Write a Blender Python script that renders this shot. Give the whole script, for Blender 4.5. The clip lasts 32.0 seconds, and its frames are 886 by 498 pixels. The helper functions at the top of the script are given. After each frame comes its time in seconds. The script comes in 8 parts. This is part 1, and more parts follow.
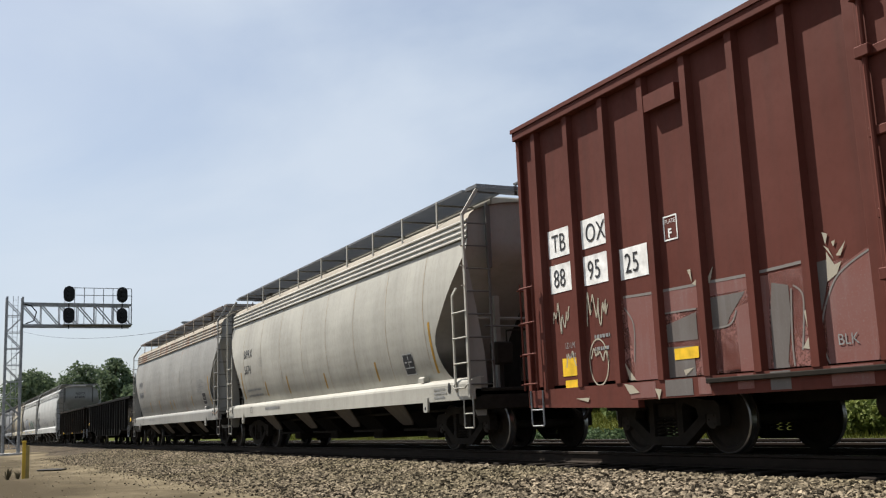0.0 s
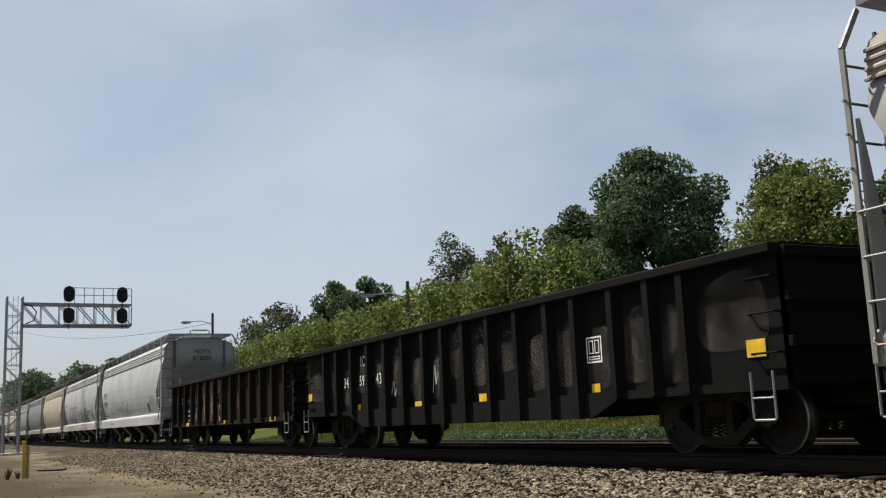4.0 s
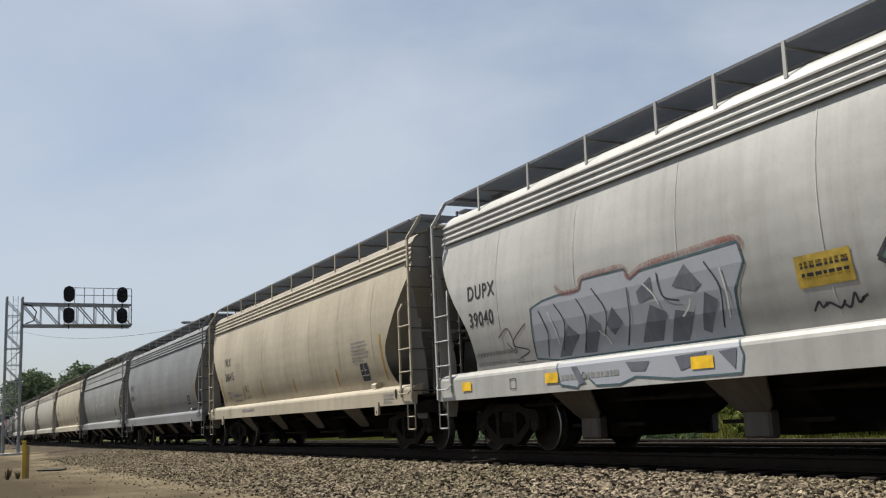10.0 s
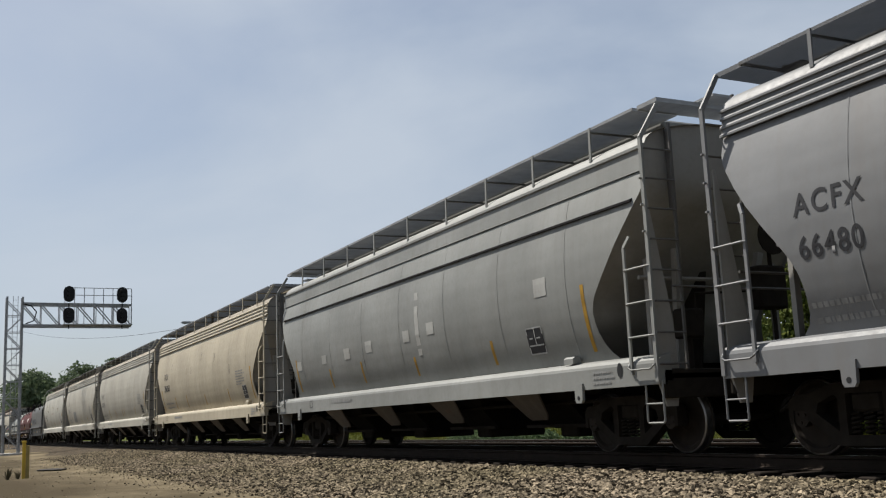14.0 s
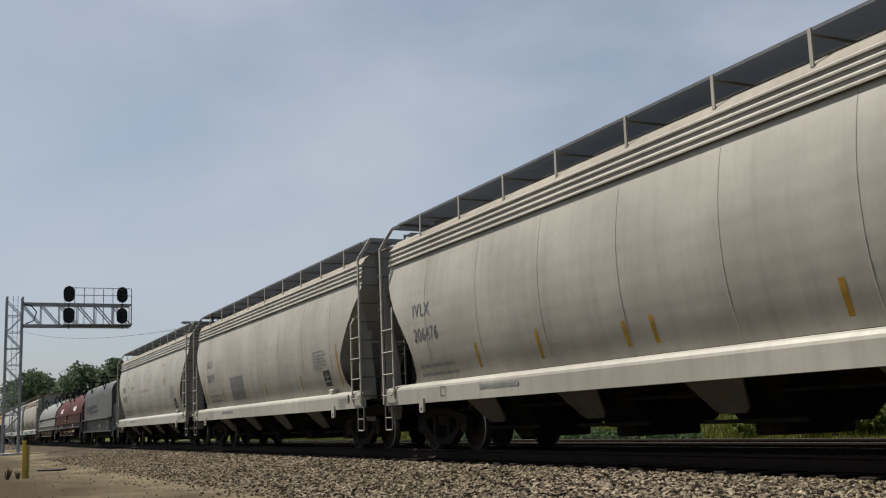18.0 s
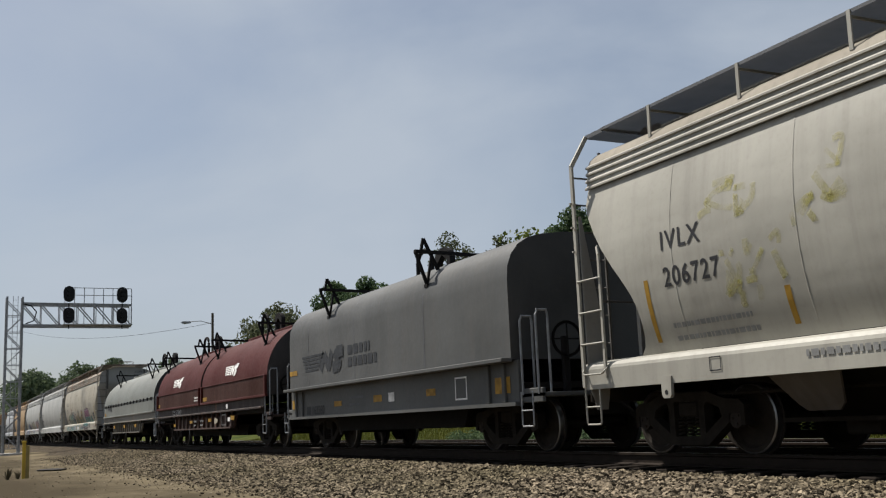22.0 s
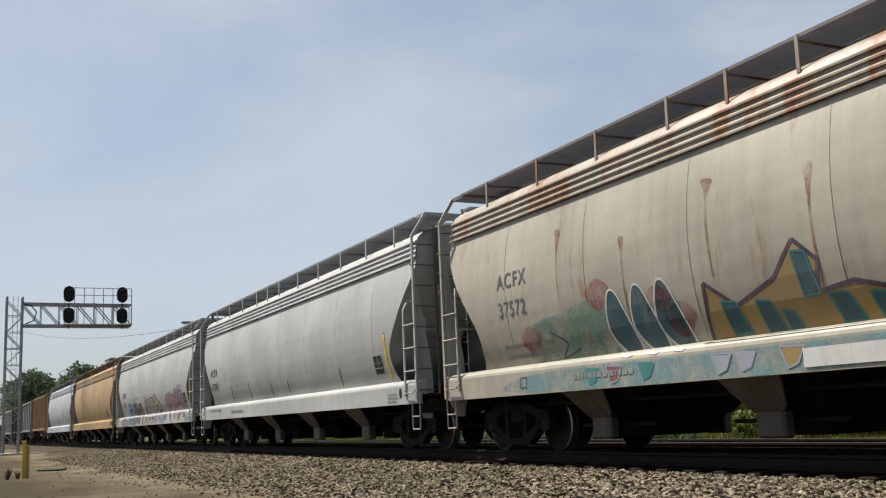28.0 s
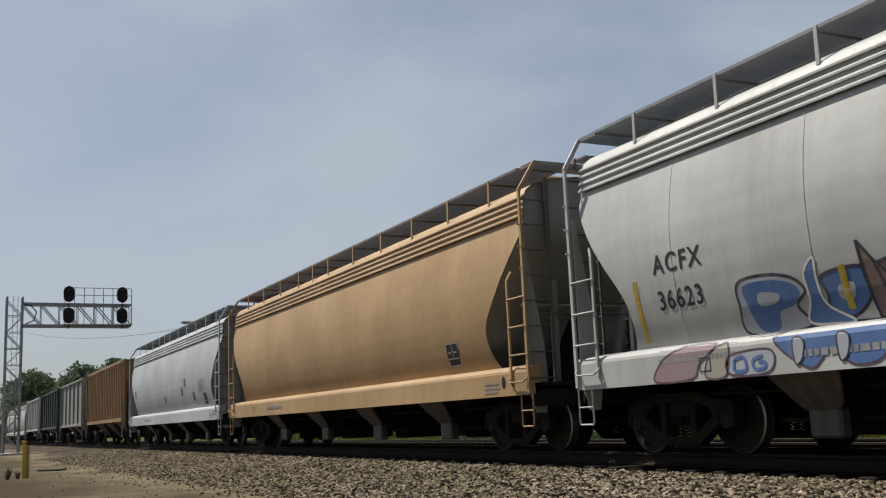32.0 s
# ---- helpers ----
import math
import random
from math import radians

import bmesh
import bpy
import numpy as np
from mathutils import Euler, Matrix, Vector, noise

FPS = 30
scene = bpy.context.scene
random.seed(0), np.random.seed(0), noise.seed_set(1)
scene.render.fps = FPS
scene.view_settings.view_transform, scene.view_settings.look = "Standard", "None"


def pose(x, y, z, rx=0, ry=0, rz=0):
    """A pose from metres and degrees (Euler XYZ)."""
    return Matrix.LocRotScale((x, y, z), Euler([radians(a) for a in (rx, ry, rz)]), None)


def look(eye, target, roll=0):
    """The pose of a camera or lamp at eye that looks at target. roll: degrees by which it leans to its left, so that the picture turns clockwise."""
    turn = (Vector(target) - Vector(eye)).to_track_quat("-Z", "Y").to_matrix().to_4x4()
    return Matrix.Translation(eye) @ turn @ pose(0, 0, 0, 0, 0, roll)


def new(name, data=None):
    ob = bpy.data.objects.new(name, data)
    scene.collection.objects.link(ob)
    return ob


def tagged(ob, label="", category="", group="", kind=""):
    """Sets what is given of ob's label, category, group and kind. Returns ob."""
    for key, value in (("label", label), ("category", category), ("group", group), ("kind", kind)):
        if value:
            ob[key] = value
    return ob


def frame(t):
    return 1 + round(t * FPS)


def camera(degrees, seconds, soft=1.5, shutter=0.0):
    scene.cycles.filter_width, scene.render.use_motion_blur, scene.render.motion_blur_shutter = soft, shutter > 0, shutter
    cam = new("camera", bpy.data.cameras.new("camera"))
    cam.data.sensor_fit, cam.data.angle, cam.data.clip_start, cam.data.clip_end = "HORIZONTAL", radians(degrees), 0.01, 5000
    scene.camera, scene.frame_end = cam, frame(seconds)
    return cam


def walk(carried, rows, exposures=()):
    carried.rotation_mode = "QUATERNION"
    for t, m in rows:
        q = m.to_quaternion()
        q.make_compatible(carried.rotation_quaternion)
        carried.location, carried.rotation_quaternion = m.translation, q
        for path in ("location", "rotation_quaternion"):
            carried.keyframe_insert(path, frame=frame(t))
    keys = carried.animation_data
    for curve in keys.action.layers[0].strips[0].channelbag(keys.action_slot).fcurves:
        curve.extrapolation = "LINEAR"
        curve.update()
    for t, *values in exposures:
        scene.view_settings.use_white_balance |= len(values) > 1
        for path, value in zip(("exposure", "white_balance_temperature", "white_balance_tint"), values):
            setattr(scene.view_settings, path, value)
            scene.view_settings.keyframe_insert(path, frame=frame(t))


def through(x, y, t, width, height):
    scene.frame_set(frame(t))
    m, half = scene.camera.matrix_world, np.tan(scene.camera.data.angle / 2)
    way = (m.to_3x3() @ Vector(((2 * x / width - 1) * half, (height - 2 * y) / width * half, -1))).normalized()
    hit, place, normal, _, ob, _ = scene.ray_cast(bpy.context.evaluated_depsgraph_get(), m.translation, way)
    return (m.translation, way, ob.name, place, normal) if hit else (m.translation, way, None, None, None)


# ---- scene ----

# World: x across the tracks (away from the camera), y along them, z up; rail head at z = 0.
TRACK_X = 9.67       # centre of the near track
FAR_X = 13.75        # centre of the far track
SPEED = 10.6         # of the train, towards -y
SECONDS = 32.0

cam = camera(47.63, SECONDS, soft=1.2)
EYE = pose(0.0, 0.0, 0.56, 99.70, 2.36, -26.17)
EXPOSURE = [(0.0, 0.94), (1.0, 0.56), (2.0, 0.56), (4.0, 0.69), (6.5, 0.80), (7.0, 0.82), (8.0, 0.70), (9.0, 0.75), (11.0, 0.57), (12.0, 0.46), (13.0, 0.62), (14.0, 0.64), (17.0, 0.49), (18.0, 0.46), (19.0, 0.44),
            (20.0, 0.42), (22.0, 0.46), (23.0, 0.54), (24.0, 0.64), (27.0, 0.60), (28.0, 0.72), (29.0, 0.70), (30.0, 0.46), (31.0, 0.38), (32.0, 0.40)]
walk(cam, [(0.0, EYE), (SECONDS, EYE)], EXPOSURE)

# ------------------------------------------------------------------ light
SUN_TO = Vector((-1.3, 2.4, 4.0)).normalized()
sun_data = bpy.data.lights.new("sun", "SUN")
sun_data.energy, sun_data.angle, sun_data.color = 5.0, radians(0.6), (1.0, 0.955, 0.88)
sun = new("sun", sun_data)
sun.matrix_world = look((0, 0, 60), Vector((0, 0, 60)) - SUN_TO)


def make_world():
    w = bpy.data.worlds.new("sky")
    scene.world = w
    w.use_nodes = True
    nt = w.node_tree
    nt.nodes.clear()
    n, l = nt.nodes.new, nt.links.new
    out, bg = n("ShaderNodeOutputWorld"), n("ShaderNodeBackground")
    sky = n("ShaderNodeTexSky")
    sky.sky_type, sky.sun_disc = "NISHITA", False
    sky.sun_elevation = math.asin(SUN_TO.z)
    sky.sun_rotation = math.atan2(SUN_TO.x, SUN_TO.y)
    sky.dust_density, sky.air_density, sky.ozone_density = 2.0, 1.0, 1.5
    co = n("ShaderNodeTexCoord")
    mp = n("ShaderNodeMapping")
    mp.inputs["Scale"].default_value = (1.0, 1.0, 2.0)
    mp.inputs["Rotation"].default_value = (0.15, -0.25, 0.4)
    l(co.outputs["Generated"], mp.inputs["Vector"])
    clouds = n("ShaderNodeTexNoise")
    clouds.inputs["Scale"].default_value = 1.9
    clouds.inputs["Detail"].default_value = 6.0
    clouds.inputs["Roughness"].default_value = 0.5
    clouds.inputs["Distortion"].default_value = 0.35
    l(mp.outputs["Vector"], clouds.inputs["Vector"])
    ramp = n("ShaderNodeValToRGB")
    ramp.color_ramp.elements[0].position, ramp.color_ramp.elements[1].position = 0.40, 0.68
    ramp.color_ramp.elements[0].color = (0.20, 0.20, 0.20, 1)
    ramp.color_ramp.elements[1].color = (0.88, 0.88, 0.88, 1)
    l(clouds.outputs["Fac"], ramp.inputs["Fac"])
    mix = n("ShaderNodeMix")
    mix.data_type = "RGBA"
    l(ramp.outputs["Color"], mix.inputs["Factor"])
    l(sky.outputs["Color"], mix.inputs[6])
    mix.inputs[7].default_value = (5.85, 6.55, 7.5, 1)
    l(mix.outputs[2], bg.inputs["Color"])
    bg.inputs["Strength"].default_value = 0.06
    l(bg.outputs[0], out.inputs["Surface"])


make_world()

# ------------------------------------------------------------------ materials


def base_mat(name):
    m = bpy.data.materials.new(name)
    m.use_nodes = True
    nt = m.node_tree
    return m, nt, nt.nodes["Principled BSDF"]


def noise_node(nt, scale, detail=4.0, stretch=(1, 1, 1), rough=0.55, coord="Object"):
    co, mp, no = nt.nodes.new("ShaderNodeTexCoord"), nt.nodes.new("ShaderNodeMapping"), nt.nodes.new("ShaderNodeTexNoise")
    mp.inputs["Scale"].default_value = stretch
    nt.links.new(co.outputs[coord], mp.inputs["Vector"])
    nt.links.new(mp.outputs["Vector"], no.inputs["Vector"])
    no.inputs["Scale"].default_value, no.inputs["Detail"].default_value = scale, detail
    no.inputs["Roughness"].default_value = rough
    return no


def ramp_node(nt, source, lo, hi, a=(0, 0, 0), b=(1, 1, 1)):
    r = nt.nodes.new("ShaderNodeValToRGB")
    r.color_ramp.elements[0].position, r.color_ramp.elements[1].position = lo, hi
    r.color_ramp.elements[0].color, r.color_ramp.elements[1].color = (*a, 1), (*b, 1)
    nt.links.new(source, r.inputs["Fac"])
    return r


def mix_node(nt, fac, a, b, how="MIX"):
    m = nt.nodes.new("ShaderNodeMix")
    m.data_type, m.blend_type = "RGBA", how
    for value, socket in ((fac, m.inputs["Factor"]), (a, m.inputs[6]), (b, m.inputs[7])):
        if isinstance(value, (int, float)):
            socket.default_value = value
        elif isinstance(value, tuple):
            socket.default_value = (*value, 1)
        else:
            nt.links.new(value, socket)
    return m.outputs[2]


def scaled(nt, source, k):
    m = nt.nodes.new("ShaderNodeMath")
    m.operation = "MULTIPLY"
    nt.links.new(source, m.inputs[0])
    m.inputs[1].default_value = k
    return m.outputs[0]


def bump(nt, bsdf, source, strength, distance=0.02):
    b = nt.nodes.new("ShaderNodeBump")
    b.inputs["Strength"].default_value, b.inputs["Distance"].default_value = strength, distance
    nt.links.new(source, b.inputs["Height"])
    nt.links.new(b.outputs[0], bsdf.inputs["Normal"])


def paint(name, colour, dirt=0.35, rust=0.0, rough=0.5, grime=(0.13, 0.115, 0.10), fade=0.12, gloss=0.3, bleach=0.02):
    """Weathered paint on steel: blotches, run-down streaks, rust spots."""
    m, nt, b = base_mat(name)
    big = noise_node(nt, 0.55, 5)
    streak = noise_node(nt, 1.0, 5, (1.2, 4.5, 0.22), 0.6)
    fine = noise_node(nt, 14, 6)
    lighter = tuple(min(1, c * (1 + fade) + bleach) for c in colour)
    darker = tuple(c * (1 - fade) for c in colour)
    col = mix_node(nt, ramp_node(nt, big.outputs["Fac"], 0.3, 0.7).outputs[0], darker, lighter)
    col = mix_node(nt, scaled(nt, ramp_node(nt, streak.outputs["Fac"], 0.48, 0.78).outputs[0], dirt), col, grime)
    col = mix_node(nt, scaled(nt, ramp_node(nt, fine.outputs["Fac"], 0.52, 0.8).outputs[0], dirt * 0.45), col, grime)
    if rust:
        spot = noise_node(nt, 1.6, 8, (1, 1.6, 0.5), 0.68)
        col = mix_node(nt, scaled(nt, ramp_node(nt, spot.outputs["Fac"], 0.62 - 0.16 * rust, 0.74 - 0.1 * rust).outputs[0], min(1.0, 0.55 + rust * 0.4)), col, (0.20, 0.075, 0.025))
    nt.links.new(col, b.inputs["Base Color"])
    b.inputs["Specular IOR Level"].default_value = gloss
    nt.links.new(ramp_node(nt, fine.outputs["Fac"], 0.2, 0.8, (rough - 0.08,) * 3, (rough + 0.14,) * 3).outputs[0], b.inputs["Roughness"])
    wave = noise_node(nt, 0.9, 3)
    bump(nt, b, wave.outputs["Fac"], 0.35, 0.05)
    return m


def plain(name, colour, rough=0.6, metal=0.0, vary=0.25, scale=6.0, gloss=0.25):
    m, nt, b = base_mat(name)
    no = noise_node(nt, scale, 5)
    lo, hi = tuple(c * (1 - vary) for c in colour), tuple(min(1, c * (1 + vary)) for c in colour)
    nt.links.new(ramp_node(nt, no.outputs["Fac"], 0.3, 0.7, lo, hi).outputs[0], b.inputs["Base Color"])
    b.inputs["Roughness"].default_value, b.inputs["Metallic"].default_value = rough, metal
    b.inputs["Specular IOR Level"].default_value = gloss
    bump(nt, b, no.outputs["Fac"], 0.15, 0.01)
    return m


def random_mat(name, a, b_, rough=0.85, through=0.0, island=True, lo=0.0, gloss=0.15):
    """Colour that differs from piece to piece."""
    m, nt, b = base_mat(name)
    src = nt.nodes.new("ShaderNodeNewGeometry").outputs["Random Per Island"] if island else nt.nodes.new("ShaderNodeObjectInfo").outputs["Random"]
    big = noise_node(nt, 0.35, 3)
    col = ramp_node(nt, src, lo, 1.0, a, b_).outputs[0]
    b.inputs["Specular IOR Level"].default_value = gloss
    col = mix_node(nt, ramp_node(nt, big.outputs["Fac"], 0.35, 0.65).outputs[0], col, mix_node(nt, 1.0, col, (0.72, 0.74, 0.66), "MULTIPLY"))
    nt.links.new(col, b.inputs["Base Color"])
    b.inputs["Roughness"].default_value = rough
    if through:
        t = nt.nodes.new("ShaderNodeBsdfTranslucent")
        nt.links.new(col, t.inputs["Color"])
        mx = nt.nodes.new("ShaderNodeMixShader")
        mx.inputs[0].default_value = through
        out = nt.nodes["Material Output"]
        nt.links.new(b.outputs[0], mx.inputs[1])
        nt.links.new(t.outputs[0], mx.inputs[2])
        nt.links.new(mx.outputs[0], out.inputs["Surface"])
    return m


STEEL_DARK = plain("dark grimy steel", (0.013, 0.012, 0.012), 0.8, gloss=0.1)
UNDER = plain("brown grimy underframe", (0.019, 0.016, 0.013), 0.9, gloss=0.08)
WHEEL = plain("brown wheel steel", (0.022, 0.017, 0.013), 0.75, gloss=0.15)
TREAD = plain("polished tread", (0.25, 0.24, 0.23), 0.35, 0.9)
GALV = plain("galvanised steel", (0.26, 0.265, 0.27), 0.55, 0.3)
BLACK = plain("black paint", (0.012, 0.012, 0.013), 0.6)
WHITE_INK = plain("white lettering", (0.72, 0.71, 0.68), 0.6)
BLACK_INK = plain("black lettering", (0.025, 0.025, 0.028), 0.6)
GREY_INK = plain("grey lettering", (0.10, 0.10, 0.11), 0.6)
OCHRE = plain("faded ochre stripe", (0.30, 0.17, 0.02), 0.6)
DIRTY_YELLOW = plain("dirty yellow reflector", (0.30, 0.165, 0.02), 0.6, 0.0, 0.4)
LOGO_INK = plain("dark grey emblem paint", (0.03, 0.032, 0.036), 0.6)
BAND_INK = plain("pale stencil lines", (0.34, 0.34, 0.33), 0.6)
FAINT_INK = plain("worn grey lettering", (0.20, 0.20, 0.195), 0.6)
DULL_YELLOW = plain("sun-faded yellow stripe", (0.36, 0.25, 0.04), 0.6, 0.0, 0.35)
YELLOW_INK = plain("yellow reflective", (0.68, 0.42, 0.02), 0.5)
RAIL = plain("rail steel", (0.022, 0.016, 0.012), 0.8, gloss=0.1)
RAIL_TOP = plain("rail head", (0.3, 0.29, 0.28), 0.35, 0.9)
TIE = plain("creosoted wood", (0.02, 0.016, 0.013), 0.9, gloss=0.05)
BARK = plain("bark", (0.09, 0.07, 0.05), 0.9)


def ground_mat():
    m, nt, b = base_mat("dirt and grass")
    co = nt.nodes.new("ShaderNodeTexCoord")
    sep = nt.nodes.new("ShaderNodeSeparateXYZ")
    nt.links.new(co.outputs["Object"], sep.inputs[0])
    edge = noise_node(nt, 0.35, 5)
    add = nt.nodes.new("ShaderNodeMath")
    add.operation = "MULTIPLY_ADD"
    nt.links.new(edge.outputs["Fac"], add.inputs[0])
    add.inputs[1].default_value = 3.0
    nt.links.new(sep.outputs["X"], add.inputs[2])
    mask = ramp_node(nt, scaled(nt, add.outputs[0], 0.02), 0.355, 0.375)
    dirt1, dirt2 = noise_node(nt, 0.5, 8, (1, 0.6, 1), 0.65), noise_node(nt, 9, 8)
    dirt = ramp_node(nt, dirt1.outputs["Fac"], 0.35, 0.66, (0.062, 0.050, 0.031), (0.175, 0.142, 0.092)).outputs[0]
    dirt = mix_node(nt, scaled(nt, ramp_node(nt, dirt2.outputs["Fac"], 0.5, 0.75).outputs[0], 0.5), dirt, (0.060, 0.049, 0.034))
    # Darker dirt at low x, its border broken by noise.
    near_lot = nt.nodes.new("ShaderNodeMath")
    near_lot.operation = "MULTIPLY_ADD"
    nt.links.new(dirt1.outputs["Fac"], near_lot.inputs[0])
    near_lot.inputs[1].default_value = 2.4
    nt.links.new(sep.outputs["X"], near_lot.inputs[2])
    dark = ramp_node(nt, scaled(nt, near_lot.outputs[0], 0.1), 0.28, 0.52, (0.95,) * 3, (0, 0, 0)).outputs[0]
    dirt = mix_node(nt, dark, dirt, (0.046, 0.036, 0.022))
    g1, g2 = noise_node(nt, 0.3, 4), noise_node(nt, 7, 8)
    grass = ramp_node(nt, g1.outputs["Fac"], 0.35, 0.65, (0.035, 0.048, 0.011), (0.075, 0.08, 0.022)).outputs[0]
    grass = mix_node(nt, scaled(nt, ramp_node(nt, g2.outputs["Fac"], 0.5, 0.7).outputs[0], 0.5), grass, (0.03, 0.045, 0.012))
    nt.links.new(mix_node(nt, mask.outputs[0], dirt, grass), b.inputs["Base Color"])
    b.inputs["Roughness"].default_value = 0.95
    b.inputs["Specular IOR Level"].default_value = 0.03
    bump(nt, b, dirt2.outputs["Fac"], 0.6, 0.03)
    return m


def ballast_mat(name, dark, light):
    m, nt, b = base_mat(name)
    co = nt.nodes.new("ShaderNodeTexCoord")
    vo = nt.nodes.new("ShaderNodeTexVoronoi")
    vo.inputs["Scale"].default_value = 17
    nt.links.new(co.outputs["Object"], vo.inputs["Vector"])
    col = ramp_node(nt, vo.outputs["Color"], 0.1, 0.9, dark, light).outputs[0]
    nt.links.new(col, b.inputs["Base Color"])
    b.inputs["Roughness"].default_value = 0.95
    b.inputs["Specular IOR Level"].default_value = 0.05
    bump(nt, b, vo.outputs["Distance"], 1.0, 0.05)
    return m


GROUND = ground_mat()
BALLAST = ballast_mat("crushed stone", (0.018, 0.014, 0.010), (0.12, 0.096, 0.068))
# Track-bed stone: oil stain plus the train's shade put into the colour.
SHADED_STONE = ballast_mat("oily crushed stone darkened for shade", (0.014, 0.012, 0.010), (0.05, 0.043, 0.036))
STONE = random_mat("ballast stones", (0.020, 0.016, 0.011), (0.36, 0.292, 0.208), 0.95, lo=0.2, gloss=0.05)

# ------------------------------------------------------------------ mesh kit


class Kit:
    """Collects rigid shapes into one mesh."""

    def __init__(self):
        self.v, self.f, self.m = [], [], []

    def add(self, vs, fs, mat=0):
        k = len(self.v)
        self.v += [tuple(p) for p in vs]
        self.f += [tuple(i + k for i in f) for f in fs]
        self.m += [mat] * len(fs)
        return self

    def box(self, x0, x1, y0, y1, z0, z1, c=0.0, mat=0):
        if c <= 0:
            vs = [(x, y, z) for z in (z0, z1) for y in (y0, y1) for x in (x0, x1)]
            return self.add(vs, [(0, 2, 3, 1), (4, 5, 7, 6), (0, 1, 5, 4), (2, 6, 7, 3), (0, 4, 6, 2), (1, 3, 7, 5)], mat)
        bm = bmesh.new()
        bmesh.ops.create_cube(bm, size=1.0)
        for v in bm.verts:
            v.co = Vector(((x0 + x1) / 2 + v.co.x * (x1 - x0), (y0 + y1) / 2 + v.co.y * (y1 - y0), (z0 + z1) / 2 + v.co.z * (z1 - z0)))
        bmesh.ops.bevel(bm, geom=bm.edges[:], offset=c, segments=1, affect="EDGES")
        return self.take(bm, mat)

    def take(self, bm, mat=0):
        bm.verts.index_update()
        self.add([v.co[:] for v in bm.verts], [[v.index for v in f.verts] for f in bm.faces], mat)
        bm.free()
        return self

    def beam(self, p, q, w, h, up=(0, 0, 1), mat=0):
        """A bar with a rectangular section w (sideways) by h (up)."""
        p, q, up = Vector(p), Vector(q), Vector(up)
        d = (q - p).normalized()
        if abs(d.dot(up)) > 0.98:
            up = Vector((0, 1, 0)) if abs(d.y) < 0.9 else Vector((1, 0, 0))
        s = d.cross(up).normalized() * w / 2
        u = s.cross(d).normalized() * h / 2
        vs = [e + a * s + b * u for e in (p, q) for a, b in ((-1, -1), (1, -1), (1, 1), (-1, 1))]
        return self.add(vs, [(0, 1, 2, 3), (7, 6, 5, 4), (0, 4, 5, 1), (1, 5, 6, 2), (2, 6, 7, 3), (3, 7, 4, 0)], mat)

    def tube(self, pts, r, n=8, r2=None, mat=0):
        """A round bar through the points."""
        pts = [Vector(p) for p in pts]
        vs, fs = [], []
        for i, p in enumerate(pts):
            d = (pts[min(i + 1, len(pts) - 1)] - pts[max(i - 1, 0)]).normalized()
            a = d.cross(Vector((0, 0, 1)) if abs(d.z) < 0.9 else Vector((0, 1, 0))).normalized()
            b = d.cross(a)
            k = r if r2 is None else r + (r2 - r) * i / (len(pts) - 1)
            vs += [p + (a * math.cos(t) + b * math.sin(t)) * k for t in (math.tau * j / n for j in range(n))]
        for i in range(len(pts) - 1):
            fs += [(i * n + j, i * n + (j + 1) % n, (i + 1) * n + (j + 1) % n, (i + 1) * n + j) for j in range(n)]
        fs += [tuple(range(n - 1, -1, -1)), tuple(range((len(pts) - 1) * n, len(pts) * n))]
        return self.add(vs, fs, mat)

    def prism(self, prof, a0, a1, axis="y", mat=0):
        """A closed profile drawn out along an axis; for y the profile is (x, z), for x it is (y, z), for z (x, y)."""
        def at(p, a):
            return (p[0], a, p[1]) if axis == "y" else (a, p[0], p[1]) if axis == "x" else (p[0], p[1], a)
        n = len(prof)
        vs = [at(p, a) for a in (a0, a1) for p in prof]
        fs = [(j, (j + 1) % n, n + (j + 1) % n, n + j) for j in range(n)] + [tuple(range(n)), tuple(range(2 * n - 1, n - 1, -1))]
        return self.add(vs, fs, mat)

    def lathe(self, prof, cx, cy, cz, n=24, mat=0):
        """A closed ring profile (x, radius) turned about an axis along x."""
        k = len(prof)
        vs = [(cx + x, cy + r * math.cos(math.tau * j / n), cz + r * math.sin(math.tau * j / n)) for j in range(n) for x, r in prof]
        fs = [(j * k + i, ((j + 1) % n) * k + i, ((j + 1) % n) * k + i + 1, j * k + i + 1) for j in range(n) for i in range(k - 1)]
        return self.add(vs, fs, mat)

    def mesh(self, name, mats, smooth=False):
        me = bpy.data.meshes.new(name)
        me.from_pydata(self.v, [], self.f)
        for m in (mats if isinstance(mats, (list, tuple)) else [mats]):
            me.materials.append(m)
        me.polygons.foreach_set("material_index", self.m)
        if smooth:
            me.polygons.foreach_set("use_smooth", [True] * len(self.f))
        bm = bmesh.new()
        bm.from_mesh(me)
        if smooth:
            bmesh.ops.remove_doubles(bm, verts=bm.verts, dist=1e-4)
        bmesh.ops.recalc_face_normals(bm, faces=bm.faces)
        bm.to_mesh(me)
        bm.free()
        me.update()
        return me


def part(name, shape, mats, parent, label="", smooth=False, m=None):
    """One mesh object under a thing or a part; shape is a Kit or a ready mesh."""
    ob = new(name, shape.mesh(name, mats, smooth) if isinstance(shape, Kit) else shape)
    ob.parent = parent
    if m is not None:
        ob.matrix_basis = m
    if label:
        ob["label"] = label
    if smooth and isinstance(shape, Kit):
        sharp(ob.data)
    return ob


def sharp(me, degrees=38):
    """Smooth shading with hard edges kept."""
    bm = bmesh.new()
    bm.from_mesh(me)
    lim = radians(degrees)
    for e in bm.edges:
        e.smooth = len(e.link_faces) != 2 or e.calc_face_angle(0) < lim
    bm.to_mesh(me)
    bm.free()


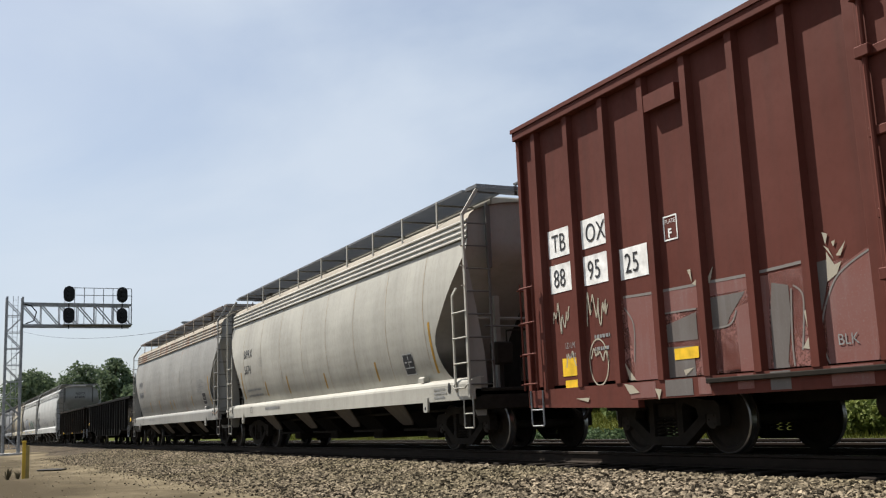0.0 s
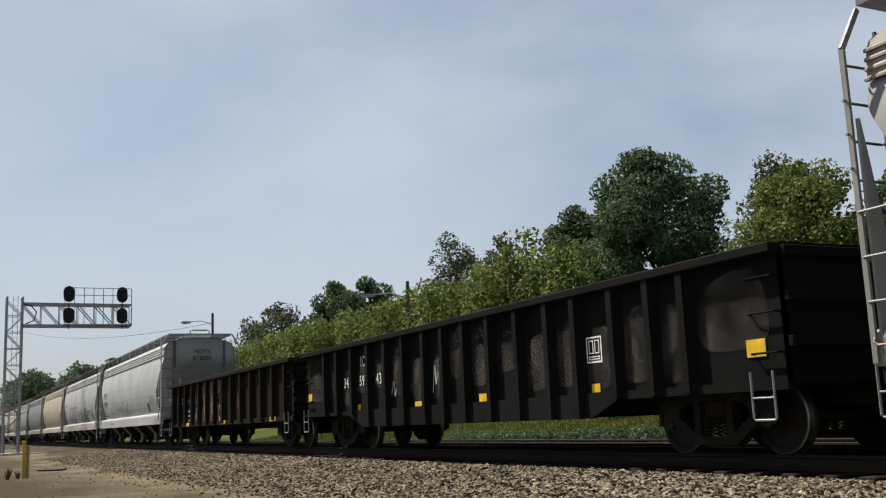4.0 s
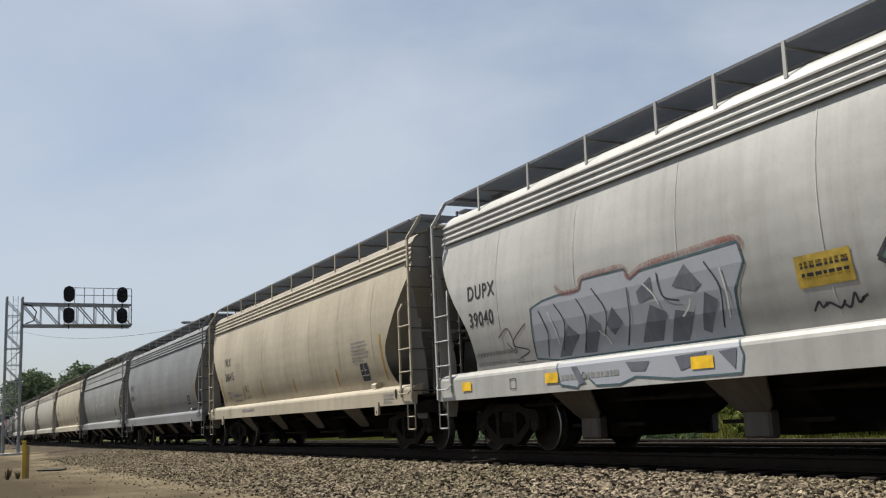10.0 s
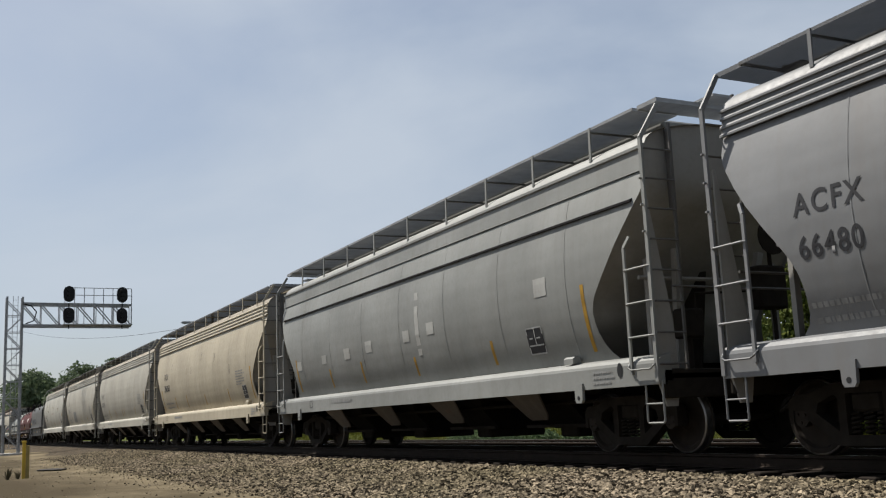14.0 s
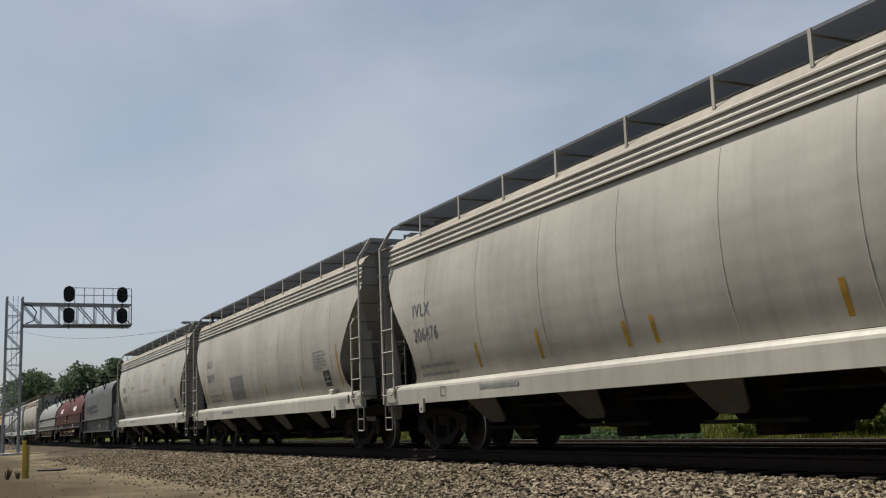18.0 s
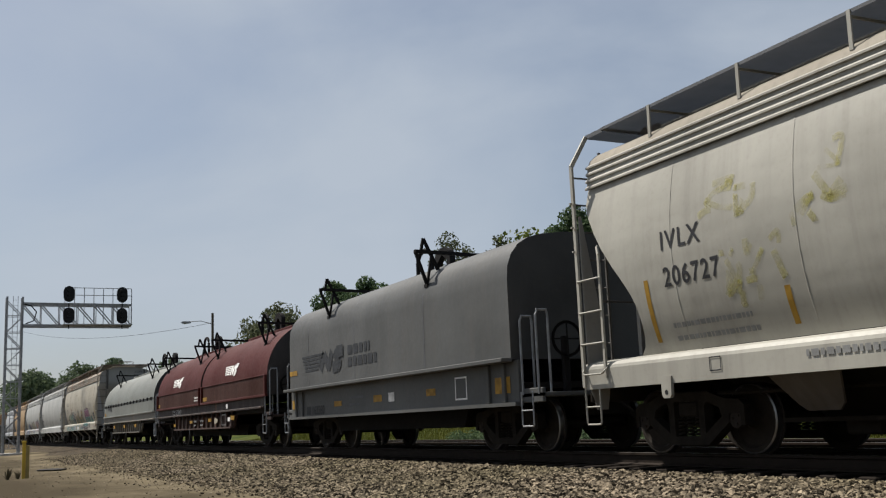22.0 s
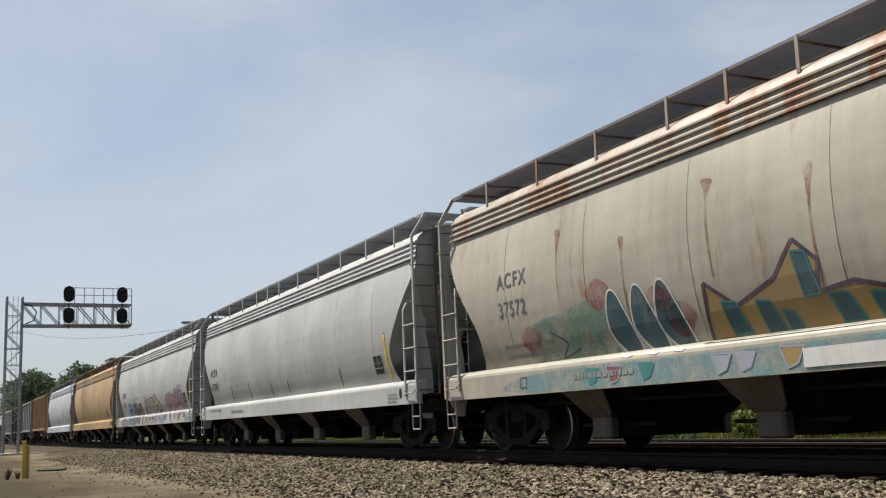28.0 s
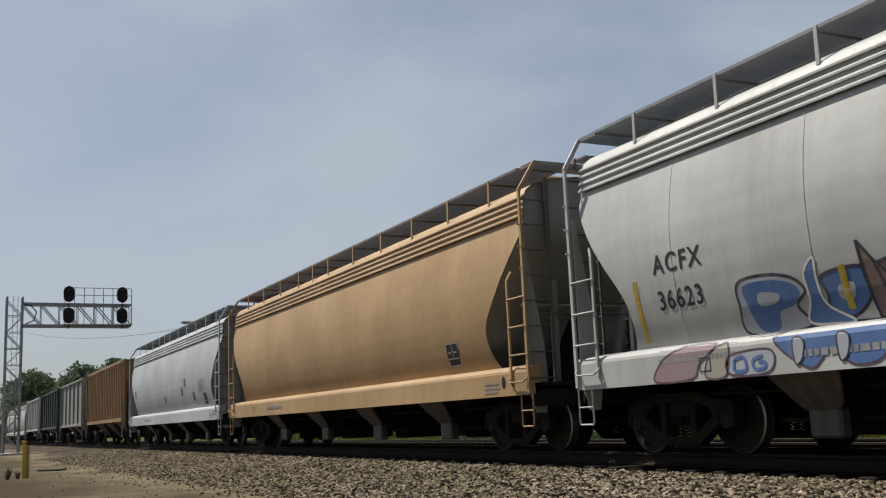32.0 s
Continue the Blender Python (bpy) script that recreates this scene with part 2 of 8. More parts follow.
def thing(name, label, category, group="", kind="", m=None):
    ob = tagged(new(name), label, category, group, kind)
    if m is not None:
        ob.matrix_basis = m
    return ob


def quad_sheet(name, verts, faces, mat):
    me = bpy.data.meshes.new(name)
    me.from_pydata(verts, [], faces)
    me.materials.append(mat)
    me.update()
    return me

# ------------------------------------------------------------------ the setting


def ground_height(x, y):
    if x < 4.0:
        z = -0.5
    elif x < 8.0:
        z = -0.5 + 0.12 * (x - 4.0) / 4.0
    elif x < 16.0:
        z = -0.45
    elif x < 17.5:
        z = -0.45 - 0.1 * (x - 16.0)
    else:
        z = -0.6 + min(1.6, 0.12 * (x - 17.5))
    if -40 < x < 60 and -40 < y < 160:
        z += 0.05 * noise.noise((x * 0.25, y * 0.2, 0.0)) + (0.02 * noise.noise((x * 1.1, y * 0.9, 3.0)) if x < 9 else 0)
    return z


def build_ground():
    xs = [-900, -300, -120, -60] + [-40 + 2 * i for i in range(16)] + [-8 + 0.5 * i for i in range(52)] + [18 + 1.0 * i for i in range(22)] + [42, 50, 60, 90, 160, 400, 1200]
    ys = [-900, -200, -60] + [-30 + 2 * i for i in range(16)] + [2 + 0.75 * i for i in range(60)] + [48 + 3 * i for i in range(40)] + [180, 240, 340, 500, 900, 2500]
    vs = [(x, y, ground_height(x, y)) for y in ys for x in xs]
    n = len(xs)
    fs = [(j * n + i, j * n + i + 1, (j + 1) * n + i + 1, (j + 1) * n + i) for j in range(len(ys) - 1) for i in range(n - 1)]
    me = quad_sheet("ground", vs, fs, GROUND)
    me.polygons.foreach_set("use_smooth", [True] * len(fs))
    tagged(new("ground", me), "bare pale dirt lot beside the tracks, grass beyond", "ground", kind="structure")


def bed_height(x):
    """The ballast bed under both tracks."""
    pts = [(4.6, -0.62), (5.6, -0.46), (7.75, -0.23), (8.3, -0.21), (15.4, -0.24), (17.2, -0.62)]
    for (a, za), (b, zb) in zip(pts, pts[1:]):
        if a <= x <= b:
            return za + (zb - za) * (x - a) / (b - a)
    return -0.7


def build_ballast():
    xs = [4.6, 5.1, 5.6, 6.1, 6.6, 7.1, 7.75, 8.05, 9.0, 10.0, 11.0, 12.0, 13.0, 14.0, 15.4, 16.3, 17.2]
    ys = [-60, -20] + [-6 + i for i in range(70)] + [70, 80, 100, 140, 200, 400, 900, 2400]
    vs = [(x + (0.35 * noise.noise((0.3 * y, 7.0, 0)) if x < 7 else 0), y, bed_height(x) + 0.03 * noise.noise((x * 0.8, y * 0.5, 5.0))) for y in ys for x in xs]
    n = len(xs)
    fs = [(j * n + i, j * n + i + 1, (j + 1) * n + i + 1, (j + 1) * n + i) for j in range(len(ys) - 1) for i in range(n - 1)]
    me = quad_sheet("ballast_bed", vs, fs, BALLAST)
    me.materials.append(SHADED_STONE)
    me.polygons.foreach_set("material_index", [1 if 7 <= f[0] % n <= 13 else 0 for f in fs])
    tagged(new("ballast_bed", me), "sloping bed of grey-brown crushed stone under two tracks", "ballast", kind="structure")
    # loose stones
    rng = np.random.default_rng(4)
    count = 125000
    y = 5.0 + 50.0 * rng.random(count) ** 1.7
    x = np.where(rng.random(count) < 0.8, 4.4 + 3.75 * rng.random(count) ** 0.8, 0.5 + 5.0 * rng.random(count))
    low = (x < 5.3) & (rng.random(count) > 0.05 + 0.6 * np.clip((x - 3.6) / 1.7, 0, 1))
    x, y = x[~low], y[~low]
    count = len(x)
    z = np.array([max(bed_height(a), ground_height(a, b)) for a, b in zip(x, y)])
    size = 0.015 + 0.028 * rng.random(count) ** 1.6
    size *= np.where(x < 5.2, np.clip(0.35 + 0.12 * (x - 1.0), 0.25, 0.8), 1.0)
    octa = np.array([(1, 0, 0), (-1, 0, 0), (0, 1, 0), (0, -1, 0), (0, 0, 1), (0, 0, -1)], float)
    tri = np.array([(0, 2, 4), (2, 1, 4), (1, 3, 4), (3, 0, 4), (2, 0, 5), (1, 2, 5), (3, 1, 5), (0, 3, 5)])
    v = octa[None] * (0.65 + 0.7 * rng.random((count, 6, 1))) + 0.3 * (rng.random((count, 6, 3)) - 0.5)
    v = v * np.array([1.15, 1.15, 0.75])[None, None] * size[:, None, None]
    a = rng.random(count) * math.tau
    c, s = np.cos(a)[:, None], np.sin(a)[:, None]
    tilt = (rng.random((count, 1)) - 0.5) * 1.4
    vx, vy, vz = v[..., 0] * c - v[..., 1] * s, v[..., 0] * s + v[..., 1] * c, v[..., 2]
    vx, vz = vx * np.cos(tilt) - vz * np.sin(tilt), vx * np.sin(tilt) + vz * np.cos(tilt)
    pts = np.stack([vx + x[:, None], vy + y[:, None], vz + z[:, None] + size[:, None] * 0.35], -1).reshape(-1, 3)
    faces = (tri[None] + 6 * np.arange(count)[:, None, None]).reshape(-1, 3)
    me = bpy.data.meshes.new("ballast_stones")
    me.from_pydata(pts.tolist(), [], faces.tolist())
    me.materials.append(STONE)
    tagged(new("ballast_stones", me), "loose angular grey and tan ballast stones", "gravel", kind="stuff")


RAIL_PROF = [(-0.07, -0.172), (0.07, -0.172), (0.07, -0.16), (0.012, -0.14), (0.012, -0.045), (0.036, -0.035), (0.036, -0.006), (0.028, 0.0),
             (-0.028, 0.0), (-0.036, -0.006), (-0.036, -0.035), (-0.012, -0.045), (-0.012, -0.14), (-0.07, -0.16)]


def build_track(cx, z, name):
    for side in (-1, 1):
        x = cx + side * 0.753
        k = Kit().prism([(a + x, b + z) for a, b in RAIL_PROF], -60, 1500)
        k.m = [1 if i == 7 else 0 for i in range(len(k.f))]
        tagged(new("rail", k.mesh("rail", [RAIL, RAIL_TOP])), "rusty steel rail with a worn bright head", "rail", "rails of the " + name, "structure")
    me = Kit().box(-1.3, 1.3, -0.115, 0.115, -0.36, -0.175, 0.012).mesh("tie", TIE)
    bed = thing("ties", "dark creosoted wooden ties under the " + name, "ties", kind="structure")
    for i in range(150):
        o = part("tie", me, None, bed)
        o.matrix_basis = pose(cx + random.uniform(-0.03, 0.03), -8 + 0.55 * i, z, 0, 0, random.uniform(-0.6, 0.6))


build_ground()
build_ballast()
build_track(TRACK_X, 0.0, "near track")
build_track(FAR_X, -0.05, "far track")

# ------------------------------------------------------------------ running gear shared by all cars

WHEEL_R = 0.43


def wheelset_mesh():
    k = Kit()
    for s in (-1, 1):
        prof = [(-0.065, 0.0), (-0.065, 0.10), (-0.03, 0.13), (-0.02, 0.33), (-0.062, 0.36), (-0.062, WHEEL_R - 0.02)]
        prof2 = [(-0.062, WHEEL_R - 0.02), (-0.05, WHEEL_R), (0.035, WHEEL_R + 0.004)]
        prof3 = [(0.035, WHEEL_R + 0.004), (0.045, WHEEL_R + 0.027), (0.068, WHEEL_R + 0.022), (0.07, 0.36), (0.02, 0.33), (0.02, 0.12), (0.07, 0.1), (0.07, 0.0)]
        for pr, mt in ((prof, 0), (prof2, 1), (prof3, 0)):
            k.lathe([(-s * -a if s > 0 else a, r) for a, r in pr] if s < 0 else [(-a, r) for a, r in pr], s * 0.76, 0, 0, 28, mt)
    k.tube([(-0.98, 0, 0), (0.98, 0, 0)], 0.075, 12)
    for s in (-1, 1):
        k.tube([(s * 0.98, 0, 0), (s * 1.06, 0, 0)], 0.11, 12)
        for j in range(3):
            a = math.tau * j / 3
            k.tube([(s * 1.06, 0.06 * math.cos(a), 0.06 * math.sin(a)), (s * 1.075, 0.06 * math.cos(a), 0.06 * math.sin(a))], 0.018, 6)
    me = k.mesh("wheelset", [WHEEL, TREAD], True)
    sharp(me)
    return me


def sideframe_mesh():
    """One casting: an arched frame with a spring window between two triangular openings."""
    outer = [(-1.06, 0.36), (-1.06, 0.60), (-0.98, 0.67), (-0.72, 0.69), (-0.40, 0.79), (0.40, 0.79), (0.72, 0.69), (0.98, 0.67), (1.06, 0.60), (1.06, 0.36),
             (0.99, 0.36), (0.99, 0.50), (0.79, 0.50), (0.79, 0.40), (0.38, 0.12), (-0.38, 0.12), (-0.79, 0.40), (-0.79, 0.50), (-0.99, 0.50), (-0.99, 0.36)]
    holes = [[(-0.24, 0.23), (-0.24, 0.67), (0.24, 0.67), (0.24, 0.23)],
             [(-0.66, 0.47), (-0.62, 0.58), (-0.40, 0.66), (-0.35, 0.62), (-0.35, 0.27)], [(0.66, 0.47), (0.62, 0.58), (0.40, 0.66), (0.35, 0.62), (0.35, 0.27)]]
    bm = bmesh.new()
    edges = []
    for loop in [outer] + holes:
        vs = [bm.verts.new((-0.075, y, z)) for y, z in loop]
        edges += [bm.edges.new((a, b)) for a, b in zip(vs, vs[1:] + vs[:1])]
    bmesh.ops.triangle_fill(bm, use_beauty=True, edges=edges)
    grown = bmesh.ops.extrude_face_region(bm, geom=bm.faces[:])
    for v in grown["geom"]:
        if isinstance(v, bmesh.types.BMVert):
            v.co.x += 0.15
    bmesh.ops.recalc_face_normals(bm, faces=bm.faces)
    me = bpy.data.meshes.new("sideframe")
    bm.to_mesh(me)
    bm.free()
    me.materials.append(UNDER)
    return me


def spring_mesh():
    k = Kit()
    pts = [(0.055 * math.cos(t * 0.7), 0.055 * math.sin(t * 0.7), 0.24 + 0.24 * t / 45) for t in range(46)]
    return k.tube(pts, 0.014, 5).mesh("spring", UNDER)


def bolster_mesh():
    return Kit().box(-1.05, 1.05, -0.2, 0.2, 0.47, 0.68, 0.03).box(-0.3, 0.3, -0.25, 0.25, 0.66, 0.8, 0.02).mesh("truck", UNDER)


WHEELSET, SIDEFRAME, SPRING, BOLSTER = wheelset_mesh(), sideframe_mesh(), spring_mesh(), bolster_mesh()
CARS = []       # (car, distance along the track at 0 s)
WHEELS = []     # (wheelset, its pose in the car, distance along the track at 0 s)


def add_trucks(car, s0, where):
    for yc in where:
        t = part("truck", BOLSTER, None, car, "grimy cast steel truck", m=pose(0, yc, 0))
        for side in (-1, 1):
            part("sideframe", SIDEFRAME, None, t, m=pose(side * 1.0, 0, 0))
            for dy in (-0.17, 0.0, 0.17):
                part("spring", SPRING, None, t, m=pose(side * 1.0, dy, 0))
        for dy in (-0.89, 0.89):
            w = part("wheelset", WHEELSET, None, car)
            w.matrix_basis = pose(0, yc + dy, WHEEL_R)
            WHEELS.append((w, (0, yc + dy, WHEEL_R), s0 + yc + dy))


def coupler_mesh():
    k = Kit()
    k.box(-0.08, 0.08, -0.5, 0.5, 0.77, 0.93, 0.02)
    k.box(-0.16, 0.14, -0.62, -0.38, 0.72, 0.98, 0.03)
    k.tube([(-0.05, -0.62, 0.74), (0.1, -0.7, 0.6), (0.15, -0.7, 0.5), (0.3, -0.3, 0.62)], 0.03, 6)
    return k.mesh("coupler", UNDER)


COUPLER = coupler_mesh()


def add_couplers(car, length):
    part("coupler", COUPLER, None, car, "rusty knuckle coupler with its air hose", m=pose(0, 0.05, 0))
    part("coupler", COUPLER, None, car, m=pose(0, length - 0.05, 0, 0, 0, 180))


def start_car(name, label, category, s0):
    car = thing(name, label, category, "cars of the freight train", m=pose(TRACK_X, s0, 0))
    CARS.append((car, s0))
    return car

# ------------------------------------------------------------------ lettering


def text_mesh(words, size, place, mat, bold=0.0, squeeze=1.0, spacing=1.0, lean=0.0):
    """Letters as flat meshes; place(u, v) gives the point at u to the right and v up."""
    cu = bpy.data.curves.new("lettering", "FONT")
    cu.body, cu.size, cu.offset, cu.space_character, cu.shear = words, size, bold, spacing, lean
    ob = bpy.data.objects.new("lettering", cu)
    me = bpy.data.meshes.new_from_object(ob)
    bpy.data.objects.remove(ob)
    for v in me.vertices:
        v.co = place(v.co.x * squeeze, v.co.y)
    me.materials.clear()
    me.materials.append(mat)
    me.update()
    return me


def bars_kit(rows, place, u0, v0, height, gap, rng):
    """Small print too fine to read: broken bars, row by row."""
    k = Kit()
    for i, width in enumerate(rows):
        u, v = u0, v0 - i * (height + gap)
        while u < u0 + width:
            w = rng.uniform(0.5, 1.6) * height
            k.add([place(a, b) for a, b in ((u, v), (u + w, v), (u + w, v + height), (u, v + height))], [(0, 1, 2, 3)])
            u += w + 0.35 * height
    return k


def patch(place, u0, v0, u1, v1, kit=None, mat=0, steps=3):
    k = kit or Kit()
    for i in range(steps):
        a, b = v0 + (v1 - v0) * i / steps, v0 + (v1 - v0) * (i + 1) / steps
        k.add([place(p, q) for p, q in ((u0, a), (u1, a), (u1, b), (u0, b))], [(0, 1, 2, 3)], mat)
    return k


def outline_box(place, u0, v0, u1, v1, w):
    k = Kit()
    for a, b, c, d in ((u0, v0, u1, v0 + w), (u0, v1 - w, u1, v1), (u0, v0 + w, u0 + w, v1 - w), (u1 - w, v0 + w, u1, v1 - w)):
        patch(place, a, b, c, d, k, 0, 1)
    return k

# ------------------------------------------------------------------ covered hopper cars



def grating(name, colour):
    """Open steel grating, see-through between its bars."""
    m, nt, b = base_mat(name)
    no = noise_node(nt, 3.0, 5)
    nt.links.new(ramp_node(nt, no.outputs["Fac"], 0.3, 0.7, tuple(0.75 * c for c in colour), tuple(1.2 * c for c in colour)).outputs[0], b.inputs["Base Color"])
    b.inputs["Roughness"].default_value = 0.7
    clear, mx = nt.nodes.new("ShaderNodeBsdfTransparent"), nt.nodes.new("ShaderNodeMixShader")
    mx.inputs[0].default_value = 0.74
    nt.links.new(clear.outputs[0], mx.inputs[1])
    nt.links.new(b.outputs[0], mx.inputs[2])
    nt.links.new(mx.outputs[0], nt.nodes["Material Output"].inputs["Surface"])
    return m


BOARD_GREY = grating("dull steel grating", (0.09, 0.086, 0.083))
BOARD_PALE = grating("pale grey grating", (0.22, 0.22, 0.215))
BOARD_BROWN = grating("rusty brown grating", (0.16, 0.12, 0.095))
# End framing and end sheets: the shade of the car ends put into their colour.
END_SHADE = paint("grimy end framing dimmed for shade", (0.07, 0.066, 0.06), 0.5, 0.1)
END_PAINT = paint("end paint dimmed for shade", (0.235, 0.225, 0.205), 0.45, 0.0, 0.6)
ROOF_DUST = paint("dusty tan roof paint", (0.235, 0.208, 0.165), 0.45, 0.0, 0.65, gloss=0.12)
END_PALE = paint("pale grey end paint", (0.31, 0.31, 0.295), 0.4, 0.0, 0.6)
# Grime plus the shade below the sills, both in the bay colour.
BAY = paint("grimy bay paint dimmed for shade", (0.053, 0.044, 0.035), 0.6, 0.1)

# Shade under the car bodies, put into the sheet's colour.
BELLY_SHADE = plain("shade-dark belly sheet", (0.008, 0.007, 0.006), 0.85, gloss=0.1)

SIDE = [(1.27, 1.37), (1.40, 1.41), (1.52, 1.453), (1.70, 1.508), (1.95, 1.562), (2.2, 1.597), (2.5, 1.615), (2.8, 1.612), (3.05, 1.588), (3.3, 1.55), (3.52, 1.505), (3.73, 1.452)]
EAVE = [(3.73, 1.475), (4.06, 1.442)]
ROOF = [(4.06, 1.442), (4.17, 1.39), (4.26, 1.28), (4.34, 1.08), (4.41, 0.75), (4.45, 0.4), (4.46, 0.0)]
FRONT_CUT = [(1.27, 1.08), (1.36, 1.22), (1.46, 1.31), (1.58, 1.38), (1.75, 1.43), (1.95, 1.44), (2.1, 1.39), (2.25, 1.28), (2.5, 1.04), (2.8, 0.78), (3.05, 0.56), (3.3, 0.35), (3.45, 0.23), (3.52, 0.20), (4.5, 0.20)]
REAR_CUT = [(1.27, 1.0), (1.36, 1.12), (1.46, 1.19), (1.58, 1.23), (1.75, 1.24), (1.95, 1.20), (2.1, 1.13), (2.25, 1.03), (2.5, 0.82), (2.8, 0.58), (3.05, 0.40), (3.3, 0.24), (3.45, 0.16), (3.52, 0.15), (4.5, 0.15)]


def lookup(table, z):
    if z <= table[0][0]:
        return table[0][1]
    for (a, xa), (b, xb) in zip(table, table[1:]):
        if z <= b:
            return xa + (xb - xa) * (z - a) / (b - a)
    return table[-1][1]


def side_x(z):
    return lookup(SIDE, z) if z < 3.73 else lookup(EAVE, z)


LEDGE = [(1.25, 1.62), (1.29, 1.608), (1.335, 1.57), (1.37, 1.425)]


def skin_x(z):
    """The near side with its sill and ledge."""
    if z < 1.25:
        return 1.62
    if z < 1.37:
        return lookup(LEDGE, z)
    return side_x(z)


def on_side(y0, z0, lift=0.006):
    """Places lettering on the bulged near side: y0 is its left end."""
    return lambda u, v: Vector((-(skin_x(z0 + v) + lift), y0 - u, z0 + v))


def on_flat(x, y0, z0, lift=0.0):
    return lambda u, v: Vector((x - lift, y0 - u, z0 + v))


def on_end(y, x0, z0):
    return lambda u, v: Vector((x0 + u, y, z0 + v))


def fine_rows(table, step=0.09):
    """A profile table with more levels, so that curved cuts stay smooth."""
    out = []
    for (z0, x0), (z1, x1) in zip(table, table[1:]):
        n = max(1, round((z1 - z0) / step))
        out += [(z0 + (z1 - z0) * i / n, x0 + (x1 - x0) * i / n) for i in range(n)]
    return out + [table[-1]]


def shell_kit(length, tables):
    k = Kit()
    n = 22
    for s in (-1, 1):
        for table in tables:
            rows = []
            for z, x in table:
                c, e = lookup(FRONT_CUT, z), lookup(REAR_CUT, z)
                rows.append([(s * x, c + (length - c - e) * i / n, z) for i in range(n + 1)])
            for a, b in zip(rows, rows[1:]):
                k.add(a + b, [(i, i + 1, n + 2 + i, n + 1 + i) for i in range(n)])
        if len(tables) > 1:      # the ledge under the eave panel
            k.add([(s * 1.452, 0.2, 3.73), (s * 1.475, 0.2, 3.73), (s * 1.475, length - 0.15, 3.73), (s * 1.452, length - 0.15, 3.73)], [(0, 1, 2, 3)])
    return k


def end_sheet_kit(length, front=True):
    """The end wall and the slope sheet below it, with the returns to the side sheets."""
    k = Kit()
    rows = []
    for z, x in fine_rows(SIDE, 0.16) + EAVE[1:] + ROOF[1:]:
        c = lookup(FRONT_CUT if front else REAR_CUT, z)
        deep = max(c + 0.06, 0.09 + 0.95 * (3.36 - z))
        y0, y1 = (c, deep) if front else (length - c, length - deep)
        rows.append([(-x, y0, z), (-x * 0.985, y1, z), (-x * 0.5, y1, z), (0, y1, z), (x * 0.5, y1, z), (x * 0.985, y1, z), (x, y0, z)])
    for a, b in zip(rows, rows[1:]):
        k.add(a + b, [(i, i + 1, 8 + i, 7 + i) for i in range(6)])
    return k


def tank_kit():
    """A domed brake reservoir lying along the car behind its ladder."""
    k = Kit()
    prof = [(0.25, 0.02), (0.27, 0.11), (0.32, 0.17), (0.38, 0.195), (1.08, 0.195), (1.14, 0.17), (1.19, 0.11), (1.21, 0.02)]
    n = 16
    vs = [(-1.22 + r * math.cos(math.tau * i / n), y, 1.74 + r * math.sin(math.tau * i / n)) for y, r in prof for i in range(n)]
    k.add(vs, [(j * n + i, j * n + (i + 1) % n, (j + 1) * n + (i + 1) % n, (j + 1) * n + i) for j in range(len(prof) - 1) for i in range(n)])
    return k.tube([(-1.22, 1.2, 1.74), (-1.22, 1.3, 1.74), (-0.6, 1.3, 1.70)], 0.02, 6)


def add_ladder(car, mat, y, into, label=""):
    """The side ladder at a car's corner; into is +1 or -1, the way to the car's middle."""
    lad = part("ladder", Kit().beam((-1.635, y, 0.93), (-1.635, y, 4.12), 0.06, 0.035, (1, 0, 0)).beam((-1.635, y, 4.1), (-1.33, y - into * 0.02, 4.58), 0.06, 0.035, (0, 1, 0)), mat, car, label)
    part("stile", Kit().beam((-1.635, y + into * 0.52, 1.05), (-1.635, y + into * 0.52, 2.72), 0.045, 0.03, (1, 0, 0)).beam((-1.635, y + into * 0.52, 2.72), (-1.59, y + into * 0.44, 2.86), 0.045, 0.03, (1, 0, 0)), mat, lad)
    for z in (1.52, 1.96, 2.41):
        part("rung", Kit().tube([(-1.635, y - into * 0.02, z), (-1.665, y + into * 0.03, z), (-1.665, y + into * 0.49, z), (-1.635, y + into * 0.54, z)], 0.015, 6), mat, lad)
    for z in (2.85, 3.2, 3.55):
        part("bolt", Kit().tube([(-1.66, y, z), (-1.70, y, z)], 0.016, 6), mat, lad)


def add_end_ladder(car, mat, y, out):
    lad = part("end_ladder", Kit().beam((-1.14, y, 0.98), (-1.14, y, 4.35), 0.035, 0.03, (0, 1, 0)), mat, car)
    for i in range(8):
        z = 1.15 + 0.4 * i
        part("rung", Kit().tube([(-1.63, y, z), (-1.60, y + out * 0.05, z), (-1.17, y + out * 0.05, z), (-1.14, y, z)], 0.014, 6), mat, lad)


def add_step(car, mat, y, side=-1):
    """A square stirrup of round bar under the sill."""
    x = side * 1.6
    part("sill_step", Kit().tube([(x, y - 0.17, 0.95), (x, y - 0.17, 0.44), (x, y - 0.15, 0.42), (x, y + 0.15, 0.42), (x, y + 0.17, 0.44), (x, y + 0.17, 0.95)], 0.015, 6).tube([(x, y - 0.17, 0.66), (x, y + 0.17, 0.66)], 0.013, 6), mat, car)


